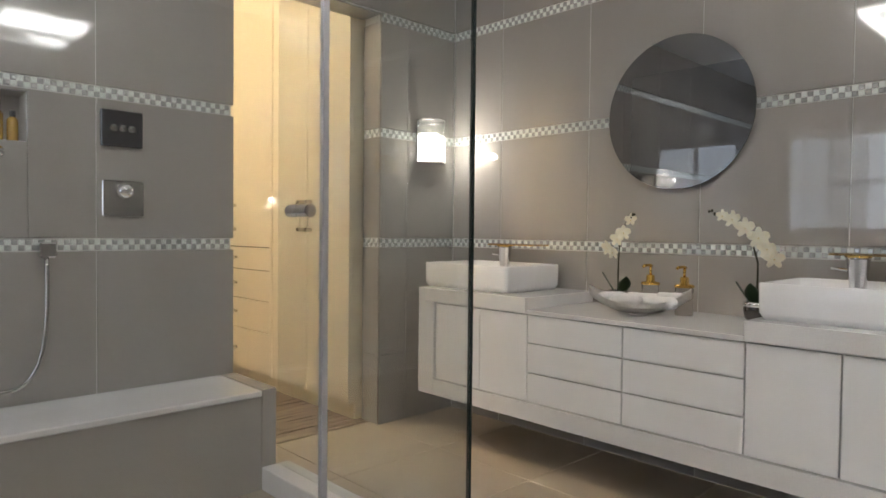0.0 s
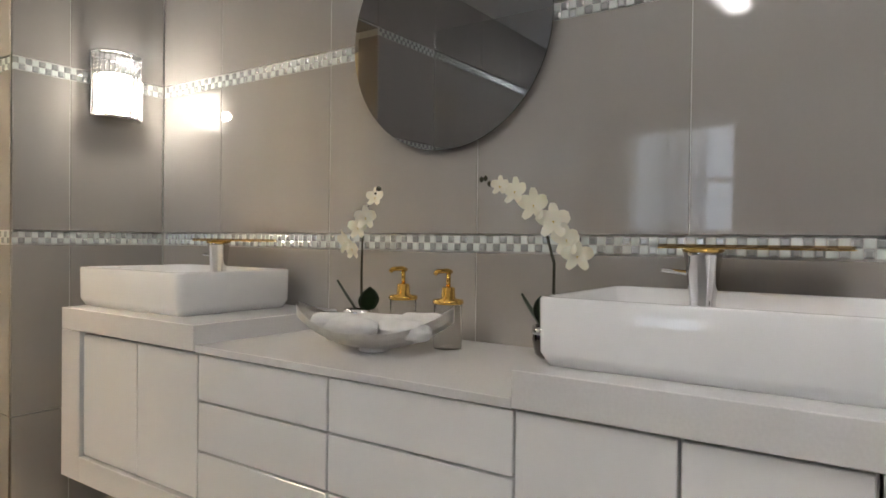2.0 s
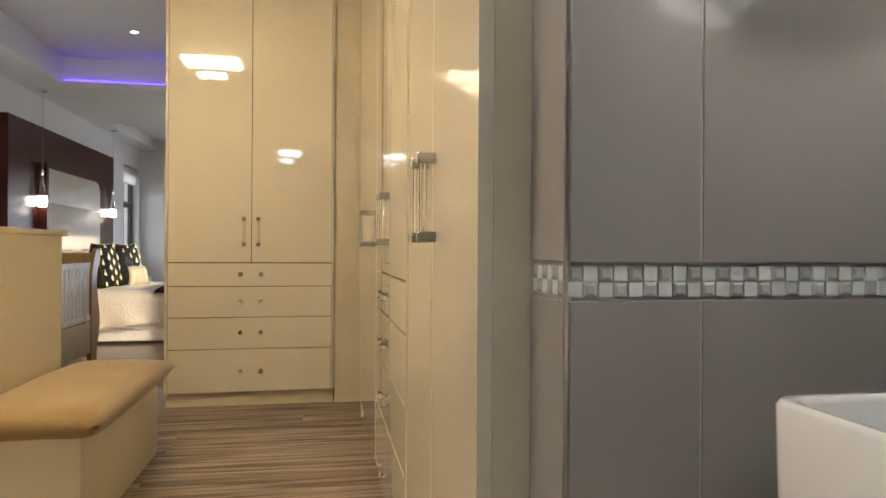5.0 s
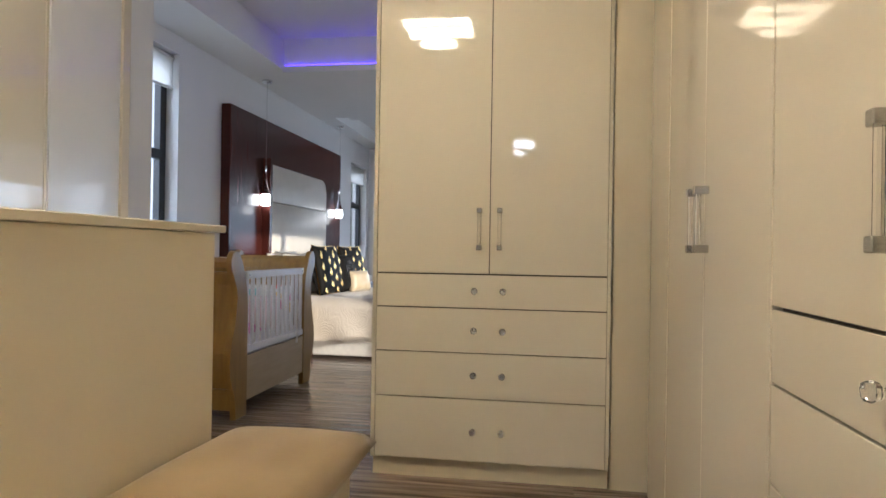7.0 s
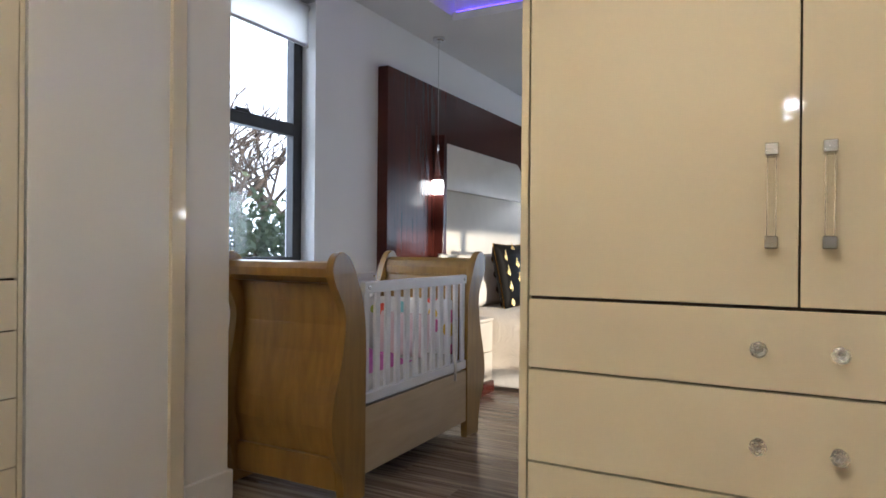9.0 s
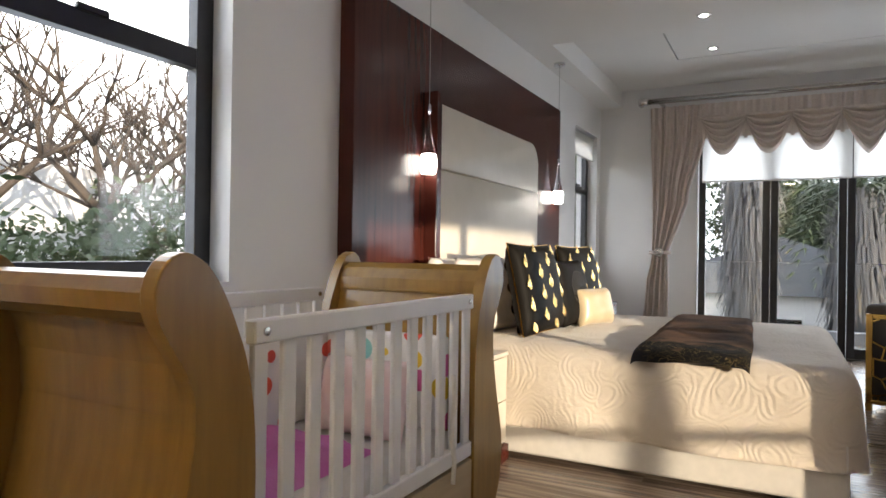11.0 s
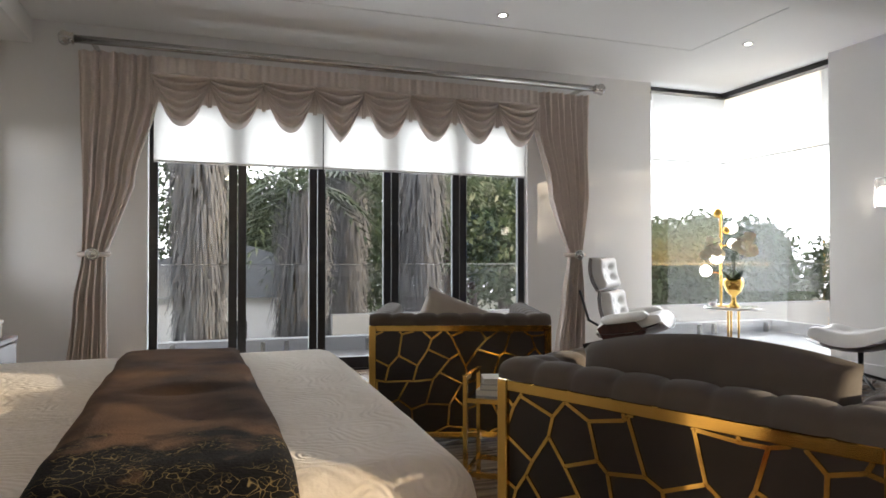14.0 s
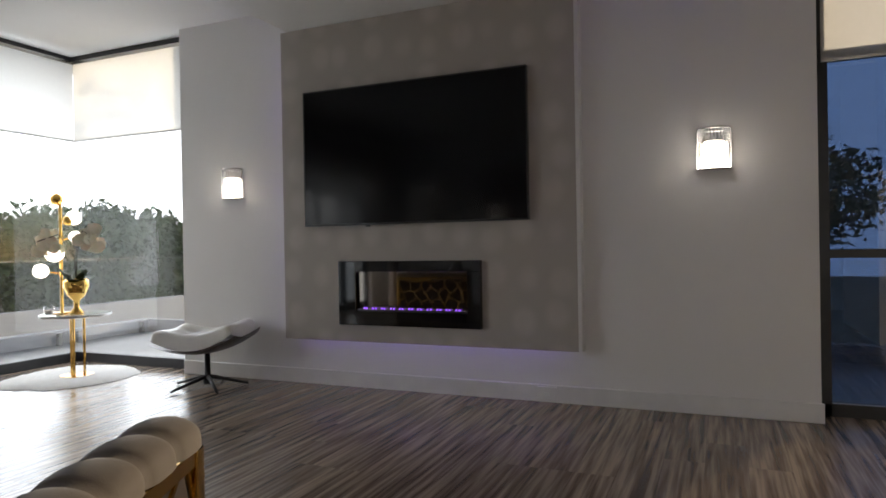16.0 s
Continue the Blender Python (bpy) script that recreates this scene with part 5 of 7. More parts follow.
def armchair(m, w, d, seed, label):
    """Local: back along y 0, front towards +y, x from 0 to w."""
    c = thing("armchair", m, label, "armchair", "gold framed armchairs")
    rim, foot, f = 0.69, 0.05, 0.04
    for x in (0.0, w - f):
        for y in (0.0, d - f):
            part("leg", B(x, x + f, y, y + f, 0.0, rim, bevel=0.003), M_GOLD, c)
    sides = (("back", pose(f, 0.004, 0), w - 2 * f), ("arm", pose(w - 0.004, f, 0, 0, 0, 90), d - 2 * f), ("arm", pose(0.004, d - f, 0, 0, 0, -90), d - 2 * f))
    for k, (nm, mm, wide) in enumerate(sides):
        p = part(nm + "_panel", B(0.0, wide, 0.012, 0.05, foot + 0.03, rim - 0.035), M_DARKBACK, c, "dark panel behind the gold lattice")
        p.matrix_local = mm
        for z0, z1 in ((rim - 0.034, rim), (foot, foot + 0.03)):
            part("rail", B(0.0005, wide - 0.0005, 0.0, 0.045, z0, z1, bevel=0.002), M_GOLD, p)
        for a, b in lattice(wide, rim - foot - 0.065, 0.155, seed + k, None):
            o = part("lattice_bar", flat_bar((a[0], a[1] + foot + 0.03), (b[0], b[1] + foot + 0.03)), M_GOLD, p)
            o.location = (0, 0.0115, 0)
    th = 0.15
    part("seat_base", B(0.055, w - 0.055, 0.055, d - 0.04, 0.10, 0.28, bevel=0.01), M_VELVET, c)

    def roll(length, ribs, inner=0.55):
        """A channel-tufted padded wall: x along, y thickness, top rounded."""
        def g(u, v):
            rib = abs(math.sin(math.pi * u * ribs)) ** 0.45
            a = math.pi * v
            bulge = 0.82 + 0.18 * rib
            y = th / 2 - math.cos(a) * th / 2 * bulge
            z = rim + 0.003 + (math.sin(a) ** 0.6) * 0.066 * bulge
            if v > 0.86:
                z = rim + 0.003 - (v - 0.86) / 0.14 * 0.36 + 0.02
                y = th / 2 + th / 2 * bulge
            return Vector((u * length, y, z))
        return grid(ribs * 8, 22, g)
    o = part("back_cushion", roll(w, 8), M_VELVET, c, "channel tufted velvet back", True)
    o.matrix_local = pose(0, -0.005, 0)
    for mm, mirror_ in ((pose(w + 0.005, 0.06, 0, 0, 0, 90), 1), (pose(-0.005, d - 0.0, 0, 0, 0, -90), 1)):
        o = part("arm_cushion", roll(d - 0.06, 7), M_VELVET, c, "channel tufted velvet arm", True)
        o.matrix_local = mm
    part("inner_back", B(0.14, w - 0.14, 0.13, 0.17, 0.26, rim - 0.02), M_VELVET, c)
    o = part("seat_cushion", puff(w - 0.3, d - 0.18, 0.18, 18, 18, edge=0.25), M_VELVET, c, "deep velvet seat cushion", True)
    o.matrix_local = pose(w / 2, d / 2 + 0.07, 0.35)
    return c


# back corners of each chair, and the way it faces
armchair(pose(2.24, 9.94, 0, 0, 0, -66), 1.10, 0.985, 3, "taupe velvet armchair with gold lattice frame near the bed")
armchair(pose(2.20, 11.68, 0, 0, 0, -18.5), 1.05, 0.98, 11, "taupe velvet armchair with gold lattice frame by the doors")
ang_b, ang_a = -66, -18.5
pillow("cushion", pose(2.24, 9.94, 0, 0, 0, ang_b) @ pose(0.58, 0.31, 0.49, 14, -2, 0), 0.80, 0.33, 0.25, M_VELVET, "taupe velvet lumbar cushion on the armchair", "cushion", seed=4.0, arch=0.38)
pillow("cushion", pose(2.20, 11.68, 0, 0, 0, ang_a) @ pose(0.40, 0.30, 0.47, 20, 22, 8), 0.46, 0.40, 0.20, mat("beige_silk", (0.42, 0.36, 0.29), 0.5, 0, (0.36, 0.30, 0.24), 8, sheen=0.3), "beige silk cushion leaning in the armchair", "cushion", seed=6.0)

st = thing("side_table", pose(2.62, 10.78, 0, 0, 0, -35), "narrow gold side table with books on glass shelf", "side table")
for x in (-0.14, 0.12):
    for y in (-0.14, 0.12):
        part("leg", B(x, x + 0.02, y, y + 0.02, 0.0, 0.55 if x < 0 else 0.45, bevel=0.002), M_GOLD, st)
for z in (0.10, 0.43):
    for r in ((-0.12, 0.12, -0.14, -0.12), (-0.12, 0.12, 0.12, 0.14), (-0.14, -0.12, -0.12, 0.12), (0.12, 0.14, -0.12, 0.12)):
        part("rail", B(r[0], r[1], r[2], r[3], z, z + 0.02), M_GOLD, st)
part("handle_bar", B(-0.14, -0.12, -0.12, 0.12, 0.531, 0.55), M_GOLD, st)
part("shelf", B(-0.119, 0.119, -0.119, 0.119, 0.436, 0.449), M_MIRROR, st, "mirrored glass shelf")
for k, (bw, bl_, col) in enumerate(((0.19, 0.15, (0.62, 0.60, 0.56)), (0.17, 0.14, (0.30, 0.28, 0.26)), (0.16, 0.13, (0.70, 0.68, 0.64)))):
    bk = thing("book", pose(2.62, 10.78, 0.4505 + 0.027 * k, 0, 0, -35 + 9 * k), "small hardback book stacked on the side table", "book", "stacked books")
    part("page_block", B(-bw / 2 + 0.004, bw / 2 - 0.004, -bl_ / 2 + 0.004, bl_ / 2 - 0.004, 0.003, 0.023), M_LINEN, bk)
    cm = mat("book_cover", col, 0.45)
    for z0 in (0.0, 0.0235):
        part("cover_board", B(-bw / 2, bw / 2, -bl_ / 2, bl_ / 2, z0, z0 + 0.0028), cm, bk)
    part("spine", B(-bw / 2, -bw / 2 + 0.0035, -bl_ / 2, bl_ / 2, 0.003, 0.0233), cm, bk)

# television wall
mat_violet = glow("violet_led_strip", (0.35, 0.22, 1.0), 7.0)
structure("panel_backing", B(6.931, E_IN - 0.002, 9.30, 11.48, 0.47, 2.836), M_PAINT_W, "recessed backing of the feature panel", "panel")
structure("panel_led", boxes(((6.94, 6.95, 11.481, 11.492, 0.47, 2.8), (6.94, 6.95, 9.31, 11.48, 0.458, 0.4695))), mat_violet, "violet led strip behind the feature panel", "light")
structure("feature_panel", B(6.87, 6.93, 9.21, 11.58, 0.372, 2.838, bevel=0.003), M_PAPER, "pearl grey wallpapered feature panel on the wall", "panel")
structure("panel_trim", B(6.864, E_IN - 0.002, 9.185, 9.209, 0.372, 2.838), M_PAINT_W, "white edge trim of the feature panel", "trim")
pn, pl = M_PAPER.node_tree.nodes, M_PAPER.node_tree.links
# round swirls of the wallpaper
pv, pm, pr, pd = pn.new("ShaderNodeTexVoronoi"), pn.new("ShaderNodeMix"), pn.new("ShaderNodeMapRange"), pn.new("ShaderNodeMapping")
pc = pn.new("ShaderNodeTexCoord")
pv.inputs["Scale"].default_value, pv.inputs["Randomness"].default_value = 4.2, 0.35
pd.inputs["Scale"].default_value = (0.0, 1.0, 0.85)
pl.new(pc.outputs["Object"], pd.inputs["Vector"])
pl.new(pd.outputs["Vector"], pv.inputs["Vector"])
pr.inputs["From Min"].default_value, pr.inputs["From Max"].default_value = 0.16, 0.50
pr.interpolation_type = "SMOOTHSTEP"
pl.new(pv.outputs["Distance"], pr.inputs["Value"])
pm.data_type = "RGBA"
pm.inputs["B"].default_value = (0.41, 0.375, 0.34, 1)
psrc = pn["Principled BSDF"].inputs["Base Color"].links[0].from_socket
pl.new(psrc, pm.inputs["A"])
pl.new(pr.outputs["Result"], pm.inputs["Factor"])
pl.new(pm.outputs["Result"], pn["Principled BSDF"].inputs["Base Color"])
tv = thing("television", pose(6.83, 10.43, 1.79), "large flat black television, switched off", "television")
part("screen", B(-0.012, 0.0, -0.895, 0.895, -0.51, 0.518), M_SCREEN, tv)
part("bezel", boxes(((-0.016, 0.018, -0.905, -0.8955, -0.525, 0.527), (-0.016, 0.018, 0.8955, 0.905, -0.525, 0.527), (-0.016, 0.018, -0.895, 0.895, 0.5185, 0.527), (-0.016, 0.018, -0.895, 0.895, -0.525, -0.5105))), M_BLACK_METAL, tv)
part("back_shell", B(0.0005, 0.036, -0.85, 0.85, -0.48, 0.48), M_BLACK_METAL, tv)
part("status_sensor", B(-0.014, 0.005, 0.33, 0.36, -0.537, -0.5255), M_BLACK_METAL, tv)
fp = thing("electric_fireplace", pose(6.87, 10.465, 0.745), "black glass electric fireplace with violet ember bed", "fireplace")
for r in ((-0.58, 0.58, 0.168, 0.247), (-0.58, 0.58, -0.24, -0.13), (-0.58, -0.48, -0.13, 0.168), (0.43, 0.58, -0.13, 0.168)):
    part("surround", B(-0.045, -0.001, r[0], r[1], r[2], r[3], bevel=0.002), mat("black_glass", (0.006, 0.006, 0.007), 0.05), fp)
part("firebox", boxes(((-0.012, -0.0015, -0.48, 0.43, -0.13, 0.168),)), mat("dark_mirror_firebox", (0.30, 0.27, 0.24), 0.04, 1), fp, "smoked mirror back")
part("ember_bed", B(-0.04, -0.013, -0.47, 0.42, -0.129, -0.118), M_BLACK_METAL, fp)
rnd = random.Random(4)
for k in range(34):
    yy = -0.44 + 0.83 * k / 33
    o = part("ember_crystal", lathe(((0.0, 0.0), (0.008, 0.004), (0.006, 0.012), (0.0, 0.016)), 5), M_PURPLE if k % 3 else M_CRYSTAL, fp)
    o.location = (-0.028 + rnd.uniform(-0.006, 0.006), yy, -0.118)
sk = thing("floor_socket", pose(6.951, 9.45, 0.06), "white double plug socket on the skirting board", "socket")
part("plate", B(-0.012, 0.0, -0.07, 0.07, -0.04, 0.05, bevel=0.003), M_PAINT_W, sk)
part("switch", B(-0.016, -0.0121, -0.02, 0.02, -0.012, 0.012), M_WHITE_GLOSS, sk)


def lounge_base(c, legs, h):
    part("hub", lathe(((0.035, 0.03), (0.04, 0.06), (0.022, 0.075), (0.022, h), (0.0, h)), 14), M_BLACK_METAL, c, "", True)
    for k in range(legs):
        a = 2 * math.pi * k / legs + 0.3
        part("foot", tube(((0.02 * math.cos(a), 0.02 * math.sin(a), 0.085), (0.18 * math.cos(a), 0.18 * math.sin(a), 0.05), (0.31 * math.cos(a), 0.31 * math.sin(a), 0.014)), 0.017, 7, taper=0.6), M_BLACK_METAL, c, "", True)


def shell_pad(c, w, l, m, tufts=True, curve=0.10, seed=0.0, thick=0.10):
    """A bent plywood shell with a buttoned leather pad; local x wide, y long, z up."""
    def sh(u, v):
        a, b = 2 * u - 1, 2 * v - 1
        return Vector((a * w / 2 * (1 - 0.06 * abs(b) ** 4), b * l / 2 * (1 - 0.06 * abs(a) ** 4), curve * (a * a * 0.8 + b * b * 0.35)))
    bm = grid(14, 14, sh)
    bmesh.ops.solidify(bm, geom=bm.faces[:], thickness=0.012)
    s = part("shell", bm, M_WALNUT, c, "rosewood veneer shell", True)
    s.matrix_local = m

    def pad(u, v):
        a, b = 2 * u - 1, 2 * v - 1
        q = max(0.0, (1 - a ** 6) * (1 - b ** 6)) ** 0.4
        dent = 0.0
        if tufts:
            for tx in (-0.45, 0.45):
                for ty in (-0.33, 0.33):
                    dent += 0.6 * math.exp(-((a - tx) ** 2 + (b - ty) ** 2) / 0.03)
        return Vector((a * w * 0.43, b * l * 0.47, curve * (a * a * 0.8 + b * b * 0.35) + 0.014 + thick * q * (1 - 0.55 * dent)))
    bm = grid(28, 28, pad)
    p = part("leather_pad", bm, M_WHITE_LEATHER, s, "buttoned white leather pad", True)


lc = thing("lounge_chair", pose(5.22, 13.45, 0, 0, 0, -138), "white leather lounge chair with rosewood shells", "lounge chair")
lounge_base(lc, 5, 0.28)
# local: the chair opens to +y
shell_pad(lc, 0.74, 0.66, pose(0, 0.06, 0.31, 12), thick=0.15)
shell_pad(lc, 0.74, 0.38, pose(0, -0.30, 0.55, -76), thick=0.14)
shell_pad(lc, 0.72, 0.34, pose(0, -0.40, 0.90, -78), thick=0.14)
for s in (-1, 1):
    o = part("armrest", puff(0.12, 0.46, 0.09, 10, 14, edge=0.3), M_WHITE_LEATHER, lc, "padded white leather armrest", True)
    o.matrix_local = pose(s * 0.34, 0.0, 0.52, 10)
    part("arm_shell", prism(((-0.20, 0.30), (0.16, 0.32), (0.20, 0.40), (0.10, 0.49), (-0.18, 0.46), (-0.26, 0.40)), "x", s * 0.335 - 0.007, s * 0.335 + 0.007, bevel=0.004), M_WALNUT, lc, "rosewood veneer arm shell")
    part("arm_bracket", tube(((s * 0.3, -0.1, 0.36), (s * 0.35, -0.12, 0.49)), 0.012, 6), M_BLACK_METAL, lc)
part("back_brace", tube(((0.0, -0.1, 0.28), (0.0, -0.44, 0.45), (0.0, -0.53, 0.75)), 0.014, 6), M_BLACK_METAL, lc)
ot = thing("footstool", pose(6.57, 12.12, 0, 0, 0, -70), "white leather footstool on a black star base", "footstool")
lounge_base(ot, 5, 0.29)
shell_pad(ot, 0.74, 0.62, pose(0, 0, 0.275, 0, -4, 0), thick=0.15, curve=0.13)

rg = thing("fur_rug", pose(6.5, 13.58, 0.0), "round shaggy white fur rug on the floor", "rug")


def rug_top(u, v):
    a = 2 * math.pi * u
    r = v * (0.52 + 0.06 * noise.noise(Vector((math.cos(a) * 2, math.sin(a) * 2, 1))))
    return Vector((r * math.cos(a) * 1.05, r * math.sin(a), 0.035 * (1 - v ** 6) + 0.014 * noise.noise(Vector((r * 18 * math.cos(a), r * 18 * math.sin(a), 0))) * (1 - v ** 8) + 0.003))


part("fur_top", grid(64, 24, rug_top), M_FUR, rg, "", True)
TA = pose(6.45, 13.46, 0.034, 0, 0, -50)
ta = thing("side_table", TA, "small round white marble table on gold legs", "side table")
part("tabletop", lathe(((0.0, 0.515), (0.275, 0.515), (0.28, 0.52), (0.28, 0.532), (0.275, 0.537), (0.0, 0.537)), 40), M_CERAMIC, ta)
for k in range(3):
    a = 2 * math.pi * k / 3 + 0.4
    part("leg", tube(((0.06 * math.cos(a), 0.06 * math.sin(a), 0.0), (0.06 * math.cos(a), 0.06 * math.sin(a), 0.515)), 0.011, 8), M_GOLD, ta)
part("foot_ring", lathe(((0.0, 0.0), (0.13, 0.0), (0.13, 0.008), (0.0, 0.01)), 28), M_GOLD, ta)
gl = thing("globe_lamp", TA @ pose(-0.12, 0.06, 0.538), "gold stem table lamp with lit opal and gold globes", "table lamp")
part("base", lathe(((0.075, 0.0), (0.075, 0.01), (0.012, 0.016), (0.0, 0.016)), 20), M_GOLD, gl)
part("stem", tube(((0, 0, 0.012), (0, 0, 0.98)), 0.013, 8), M_GOLD, gl)
M_GLOBE = glow("lit_opal_globe", (1.0, 0.93, 0.82), 2.2)
for gx, gy, gz, r, mt in ((-0.02, -0.02, 0.985, 0.05, M_GOLD), (0.11, -0.02, 0.825, 0.062, M_GLOBE), (0.07, -0.05, 0.80, 0.042, M_GOLD), (0.12, -0.03, 0.66, 0.05, M_GLOBE), (-0.03, -0.08, 0.52, 0.075, M_GLOBE), (-0.14, -0.06, 0.37, 0.062, M_GLOBE)):
    part("arm", tube(((0, 0, gz - 0.03), (gx, gy, gz)), 0.005, 6), M_GOLD, gl)
    g_ = part("globe", lathe([(r * math.sin(math.pi * i / 12), -r * math.cos(math.pi * i / 12)) for i in range(13)], 20), mt, gl, "", True)
    g_.location = (gx, gy, gz)
vs_ = thing("flower_vase", TA @ pose(0.02, -0.06, 0.538), "gold footed vase of white orchids with dark leaves", "flowers")
part("vase", lathe(((0.05, 0.0), (0.055, 0.01), (0.022, 0.05), (0.022, 0.11), (0.07, 0.16), (0.098, 0.23), (0.098, 0.27), (0.085, 0.30), (0.078, 0.295), (0.0, 0.25)), 22), M_GOLD, vs_, "", True)
rnd = random.Random(8)
for k in range(8):
    bm = grid(6, 3, lambda u, v: Vector((0.03 * (v - 0.5) ** 2, (v - 0.5) * 0.085 * math.sin(math.pi * (0.08 + 0.9 * u)), u * 0.18)))
    o = part("leaf", bm, M_LEAF, vs_, "", True, False)
    o.matrix_local = pose(0, 0, 0.27, 0, 60 + rnd.uniform(-18, 15), 45 * k)
for s, top in ((-1, (-0.20, 0.62)), (1, (0.10, 0.65))):
    part("stem", tube(((0.0, 0.0, 0.25), (0.01 * s, 0.0, 0.50), (0.6 * top[0], -0.02, top[1] + 0.06), (top[0] * 1.4, -0.03, top[1])), 0.005, 6), M_STEM, vs_)
    for k in range(13):
        bm = bmesh.new()
        for q in range(5):
            an = 2 * math.pi * q / 5
            grid(4, 2, lambda u, v, an=an: Vector((0.014 * u * u, u * 0.052 * math.cos(an) - (v - 0.5) * 0.062 * math.sin(math.pi * (0.1 + 0.78 * u)) * math.sin(an), u * 0.052 * math.sin(an) + (v - 0.5) * 0.062 * math.sin(math.pi * (0.1 + 0.78 * u)) * math.cos(an))), bm)
        o = part("bloom", bm, M_PETAL, vs_, "", True, False)
        o.matrix_local = pose(top[0] + rnd.uniform(-0.095, 0.095), rnd.uniform(-0.06, 0.02), top[1] + rnd.uniform(-0.085, 0.085), rnd.uniform(-20, 20), rnd.uniform(-25, 25), rnd.uniform(235, 305))
jar = thing("glass_jar", TA @ pose(-0.17, -0.13, 0.538), "small clear glass candle jar on the table", "jar")
part("glass", lathe(((0.0, 0.0), (0.038, 0.0), (0.04, 0.004), (0.04, 0.075), (0.036, 0.075), (0.035, 0.008), (0.0, 0.008)), 20), M_GLASS, jar, "", True)
part("candle", lathe(((0.0, 0.0085), (0.033, 0.0085), (0.033, 0.045), (0.0, 0.047)), 18), M_LINEN, jar, "white candle wax")


# downlights
for x, y, z in ((5.37, 11.05, 2.84), (1.14, 11.24, 2.84), (3.57, 12.86, H_ROOM), (1.05, 12.86, H_ROOM), (6.02, 12.78, H_ROOM), (1.12, 8.2, 3.17)):
    c = thing("downlight", pose(x, y, z), "small round recessed ceiling downlight, lit", "downlight", "ceiling downlights")
    part("bezel", lathe(((0.030, -0.004), (0.048, -0.006), (0.052, -0.001), (0.03, -0.001)), 24, cap=False), M_STEEL, c, "", True)
    part("lens", lathe(((0.0, -0.003), (0.03, -0.003), (0.03, -0.001), (0.0, -0.001)), 20), M_DOWN, c)


# curtains and doors of the north wall
rod = thing("curtain_rod", pose(2.66, 13.84, 2.83), "thick pale metal curtain rod with turned finials", "curtain rod")
part("rod", tube(((-2.38, 0, 0), (2.4, 0, 0)), 0.032, 16), M_STEEL, rod, "", True)
part("collar", tube(((-0.02, 0, 0), (0.02, 0, 0)), 0.036, 16), M_STEEL, rod)
for s in (-1, 1):
    f_ = part("finial", lathe(((0.03, 0.0), (0.05, 0.015), (0.035, 0.03), (0.055, 0.06), (0.06, 0.085), (0.04, 0.11), (0.0, 0.115)), 18), M_STEEL, rod, "", True)
    f_.matrix_local = pose(s * 2.38, 0, 0, 0, s * 90, 0)
    part("bracket", B(s * 2.25 - 0.015, s * 2.25 + 0.015, 0.0, 0.358, -0.03, 0.0), M_STEEL, rod)


def curtain(name, side):
    xs = ((0.28, 0.92), (0.29, 0.90), (0.31, 0.72), (0.315, 0.50), (0.25, 0.51), (0.19, 0.52)) if side < 0 else ((4.38, 5.04), (4.40, 5.03), (4.58, 5.02), (4.79, 4.95), (4.72, 4.965), (4.63, 4.97))
    zs = (2.78, 2.5, 1.68, 1.11, 0.7, 0.015)
    c = thing(name, pose(0, 13.95, 0), "blush satin pleated curtain tied back with a rosette", "curtain", "tied curtains")

    def f(u, v):
        z = zs[0] + (zs[-1] - zs[0]) * v
        k = max(i for i in range(len(zs)) if zs[i] >= z - 1e-6)
        k = min(k, len(zs) - 2)
        s = (zs[k] - z) / (zs[k] - zs[k + 1])
        s = s * s * (3 - 2 * s) if k != 2 else s
        a, b = (xs[k][i] + (xs[k + 1][i] - xs[k][i]) * s for i in (0, 1))
        wide = b - a
        amp = 0.028 if z > 2.6 else 0.042
        amp *= 0.6 + 0.4 * min(1, wide / 0.4)
        ph = 2 * math.pi * u * 9 + 0.5 * math.sin(3 * v + 4 * u)
        return Vector((a + wide * u + 0.008 * math.sin(ph * 0.5 + z), amp * math.sin(ph) + 0.01 * math.sin(5 * z + 9 * u), z))
    bm = grid(110, 60, f)
    part("drape", bm, M_CURTAIN, c, "", True)
    tx = 0.41 if side < 0 else 4.87
    part("tie_band", tube([(tx + 0.105 * math.cos(a), -0.0 + 0.055 * math.sin(a), 1.11) for a in [2 * math.pi * i / 20 for i in range(21)]], 0.022, 8), M_CURTAIN, c, "", True)
    ro = part("rosette", lathe(((0.0, 0.015), (0.02, 0.02), (0.028, 0.008), (0.04, 0.016), (0.052, 0.01), (0.05, 0.0)), 20), M_STEEL, c, "round metal tieback rosette", True)
    ro.matrix_local = pose(tx, -0.085, 1.11, 90)


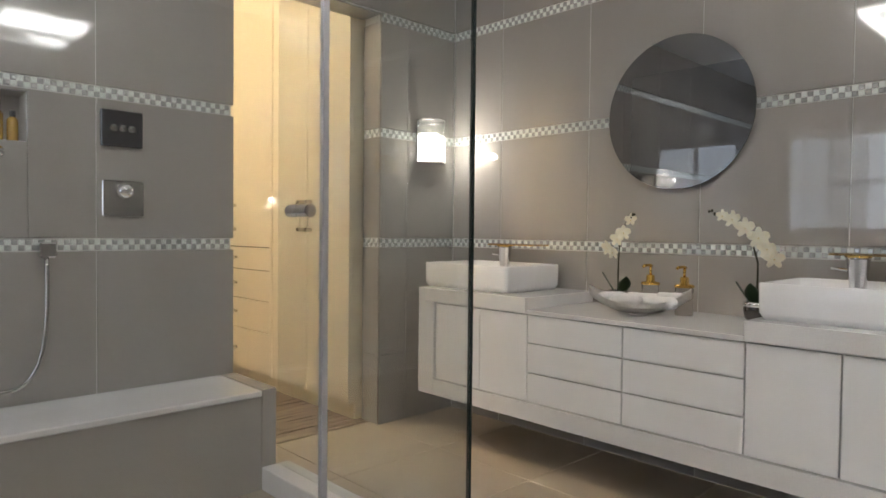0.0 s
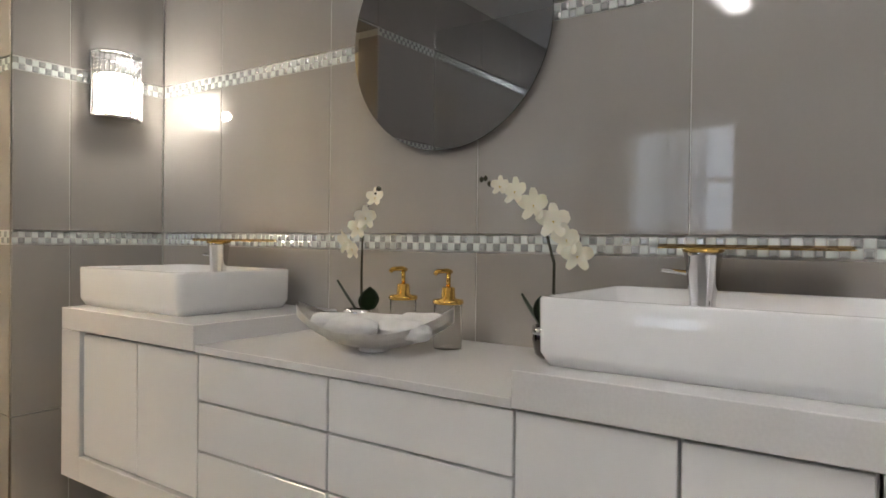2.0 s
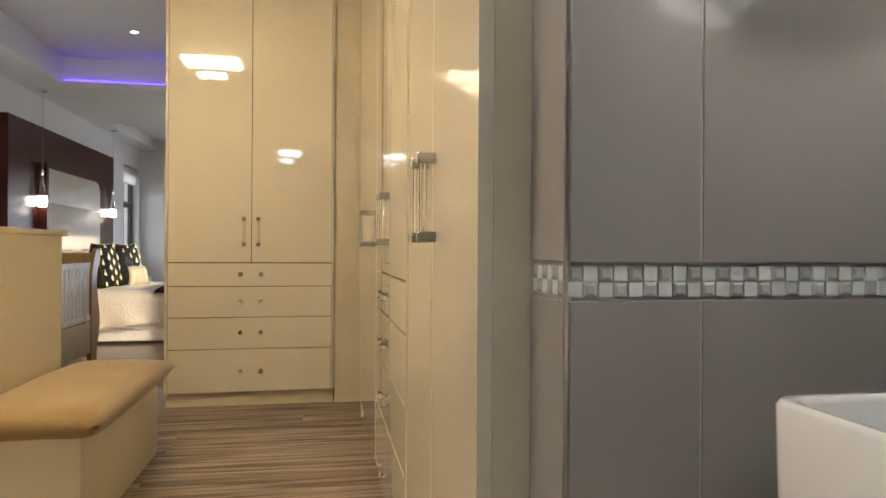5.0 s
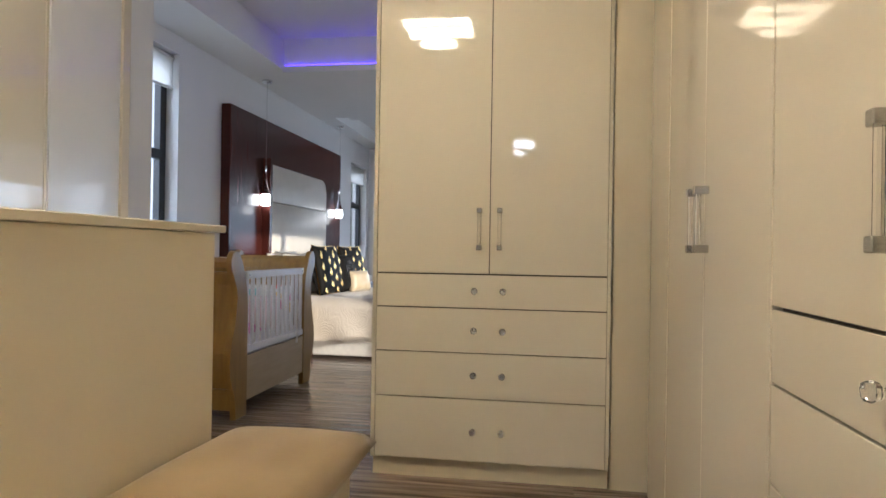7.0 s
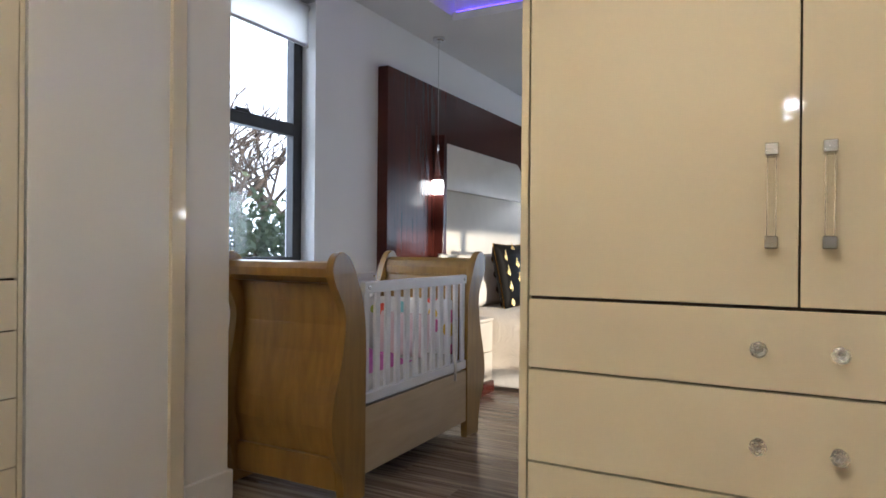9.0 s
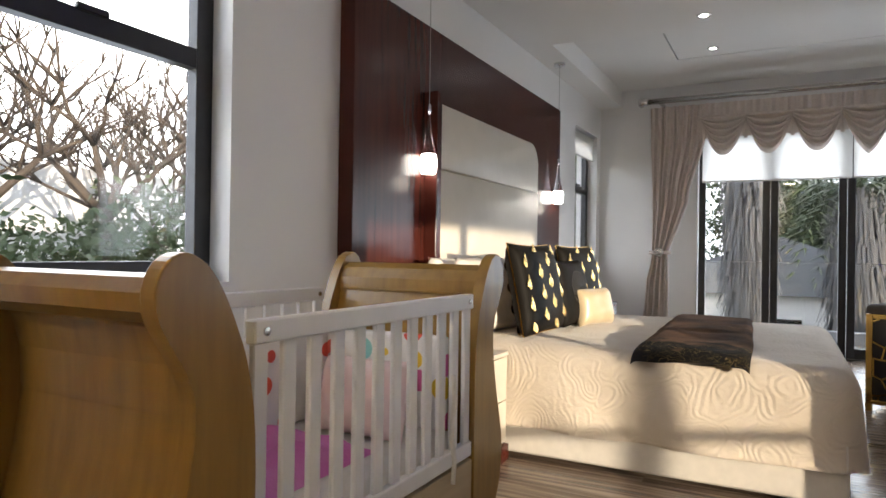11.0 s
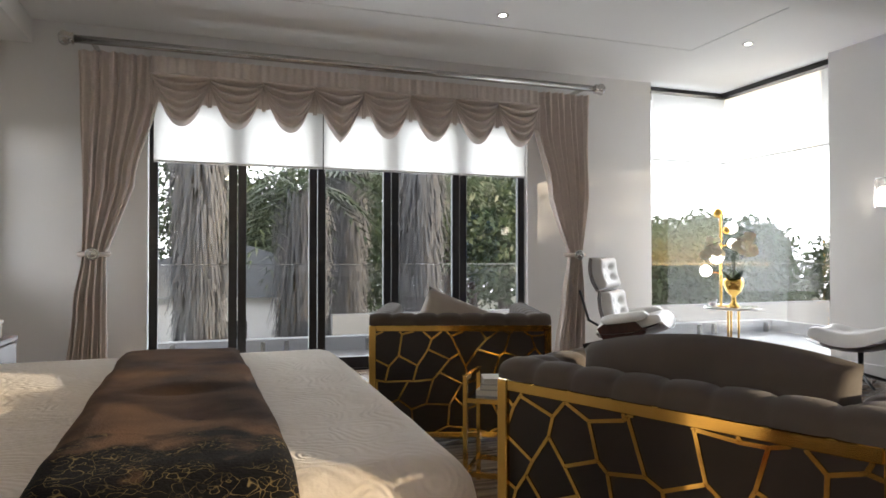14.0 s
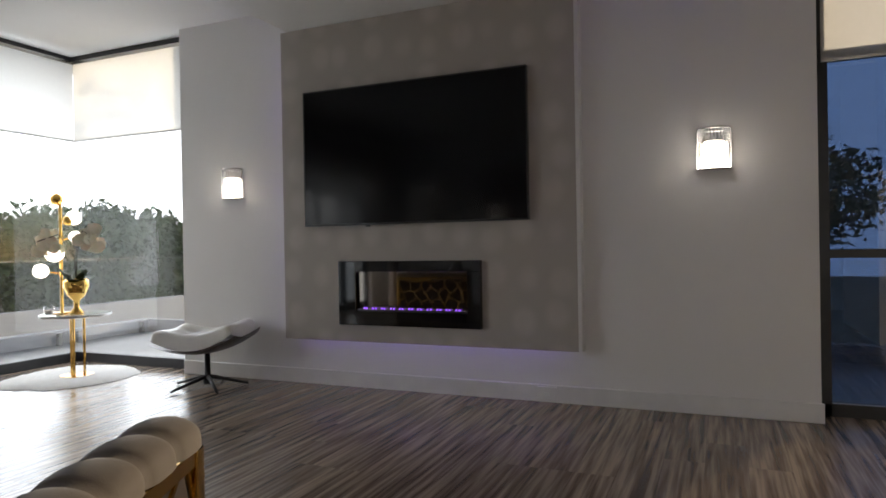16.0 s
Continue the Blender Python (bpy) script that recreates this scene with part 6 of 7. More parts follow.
curtain("curtain", -1)
curtain("curtain", 1)
vl = thing("valance", pose(2.63, 13.90, 2.78), "blush satin valance with eight draped swags", "valance")
part("heading", grid(260, 8, lambda u, v: Vector((-1.78 + 3.56 * u, 0.012 * math.sin(u * 300) * (1 - 0.4 * v), -0.01 - 0.17 * v))), M_CURTAIN, vl, "pleated heading", True)
part("under_skirt", grid(200, 10, lambda u, v: Vector((-1.78 + 3.56 * u, 0.03 + 0.01 * math.sin(u * 180), -0.17 - 0.22 * v))), M_CURTAIN, vl, "", True)
W8 = 3.56 / 8
for k in range(8):
    deep = 0.50 if k == 3 else 0.44

    def swag(u, v, deep=deep):
        a = 2 * u - 1
        sag = 1 - abs(a) ** 2.2
        ripple = 0.085 * abs(math.sin(v * math.pi * 6)) ** 0.8 * (0.15 + sag)
        if k == 3:
            sag = (1 - abs(a)) * 0.45 + sag * 0.55
        return Vector((a * W8 * (0.56 - 0.10 * v), -0.02 - 0.035 * sag - ripple, -0.16 - v * (0.10 + (deep - 0.10) * sag)))
    s = part("swag", grid(26, 48, swag), M_CURTAIN, vl, "", True)
    s.location = (-1.78 + W8 * (k + 0.5), 0, 0)
for k in range(9):
    tail = part("jabot", grid(8, 14, lambda u, v: Vector(((u - 0.5) * 0.05 * (1 - 0.3 * v), -0.03 + 0.012 * math.sin(u * 12), -0.16 - 0.26 * v))), M_CURTAIN, vl, "", True)
    tail.location = (-1.78 + W8 * k, 0.012, 0)

dr = thing("folding_door", pose(2.615, 14.29, 0), "black aluminium five panel glazed folding door", "door")
xs = (0.785, 1.535, 2.263, 2.988, 3.71, 4.445)
part("head_rail", B(0.79 - 2.615, 4.44 - 2.615, -0.04, 0.04, 2.53, 2.598), M_BLACK_METAL, dr)
part("threshold", B(0.79 - 2.615, 4.44 - 2.615, -0.05, 0.05, -0.01, 0.012), M_BLACK_METAL, dr)
for i in range(5):
    a, b = xs[i] - 2.615 + 0.003, xs[i + 1] - 2.615 - 0.003
    st_ = 0.075
    for p in ((a, a + st_, 0.014, 2.528), (b - st_, b, 0.014, 2.528)):
        part("stile", B(p[0], p[1], -0.025, 0.025, p[2], p[3], bevel=0.003), M_BLACK_METAL, dr)
    for z0, z1 in ((0.014, 0.12), (2.44, 2.528)):
        part("rail", B(a + st_, b - st_, -0.025, 0.025, z0, z1), M_BLACK_METAL, dr)
    o = part("pane", B(a + st_, b - st_, -0.004, 0.004, 0.12, 2.44), M_GLASS, dr)
    o.visible_shadow = False
part("door_handle", tube(((-1.78, -0.026, 1.16), (-1.78, -0.06, 1.16), (-1.69, -0.06, 1.16)), 0.009, 8), M_BLACK_METAL, dr)
for x0, x1 in ((0.83, 2.30), (2.31, 4.42)):
    rb = thing("roller_blind", pose((x0 + x1) / 2, 14.188, 1.92), "half lowered translucent white roller blind", "blind", "white roller blinds")
    hw = (x1 - x0) / 2
    part("fabric", B(-hw, hw, 0.0, 0.002, 0.018, 0.62), M_BLIND, rb)
    part("bottom_bar", B(-hw, hw, -0.006, 0.008, 0.0, 0.018, bevel=0.003), M_PAINT_W, rb)
    part("roller", tube(((-hw, 0.02, 0.64), (hw, 0.02, 0.64)), 0.025, 10), M_PAINT_W, rb)

# corner window
cw = thing("window_corner", pose(7.1, 14.32, 0), "frameless corner window with black bottom frame", "window", "", "structure")
for r in ((6.0, 7.18, 14.34, 14.4, 0.0, 0.09), (7.12, 7.18, 12.75, 14.339, 0.0, 0.09), (6.0, 7.18, 14.34, 14.4, 3.0, 3.068), (7.12, 7.18, 12.75, 14.339, 3.0, 3.068)):
    part("window_frame", B(r[0] - 7.1, r[1] - 7.1, r[2] - 14.32, r[3] - 14.32, r[4], r[5]), M_BLACK_METAL, cw)
for r in ((6.0, 7.145, 14.366, 14.374), (7.146, 7.154, 12.75, 14.365)):
    o = part("pane", B(r[0] - 7.1, r[1] - 7.1, r[2] - 14.32, r[3] - 14.32, 0.09, 3.0), M_GLASS, cw)
    o.visible_shadow = False
for nm, r in (("a", (6.0, 7.019, 14.185, 14.189)), ("b", (7.02, 7.024, 12.755, 14.18))):
    rb = thing("roller_blind", pose(r[0], r[2], 2.185), "half lowered translucent white roller blind", "blind", "white roller blinds")
    part("fabric", B(0, r[1] - r[0], 0, r[3] - r[2], 0.016, 0.76), M_BLIND, rb)
    part("bottom_bar", B(-0.004, r[1] - r[0] + 0.004, -0.004, r[3] - r[2] + 0.004, 0.0, 0.0155), M_PAINT_W, rb)
    part("roller", B(-0.012, r[1] - r[0] + 0.012, -0.012, r[3] - r[2] + 0.012, 0.761, 0.79), M_STEEL, rb)


def side_window(name, y0, y1, z0, z1, transom, label):
    c = thing(name, pose(-0.50, (y0 + y1) / 2, z0), label, "window", "", "structure")
    hy, h, f = (y1 - y0) / 2, z1 - z0, 0.085
    for r in ((-hy, -hy + f, 0, h), (hy - f, hy, 0, h), (-hy + f, hy - f, 0, f), (-hy + f, hy - f, h - f, h), (-hy + f, hy - f, transom - z0 - 0.04, transom - z0 + 0.04)):
        part("window_frame", B(-0.03, 0.03, r[0], r[1], r[2], r[3], bevel=0.003), M_BLACK_METAL, c)
    o = part("pane", B(-0.004, 0.004, -hy + f, hy - f, f, h - f), M_GLASS, c)
    o.visible_shadow = False
    part("catch", B(0.03, 0.05, -0.06, 0.06, transom - z0 + 0.03, transom - z0 + 0.055, bevel=0.004), M_BLACK_METAL, c)
    b = thing("roller_blind", pose(-0.43, (y0 + y1) / 2, z1), "rolled up white roller blind above the window", "blind", "white roller blinds")
    part("roller", tube(((0, -hy + 0.02, -0.04), (0, hy - 0.01, -0.04)), 0.03, 12), M_PAINT_W, b, "", True)
    part("fabric", B(0.028, 0.030, -hy + 0.03, hy - 0.03, -0.29, -0.04), M_BLIND, b)
    part("bottom_bar", B(0.022, 0.036, -hy + 0.03, hy - 0.03, -0.308, -0.291), M_PAINT_W, b)


side_window("window_west", 7.05, 8.15, 0.95, 2.72, 1.87, "black framed side window beside the cot")
side_window("window_bedside", 13.13, 14.05, 0.95, 2.5, 1.84, "black framed side window beside the bed")

ed = thing("window_east", pose(7.2, 5.43, 0), "tall black framed glazed opening to the balcony", "window", "", "structure")
for y in (3.34, 4.85, 6.3, 7.75):
    part("window_frame", B(-0.04, 0.04, y - 0.04 - 5.43, y + 0.03 - 5.43, 0.0, 2.84), M_BLACK_METAL, ed)
part("window_frame", B(-0.04, 0.04, 3.3 - 5.43, 7.79 - 5.43, -0.01, 0.08), M_BLACK_METAL, ed)
part("window_frame", B(-0.03, 0.03, 3.38 - 5.43, 7.71 - 5.43, 2.2, 2.26), M_BLACK_METAL, ed)
# the panes' dark blue tint stands in for reflections on the glass
for y0, y1 in ((3.38, 4.809), (4.881, 6.259), (6.331, 7.709)):
    o = part("pane", B(-0.004, 0.004, y0 - 5.43, y1 - 5.43, 0.08, 2.84), M_TINT, ed, "glass tinted dark blue in place of its reflections")
    o.visible_shadow = False
    part("mid_rail", B(-0.02, 0.02, y0 - 5.43, y1 - 5.43, 0.98, 1.03), M_BLACK_METAL, ed)
eb = thing("roller_blind", pose(7.12, 5.55, 2.2), "half lowered translucent white roller blind", "blind", "white roller blinds")
part("fabric", B(0.0, 0.002, -2.2, 2.2, 0.0, 0.62), M_BLIND, eb)
part("bottom_bar", B(-0.005, 0.007, -2.2, 2.2, -0.018, -0.0005), M_PAINT_W, eb)

# ---- balcony and garden ----
bal = thing("glass_balustrade", pose(4.5, 15.72, 0), "clear glass balcony balustrade on small steel posts", "balustrade")
k = 0
for x in range(0, 8):
    x0 = -0.45 + x * 1.22
    o = part("glass_panel", B(x0 - 4.5, x0 + 1.20 - 4.5, -0.006, 0.006, 0.06, 1.0), M_GLASS, bal)
    o.visible_shadow = False
    for s in (0.12, 1.08):
        part("spigot", B(x0 + s - 0.025 - 4.5, x0 + s + 0.025 - 4.5, -0.03, 0.03, -0.03, 0.12), M_STEEL, bal)
    part("top_edge", B(x0 - 4.5, x0 + 1.20 - 4.5, -0.008, 0.008, 1.0005, 1.008), M_STEEL, bal)
for y in range(0, 9):
    y0 = 15.6 - (y + 1) * 1.3
    o = part("glass_panel", B(9.3 - 4.506, 9.3 - 4.494, y0 - 15.72, y0 + 1.28 - 15.72, 0.06, 1.0), M_GLASS, bal)
    o.visible_shadow = False
    part("top_edge", B(9.3 - 4.508, 9.3 - 4.492, y0 - 15.72, y0 + 1.28 - 15.72, 1.0005, 1.008), M_STEEL, bal)
structure("balcony_parapet", boxes(((-0.5, 9.5, 15.82, 16.0, -0.03, 0.13), (9.38, 9.5, 2.0, 15.82, -0.03, 0.13))), mat("grey_white_render", (0.42, 0.43, 0.45), 0.8, 0, None, 4, bump=0.1), "low pale rendered balcony kerb", "kerb")

M_FOLIAGE = mat("garden_foliage", (0.04, 0.068, 0.025), 0.55, 0, (0.08, 0.105, 0.04), 0.7, spread=0.35)
M_FOLIAGE_L = mat("light_foliage", (0.07, 0.10, 0.036), 0.55, 0, (0.105, 0.12, 0.05), 0.9, spread=0.35)
M_BARK = mat("brown_bark", (0.10, 0.075, 0.055), 0.9, 0, (0.06, 0.045, 0.035), 4, (1, 1, 0.3), bump=0.8, bump_scale=20)
M_SHAG = mat("dead_palm_skirt", (0.16, 0.16, 0.168), 0.9, 0, (0.11, 0.11, 0.113), 6, (1, 1, 0.15), bump=0.5, bump_scale=30)


def leaf_cloud(name, lumps, count, size, material, parent, seed):
    """Many small leaves on and in a set of rounded clumps."""
    rng = np.random.default_rng(seed)
    L = np.array(lumps, float)
    vol = L[:, 3] ** 2
    pick = rng.choice(len(L), count, p=vol / vol.sum())
    d = rng.normal(size=(count, 3))
    d /= np.linalg.norm(d, axis=1)[:, None]
    rad = L[pick, 3] * rng.uniform(0.55, 1.08, count) * (1 + 0.18 * np.sin(d[:, 0] * 7 + pick) * np.cos(d[:, 2] * 6))
    c = L[pick, :3] + d * rad[:, None]
    u = rng.normal(size=(count, 3))
    u /= np.linalg.norm(u, axis=1)[:, None]
    v = np.cross(u, rng.normal(size=(count, 3)))
    v /= np.linalg.norm(v, axis=1)[:, None]
    s = size * rng.uniform(0.6, 1.4, count)[:, None]
    pts = np.stack((c - u * s, c + v * s * 0.45, c + u * s, c - v * s * 0.45), axis=1).reshape(-1, 3)
    me = bpy.data.meshes.new(name)
    me.from_pydata(pts.tolist(), [], np.arange(count * 4).reshape(-1, 4).tolist())
    me.materials.append(material)
    ob = new(name, me)
    ob.parent = parent
    return ob


def tree(x, y, height, spread, seed, material, leaves=11000, size=0.105):
    rnd = random.Random(seed)
    c = thing("garden_tree", pose(x, y, -3.2), "leafy green garden tree beyond the balcony", "tree", "garden trees")
    part("trunk", tube(((0, 0, 0), (0.1, 0.05, height * 0.3), (0.0, 0.1, height * 0.6)), 0.22, 9, taper=0.45), M_BARK, c, "", True)
    lumps = []
    for k in range(9):
        a, r = rnd.uniform(0, 6.28), rnd.uniform(0.15, 0.75) * spread
        z = height * rnd.uniform(0.5, 0.88)
        lumps.append((r * math.cos(a), r * math.sin(a), z, spread * rnd.uniform(0.28, 0.5)))
        part("limb", tube(((0, 0.08, height * rnd.uniform(0.3, 0.55)), (0.5 * r * math.cos(a), 0.5 * r * math.sin(a), z * 0.85), (r * math.cos(a), r * math.sin(a), z)), 0.07, 6, taper=0.3), M_BARK, c, "", True)
    lumps.append((0, 0, height * 0.8, spread * 0.5))
    leaf_cloud("crown", lumps, leaves, size, material, c, seed)


def palm(x, y, trunk, seed, skirt_from=0.25):
    rnd = random.Random(seed)
    c = thing("palm_tree", pose(x, y, -3.2), "tall palm with a shaggy skirt of dead fronds", "palm", "garden palms")
    part("trunk", tube(((0, 0, 0), (0.05, 0, trunk * 0.5), (0.0, 0.05, trunk)), 0.26, 10, taper=0.8), M_BARK, c, "", True)
    bm = bmesh.new()
    for k in range(3200):
        a, z = rnd.uniform(0, 6.28), trunk * rnd.uniform(skirt_from, 1.0)
        r0, l, w = rnd.uniform(0.25, 0.56) * (0.72 + 0.4 * z / trunk), rnd.uniform(0.3, 0.8), rnd.uniform(0.008, 0.022)
        r1 = r0 + rnd.uniform(-0.06, 0.2)
        ca, sa = math.cos(a), math.sin(a)
        p = [(r0 * ca - sa * w, r0 * sa + ca * w, z), (r0 * ca + sa * w, r0 * sa - ca * w, z), (r1 * ca + sa * w * 0.4, r1 * sa - ca * w * 0.4, z - l), (r1 * ca - sa * w * 0.7, r1 * sa + ca * w * 0.7, z - l * 0.96)]
        bm.faces.new([bm.verts.new(q) for q in p])
    tagged(part("dead_frond_skirt", bm, M_SHAG, c, "grey brown hanging dead fronds", False, False), kind="stuff")
    for k in range(26):
        a, up = rnd.uniform(0, 6.28), rnd.uniform(-0.5, 1.0)
        bm = bmesh.new()
        n, l = 12, rnd.uniform(1.3, 1.9)
        for i in range(n):
            s = i / (n - 1)
            px, pz = l * s * 0.9, l * (up * s - 0.75 * s * s)
            for sd in (-1, 1):
                w = 0.42 * math.sin(math.pi * (0.15 + 0.8 * s))
                bm.faces.new([bm.verts.new(q) for q in ((px, 0, pz), (px + 0.07, 0, pz), (px + 0.25, sd * w, pz - 0.18))])
        o = part("frond", bm, M_FOLIAGE, c, "", False, False)
        o.matrix_local = pose(0, 0, trunk, 0, 0, math.degrees(a))


# the tree at (20.5, 7.4) is added to block low sun from the corner window
for i, (x, y, h, s) in enumerate(((-6, 33, 8.0, 4.0), (0.5, 36, 8.6, 4.2), (6.5, 34, 8.4, 4.0), (12, 32, 8.0, 4.2), (18, 31, 5.4, 3.0), (21, 28, 5.3, 3.0), (25, 25, 6.3, 3.2), (27, 21, 6.9, 3.3), (29, 16, 5.8, 3.2), (15, 38, 8.4, 4.4), (30, 30, 5.6, 3.2), (22.5, 32, 5.8, 3.2), (20.5, 7.4, 7.6, 3.0), (5.2, 37, 8.4, 3.6), (-3.6, 30, 8.0, 3.6), (9.6, 29, 7.6, 3.4), (8, 27, 7.0, 3.0))):
    tree(x, y, h, s, 20 + i, M_FOLIAGE if i % 3 else M_FOLIAGE_L, *((17000, 0.15) if i in (4, 5, 6, 7, 10, 11) else (11000, 0.115)))
palm(1.0, 21.5, 7.4, 1, 0.4)
palm(3.0, 22.0, 5.7, 2, 0.2)
palm(5.6, 22.0, 7.2, 3, 0.38)
palm(4.4, 24.5, 6.6, 4, 0.4)
house = thing("neighbour_house", pose(1.6, 33.5, -3.2), "pale neighbouring house with grey pitched roof", "house")
part("wall", B(-5, 5, -3, 3, 0, 3.0), M_PLASTER, house)
part("roof", prism(((-5.6, 3.0), (5.6, 3.0), (0.0, 4.9)), "y", -3.6, 3.6), mat("grey_roof_tiles", (0.20, 0.21, 0.23), 0.7, 0, (0.15, 0.16, 0.18), 3, bump=0.5, bump_scale=8), house)
for wx in (-3.2, 0.0, 3.0):
    w_ = part("window", B(wx - 0.6, wx + 0.6, -3.04, -3.001, 1.0, 2.2), M_SCREEN, house)
    part("sill", B(wx - 0.7, wx + 0.7, -3.12, -3.002, 0.93, 0.998), M_PAINT_W, w_)
structure("garden_wall_north", B(3.4, 16, 20.4, 20.6, -3.2, 0.0), mat("grey_garden_render", (0.30, 0.31, 0.33), 0.85, 0, (0.24, 0.25, 0.27), 2, bump=0.1), "grey rendered garden boundary wall", "wall")
# west side: hedge, garden wall and a bare tree
hedge = thing("hedge", pose(-9.5, 14, -3.2), "dense clipped dark green garden hedge", "hedge")
leaf_cloud("leaves", [(rx * 1.1, ry * 1.4, 3.5 + 0.35 * math.sin(ry * 2.1) + (0.5 if ry > 0 else 0.0), 1.35) for rx in (-1, 0, 1) for ry in range(-5, 9)], 22000, 0.10, M_FOLIAGE, hedge, 77)
structure("garden_wall", B(-16.2, -16, 6, 21, -3.2, 3.3), M_PLASTER, "white garden boundary wall", "wall")
bare = thing("bare_tree", pose(-13, 17, -3.2), "leafless branching tree behind the hedge", "tree")
rnd = random.Random(12)
part("trunk", tube(((0, 0, 0), (0.1, 0, 2.0), (0, 0.2, 4.0)), 0.22, 8, taper=0.7), M_BARK, bare, "", True)


def branch(p, d, l, r, depth):
    q = p + d * l
    part("branch", tube((p, p + d * l * 0.5 + Vector((rnd.uniform(-.1, .1), rnd.uniform(-.1, .1), 0)) * l, q), r, 5, taper=0.6), M_BARK, bare, "", True)
    if depth:
        for _ in range(3):
            nd = (d + Vector((rnd.uniform(-.8, .8), rnd.uniform(-.8, .8), rnd.uniform(-.15, .6)))).normalized()
            branch(q, nd, l * rnd.uniform(0.6, 0.85), r * 0.58, depth - 1)


for k in range(4):
    branch(Vector((0, 0.2, 3.6 + 0.1 * k)), Vector((math.cos(k * 1.6), math.sin(k * 1.6), 1.1)).normalized(), 1.7, 0.10, 3)
copy_thing(bare, pose(-18.5, 21.5, -2.2))
copy_thing(bare, pose(-14.5, 19.5, -2.6, 0, 0, 200))
copy_thing(bare, pose(-14.8, 13.8, -2.4, 0, 0, 310))
copy_thing(bare, pose(-18, 16, -1.8, 0, 0, 70))
copy_thing(bare, pose(-19, 27, -2.6, 0, 0, 150))
for k, (x, y, z, r) in enumerate(((-11.5, 15.2, -2.0, 40), (-12, 19, -1.6, 120), (-13, 22, -2.0, 260), (-16, 24, -1.2, 20), (-20, 24, -1.0, 190), (-12.5, 13.2, -2.2, 230), (-17, 19, -1.4, 330))):
    copy_thing(bare, pose(x, y, z, 0, 0, r))
conifer = thing("conifer", pose(-15, 17.6, -3.2), "dark pointed conifer behind the hedge", "tree")
part("trunk", tube(((0, 0, 0), (0, 0, 6.0)), 0.14, 8, taper=0.3), M_BARK, conifer)
leaf_cloud("crown", [(0.15 * math.cos(k * 2.4), 0.15 * math.sin(k * 2.4), 1.2 + 0.32 * k, 1.15 * (1 - k / 17)) for k in range(16)], 6000, 0.09, M_FOLIAGE, conifer, 55)

# glowing sheet added as the white sky, open where the sun stands
bm = bmesh.new()
ring = []
for k in range(61):
    a = radians(140 + k * (318 / 60))
    ring.append((bm.verts.new((90 * math.sin(a), 90 * math.cos(a), -4)), bm.verts.new((90 * math.sin(a), 90 * math.cos(a), 75))))
for (a0, a1), (b0, b1) in zip(ring, ring[1:]):
    bm.faces.new((a0, b0, b1, a1))
structure("backdrop", bm, glow("white_sky_glow", (0.95, 0.97, 1.0), 1.35), "bright white evening sky", "sky")

# ---- tiles, mosaic and boards ----
def shared(name, bm, material):
    bmesh.ops.recalc_face_normals(bm, faces=bm.faces)
    me = bpy.data.meshes.new(name)
    bm.to_mesh(me)
    bm.free()
    me.materials.append(material)
    return me


def piece(name, me, parent, m):
    ob = new(name, me)
    ob.parent = parent
    ob.matrix_local = m
    return ob


cache = {}


def tile(parent, w, h, m, thick=0.0115):
    """A wall tile: local x wide, z high, face towards -y at y -thick."""
    key = (round(w, 3), round(h, 3), thick)
    if key not in cache:
        cache[key] = shared("wall_tile", B(-w / 2, w / 2, -thick, 0.0, -h / 2, h / 2, bevel=0.0012), M_TILE)
    return piece("wall_tile", cache[key], parent, m)


ROWS_Z = ((0.0, 0.398), (0.401, 1.022), (1.076, 1.654), (1.706, 2.306), (2.362, 2.798))
BANDS = (1.049, 1.680, 2.334)
for z0, z1 in ROWS_Z:
    zc, h = (z0 + z1) / 2, z1 - z0
    edges = [2.353] + [0.155 + 0.6 * k for k in (3, 2, 1, 0, -1, -2, -3, -4)] + [-2.598]
    for a, b in zip(edges, edges[1:]):
        tile(wall_bath_east, a - b - 0.003, h, pose(3.8515, (a + b) / 2, zc, 0, 0, -90))
    for a, b in ((3.253, 3.453), (3.453, 3.838)):
        tile(wall_bath_north, b - a - 0.003, h, pose((a + b) / 2, 2.3665, zc))
    for k in range(6):
        b, a = 2.368 - 0.6 * k, max(-1.198, 2.368 - 0.6 * (k + 1))
        if k == 1 and abs(z0 - 1.076) < 0.01:
            for p, q, r, s in ((a, 1.22, z0, z1), (1.525, b, z0, z1), (1.22, 1.525, z0, 1.45), (1.22, 1.525, 1.64, z1)):
                tile(wall_bath_north, q - p - 0.002, s - r - 0.002, pose((p + q) / 2, 2.3665, (r + s) / 2))
            continue
        tile(wall_bath_north, b - a - 0.003, h, pose((a + b) / 2, 2.3665, zc))
    if z1 < 2.35:
        tile(wall_bath_north, 0.158, h, pose(3.2625, 2.437, zc, 0, 0, -90))
        tile(wall_bath_north, 0.158, h, pose(2.3575, 2.437, zc, 0, 0, 90))
for k in range(2):
    tile(wall_bath_north, 0.443, 0.434, pose(2.59 + 0.446 * k, 2.3665, 2.58))
part("corner_trim", B(3.2465, 3.2515, 2.3535, 2.3585, 0.0, 2.35), M_STEEL, wall_bath_north, "slim metal tile corner trim")
part("soffit_lining", B(2.372, 3.248, 2.357, 2.518, 2.346, 2.351), M_TILE, wall_bath_north)

for z0, z1 in ROWS_Z:
    part("grout", B(3.8424, 3.8512, -2.598, 2.354, z0, z1), M_GROUT, wall_bath_east)
    for x0, x1 in ((-1.198, 1.2), (1.55, 2.366), (3.255, 3.838)):
        part("grout", B(x0, x1, 2.3574, 2.3662, z0, z1), M_GROUT, wall_bath_north)

C = 0.0225


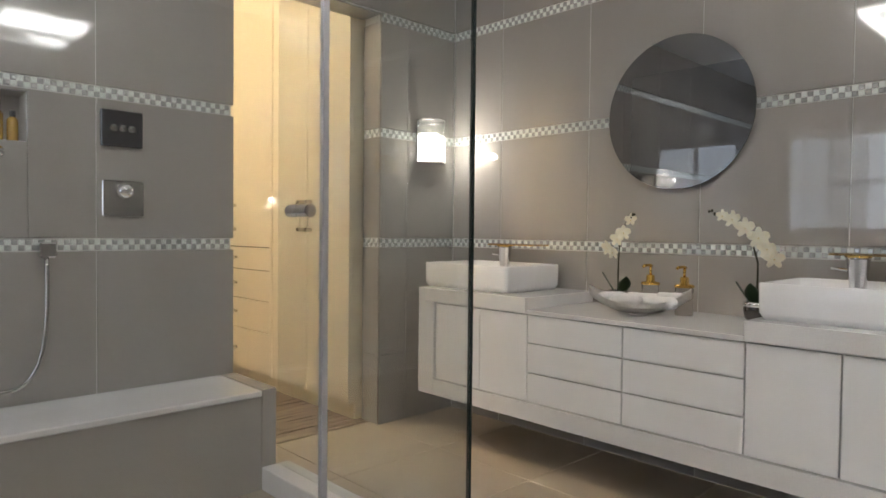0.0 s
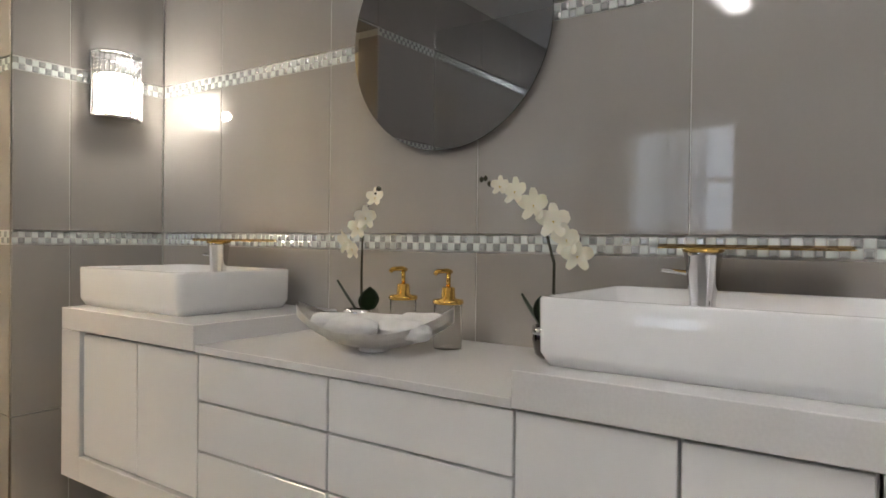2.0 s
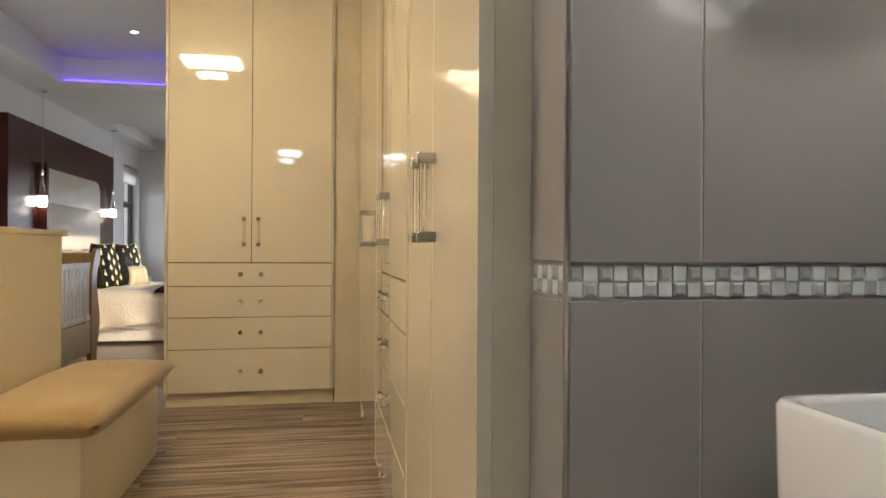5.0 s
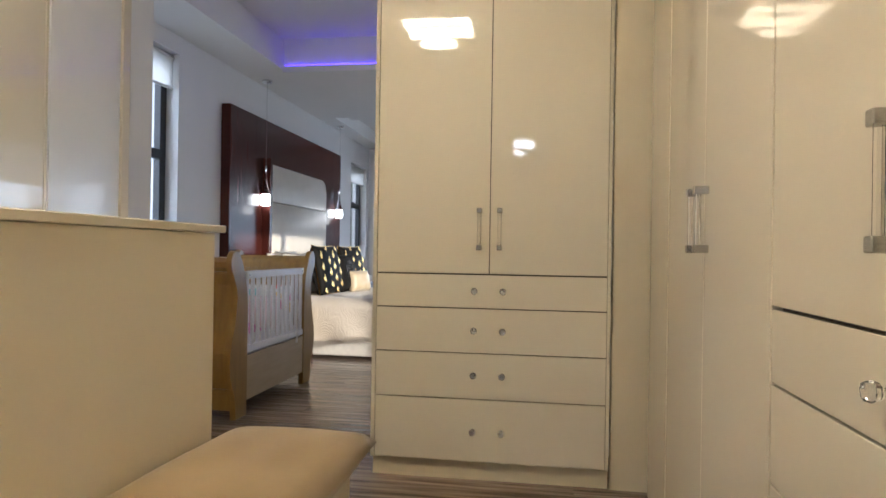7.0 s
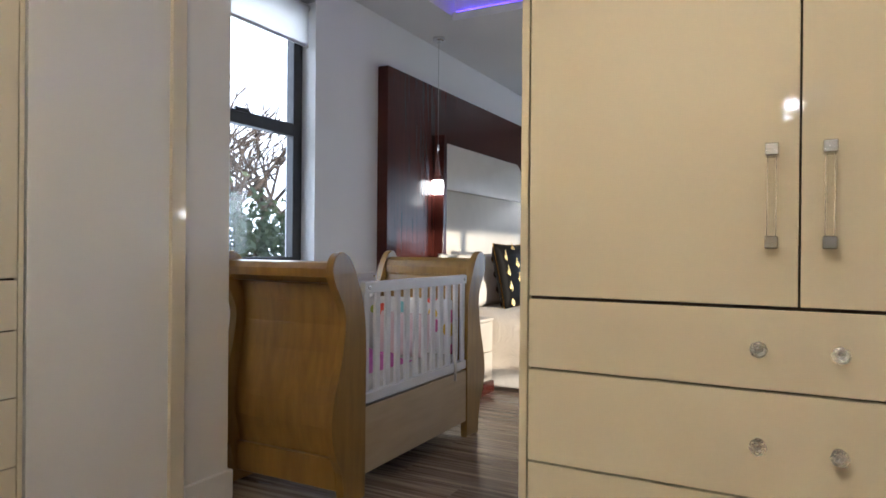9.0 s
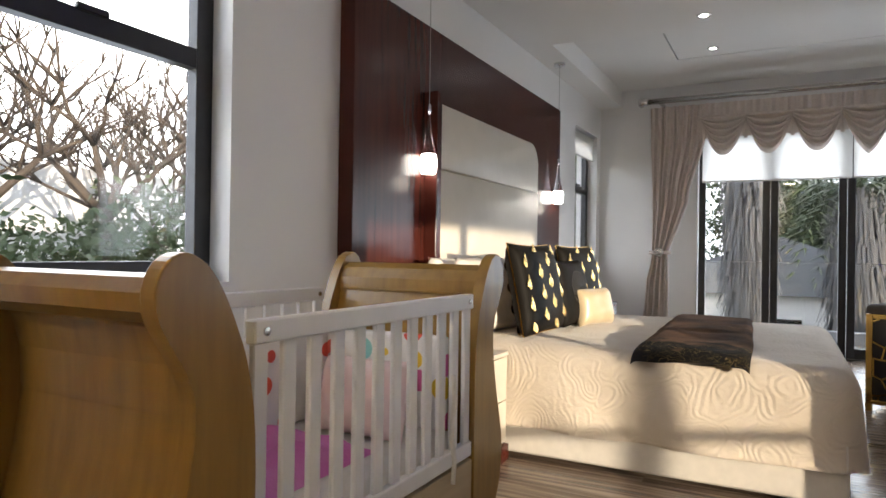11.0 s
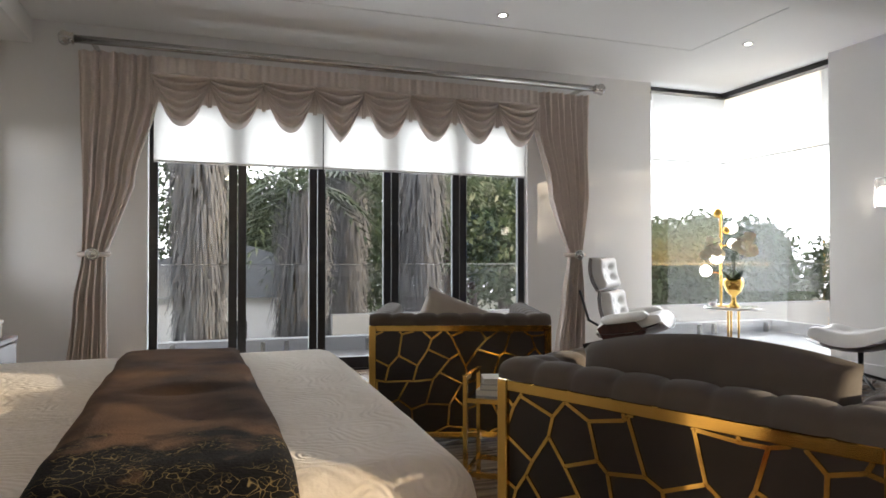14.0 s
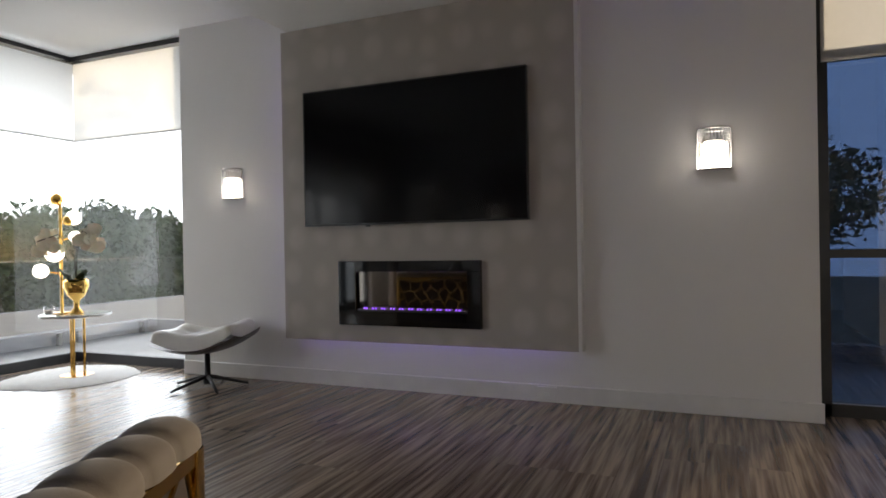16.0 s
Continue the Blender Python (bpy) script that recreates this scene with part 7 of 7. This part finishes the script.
def gem():
    bm = bmesh.new()
    s, t, h = 0.0102, 0.0055, 0.006
    lo = [bm.verts.new((x * s, 0.0, z * s)) for x, z in ((-1, -1), (1, -1), (1, 1), (-1, 1))]
    mid = [bm.verts.new((x * s, -0.003, z * s)) for x, z in ((-1, -1), (1, -1), (1, 1), (-1, 1))]
    top = [bm.verts.new((x * t, -h, z * t)) for x, z in ((-1, -1), (1, -1), (1, 1), (-1, 1))]
    for a, b in ((lo, mid), (mid, top)):
        for i in range(4):
            bm.faces.new((a[i], a[(i + 1) % 4], b[(i + 1) % 4], b[i]))
    bm.faces.new(top)
    return bm


me_gem = shared("mosaic_chip", gem(), M_CHIP_M)
me_flat = shared("mosaic_chip", B(-0.0102, 0.0102, -0.004, 0.0, -0.0102, 0.0102), M_CHIP_W)
gem_faces = [[tuple(v.co) for v in p_v] for p_v in [[me_gem.vertices[i] for i in p.vertices] for p in me_gem.polygons]]
flat_faces = [[tuple(v.co) for v in p_v] for p_v in [[me_flat.vertices[i] for i in p.vertices] for p in me_flat.polygons]]


def band_rest(name, parent, length, m):
    """A whole run of two rows of chips as one piece: local x along from 0, face to -y."""
    vs, fs, mi = [], [], []
    for i in range(int(length / C)):
        for r in (0, 1):
            src = gem_faces if (i + r) % 2 else flat_faces
            for f in src:
                fs.append(list(range(len(vs), len(vs) + len(f))))
                vs += [(x + (i + 0.5) * C, y, z + (r - 0.5) * C) for x, y, z in f]
                mi.append((i + r) % 2)
    me = bpy.data.meshes.new(name)
    me.from_pydata(vs, [], fs)
    me.materials.append(M_CHIP_W)
    me.materials.append(M_CHIP_M)
    me.polygons.foreach_set("material_index", mi)
    ob = new(name, me)
    ob.parent = parent
    ob.matrix_local = m
    return tagged(ob, "checkered mirror and white glass mosaic", kind="stuff")


band_rest("mosaic_border", wall_bath_east, 2.2, pose(3.849, -0.40, BANDS[0], 0, 0, -90))
for i in range(int(2.75 / C)):
    for r in (0, 1):
        piece("mosaic_chip", me_gem if (i + r) % 2 else me_flat, wall_bath_east, pose(3.849, 2.345 - (i + 0.5) * C, BANDS[0] + (r - 0.5) * C, 0, 0, -90))
for z in BANDS[1:]:
    band_rest("mosaic_border", wall_bath_east, 4.9, pose(3.849, 2.345, z, 0, 0, -90))
for z in BANDS:
    band_rest("mosaic_border", wall_bath_north, 0.585, pose(3.253, 2.364, z))
    band_rest("mosaic_border", wall_bath_north, 3.55, pose(-1.185, 2.364, z))
    if z < 2.3:
        band_rest("mosaic_border", wall_bath_north, 0.16, pose(3.2595, 2.517, z, 0, 0, -90))

# bathroom floor tiles
me_ft = shared("floor_tile", B(-0.2985, 0.2985, -0.2985, 0.2985, -0.0115, 0.0, bevel=0.001), M_FLOOR_TILE)
for i in range(8):
    for j in range(8):
        x, y = 3.54 - 0.6 * i, 2.14 - 0.6 * j
        if x > -1.0 and y > -2.4:
            piece("floor_tile", me_ft, floor_bath, pose(x, y, 0.0))

# laminate boards, running east to west
rnd = random.Random(31)
boards = {}


def board(l, m):
    l = round(l, 2)
    if l not in boards:
        boards[l] = shared("floor_board", B(-l / 2, l / 2, -0.0958, 0.0958, -0.0115, 0.0), M_WOOD)
    piece("floor_board", boards[l], floor_wood, m)


rows = int((14.45 - 2.45) / 0.1925)
for j in range(rows):
    y = 2.45 + 0.0963 + j * 0.1925
    x_lo, x_hi = (-0.4, 3.3) if y < 6.0 else (-0.36, 7.28)
    x = x_lo
    first = True
    while x < x_hi - 0.02:
        l = (0.4 + 0.35 * rnd.randrange(5)) if first else 1.75
        l = min(l, x_hi - x)
        if x_hi - x - l < 0.25:
            l = x_hi - x
        board(l - 0.001, pose(x + l / 2, y, 0.0))
        x += l
        first = False
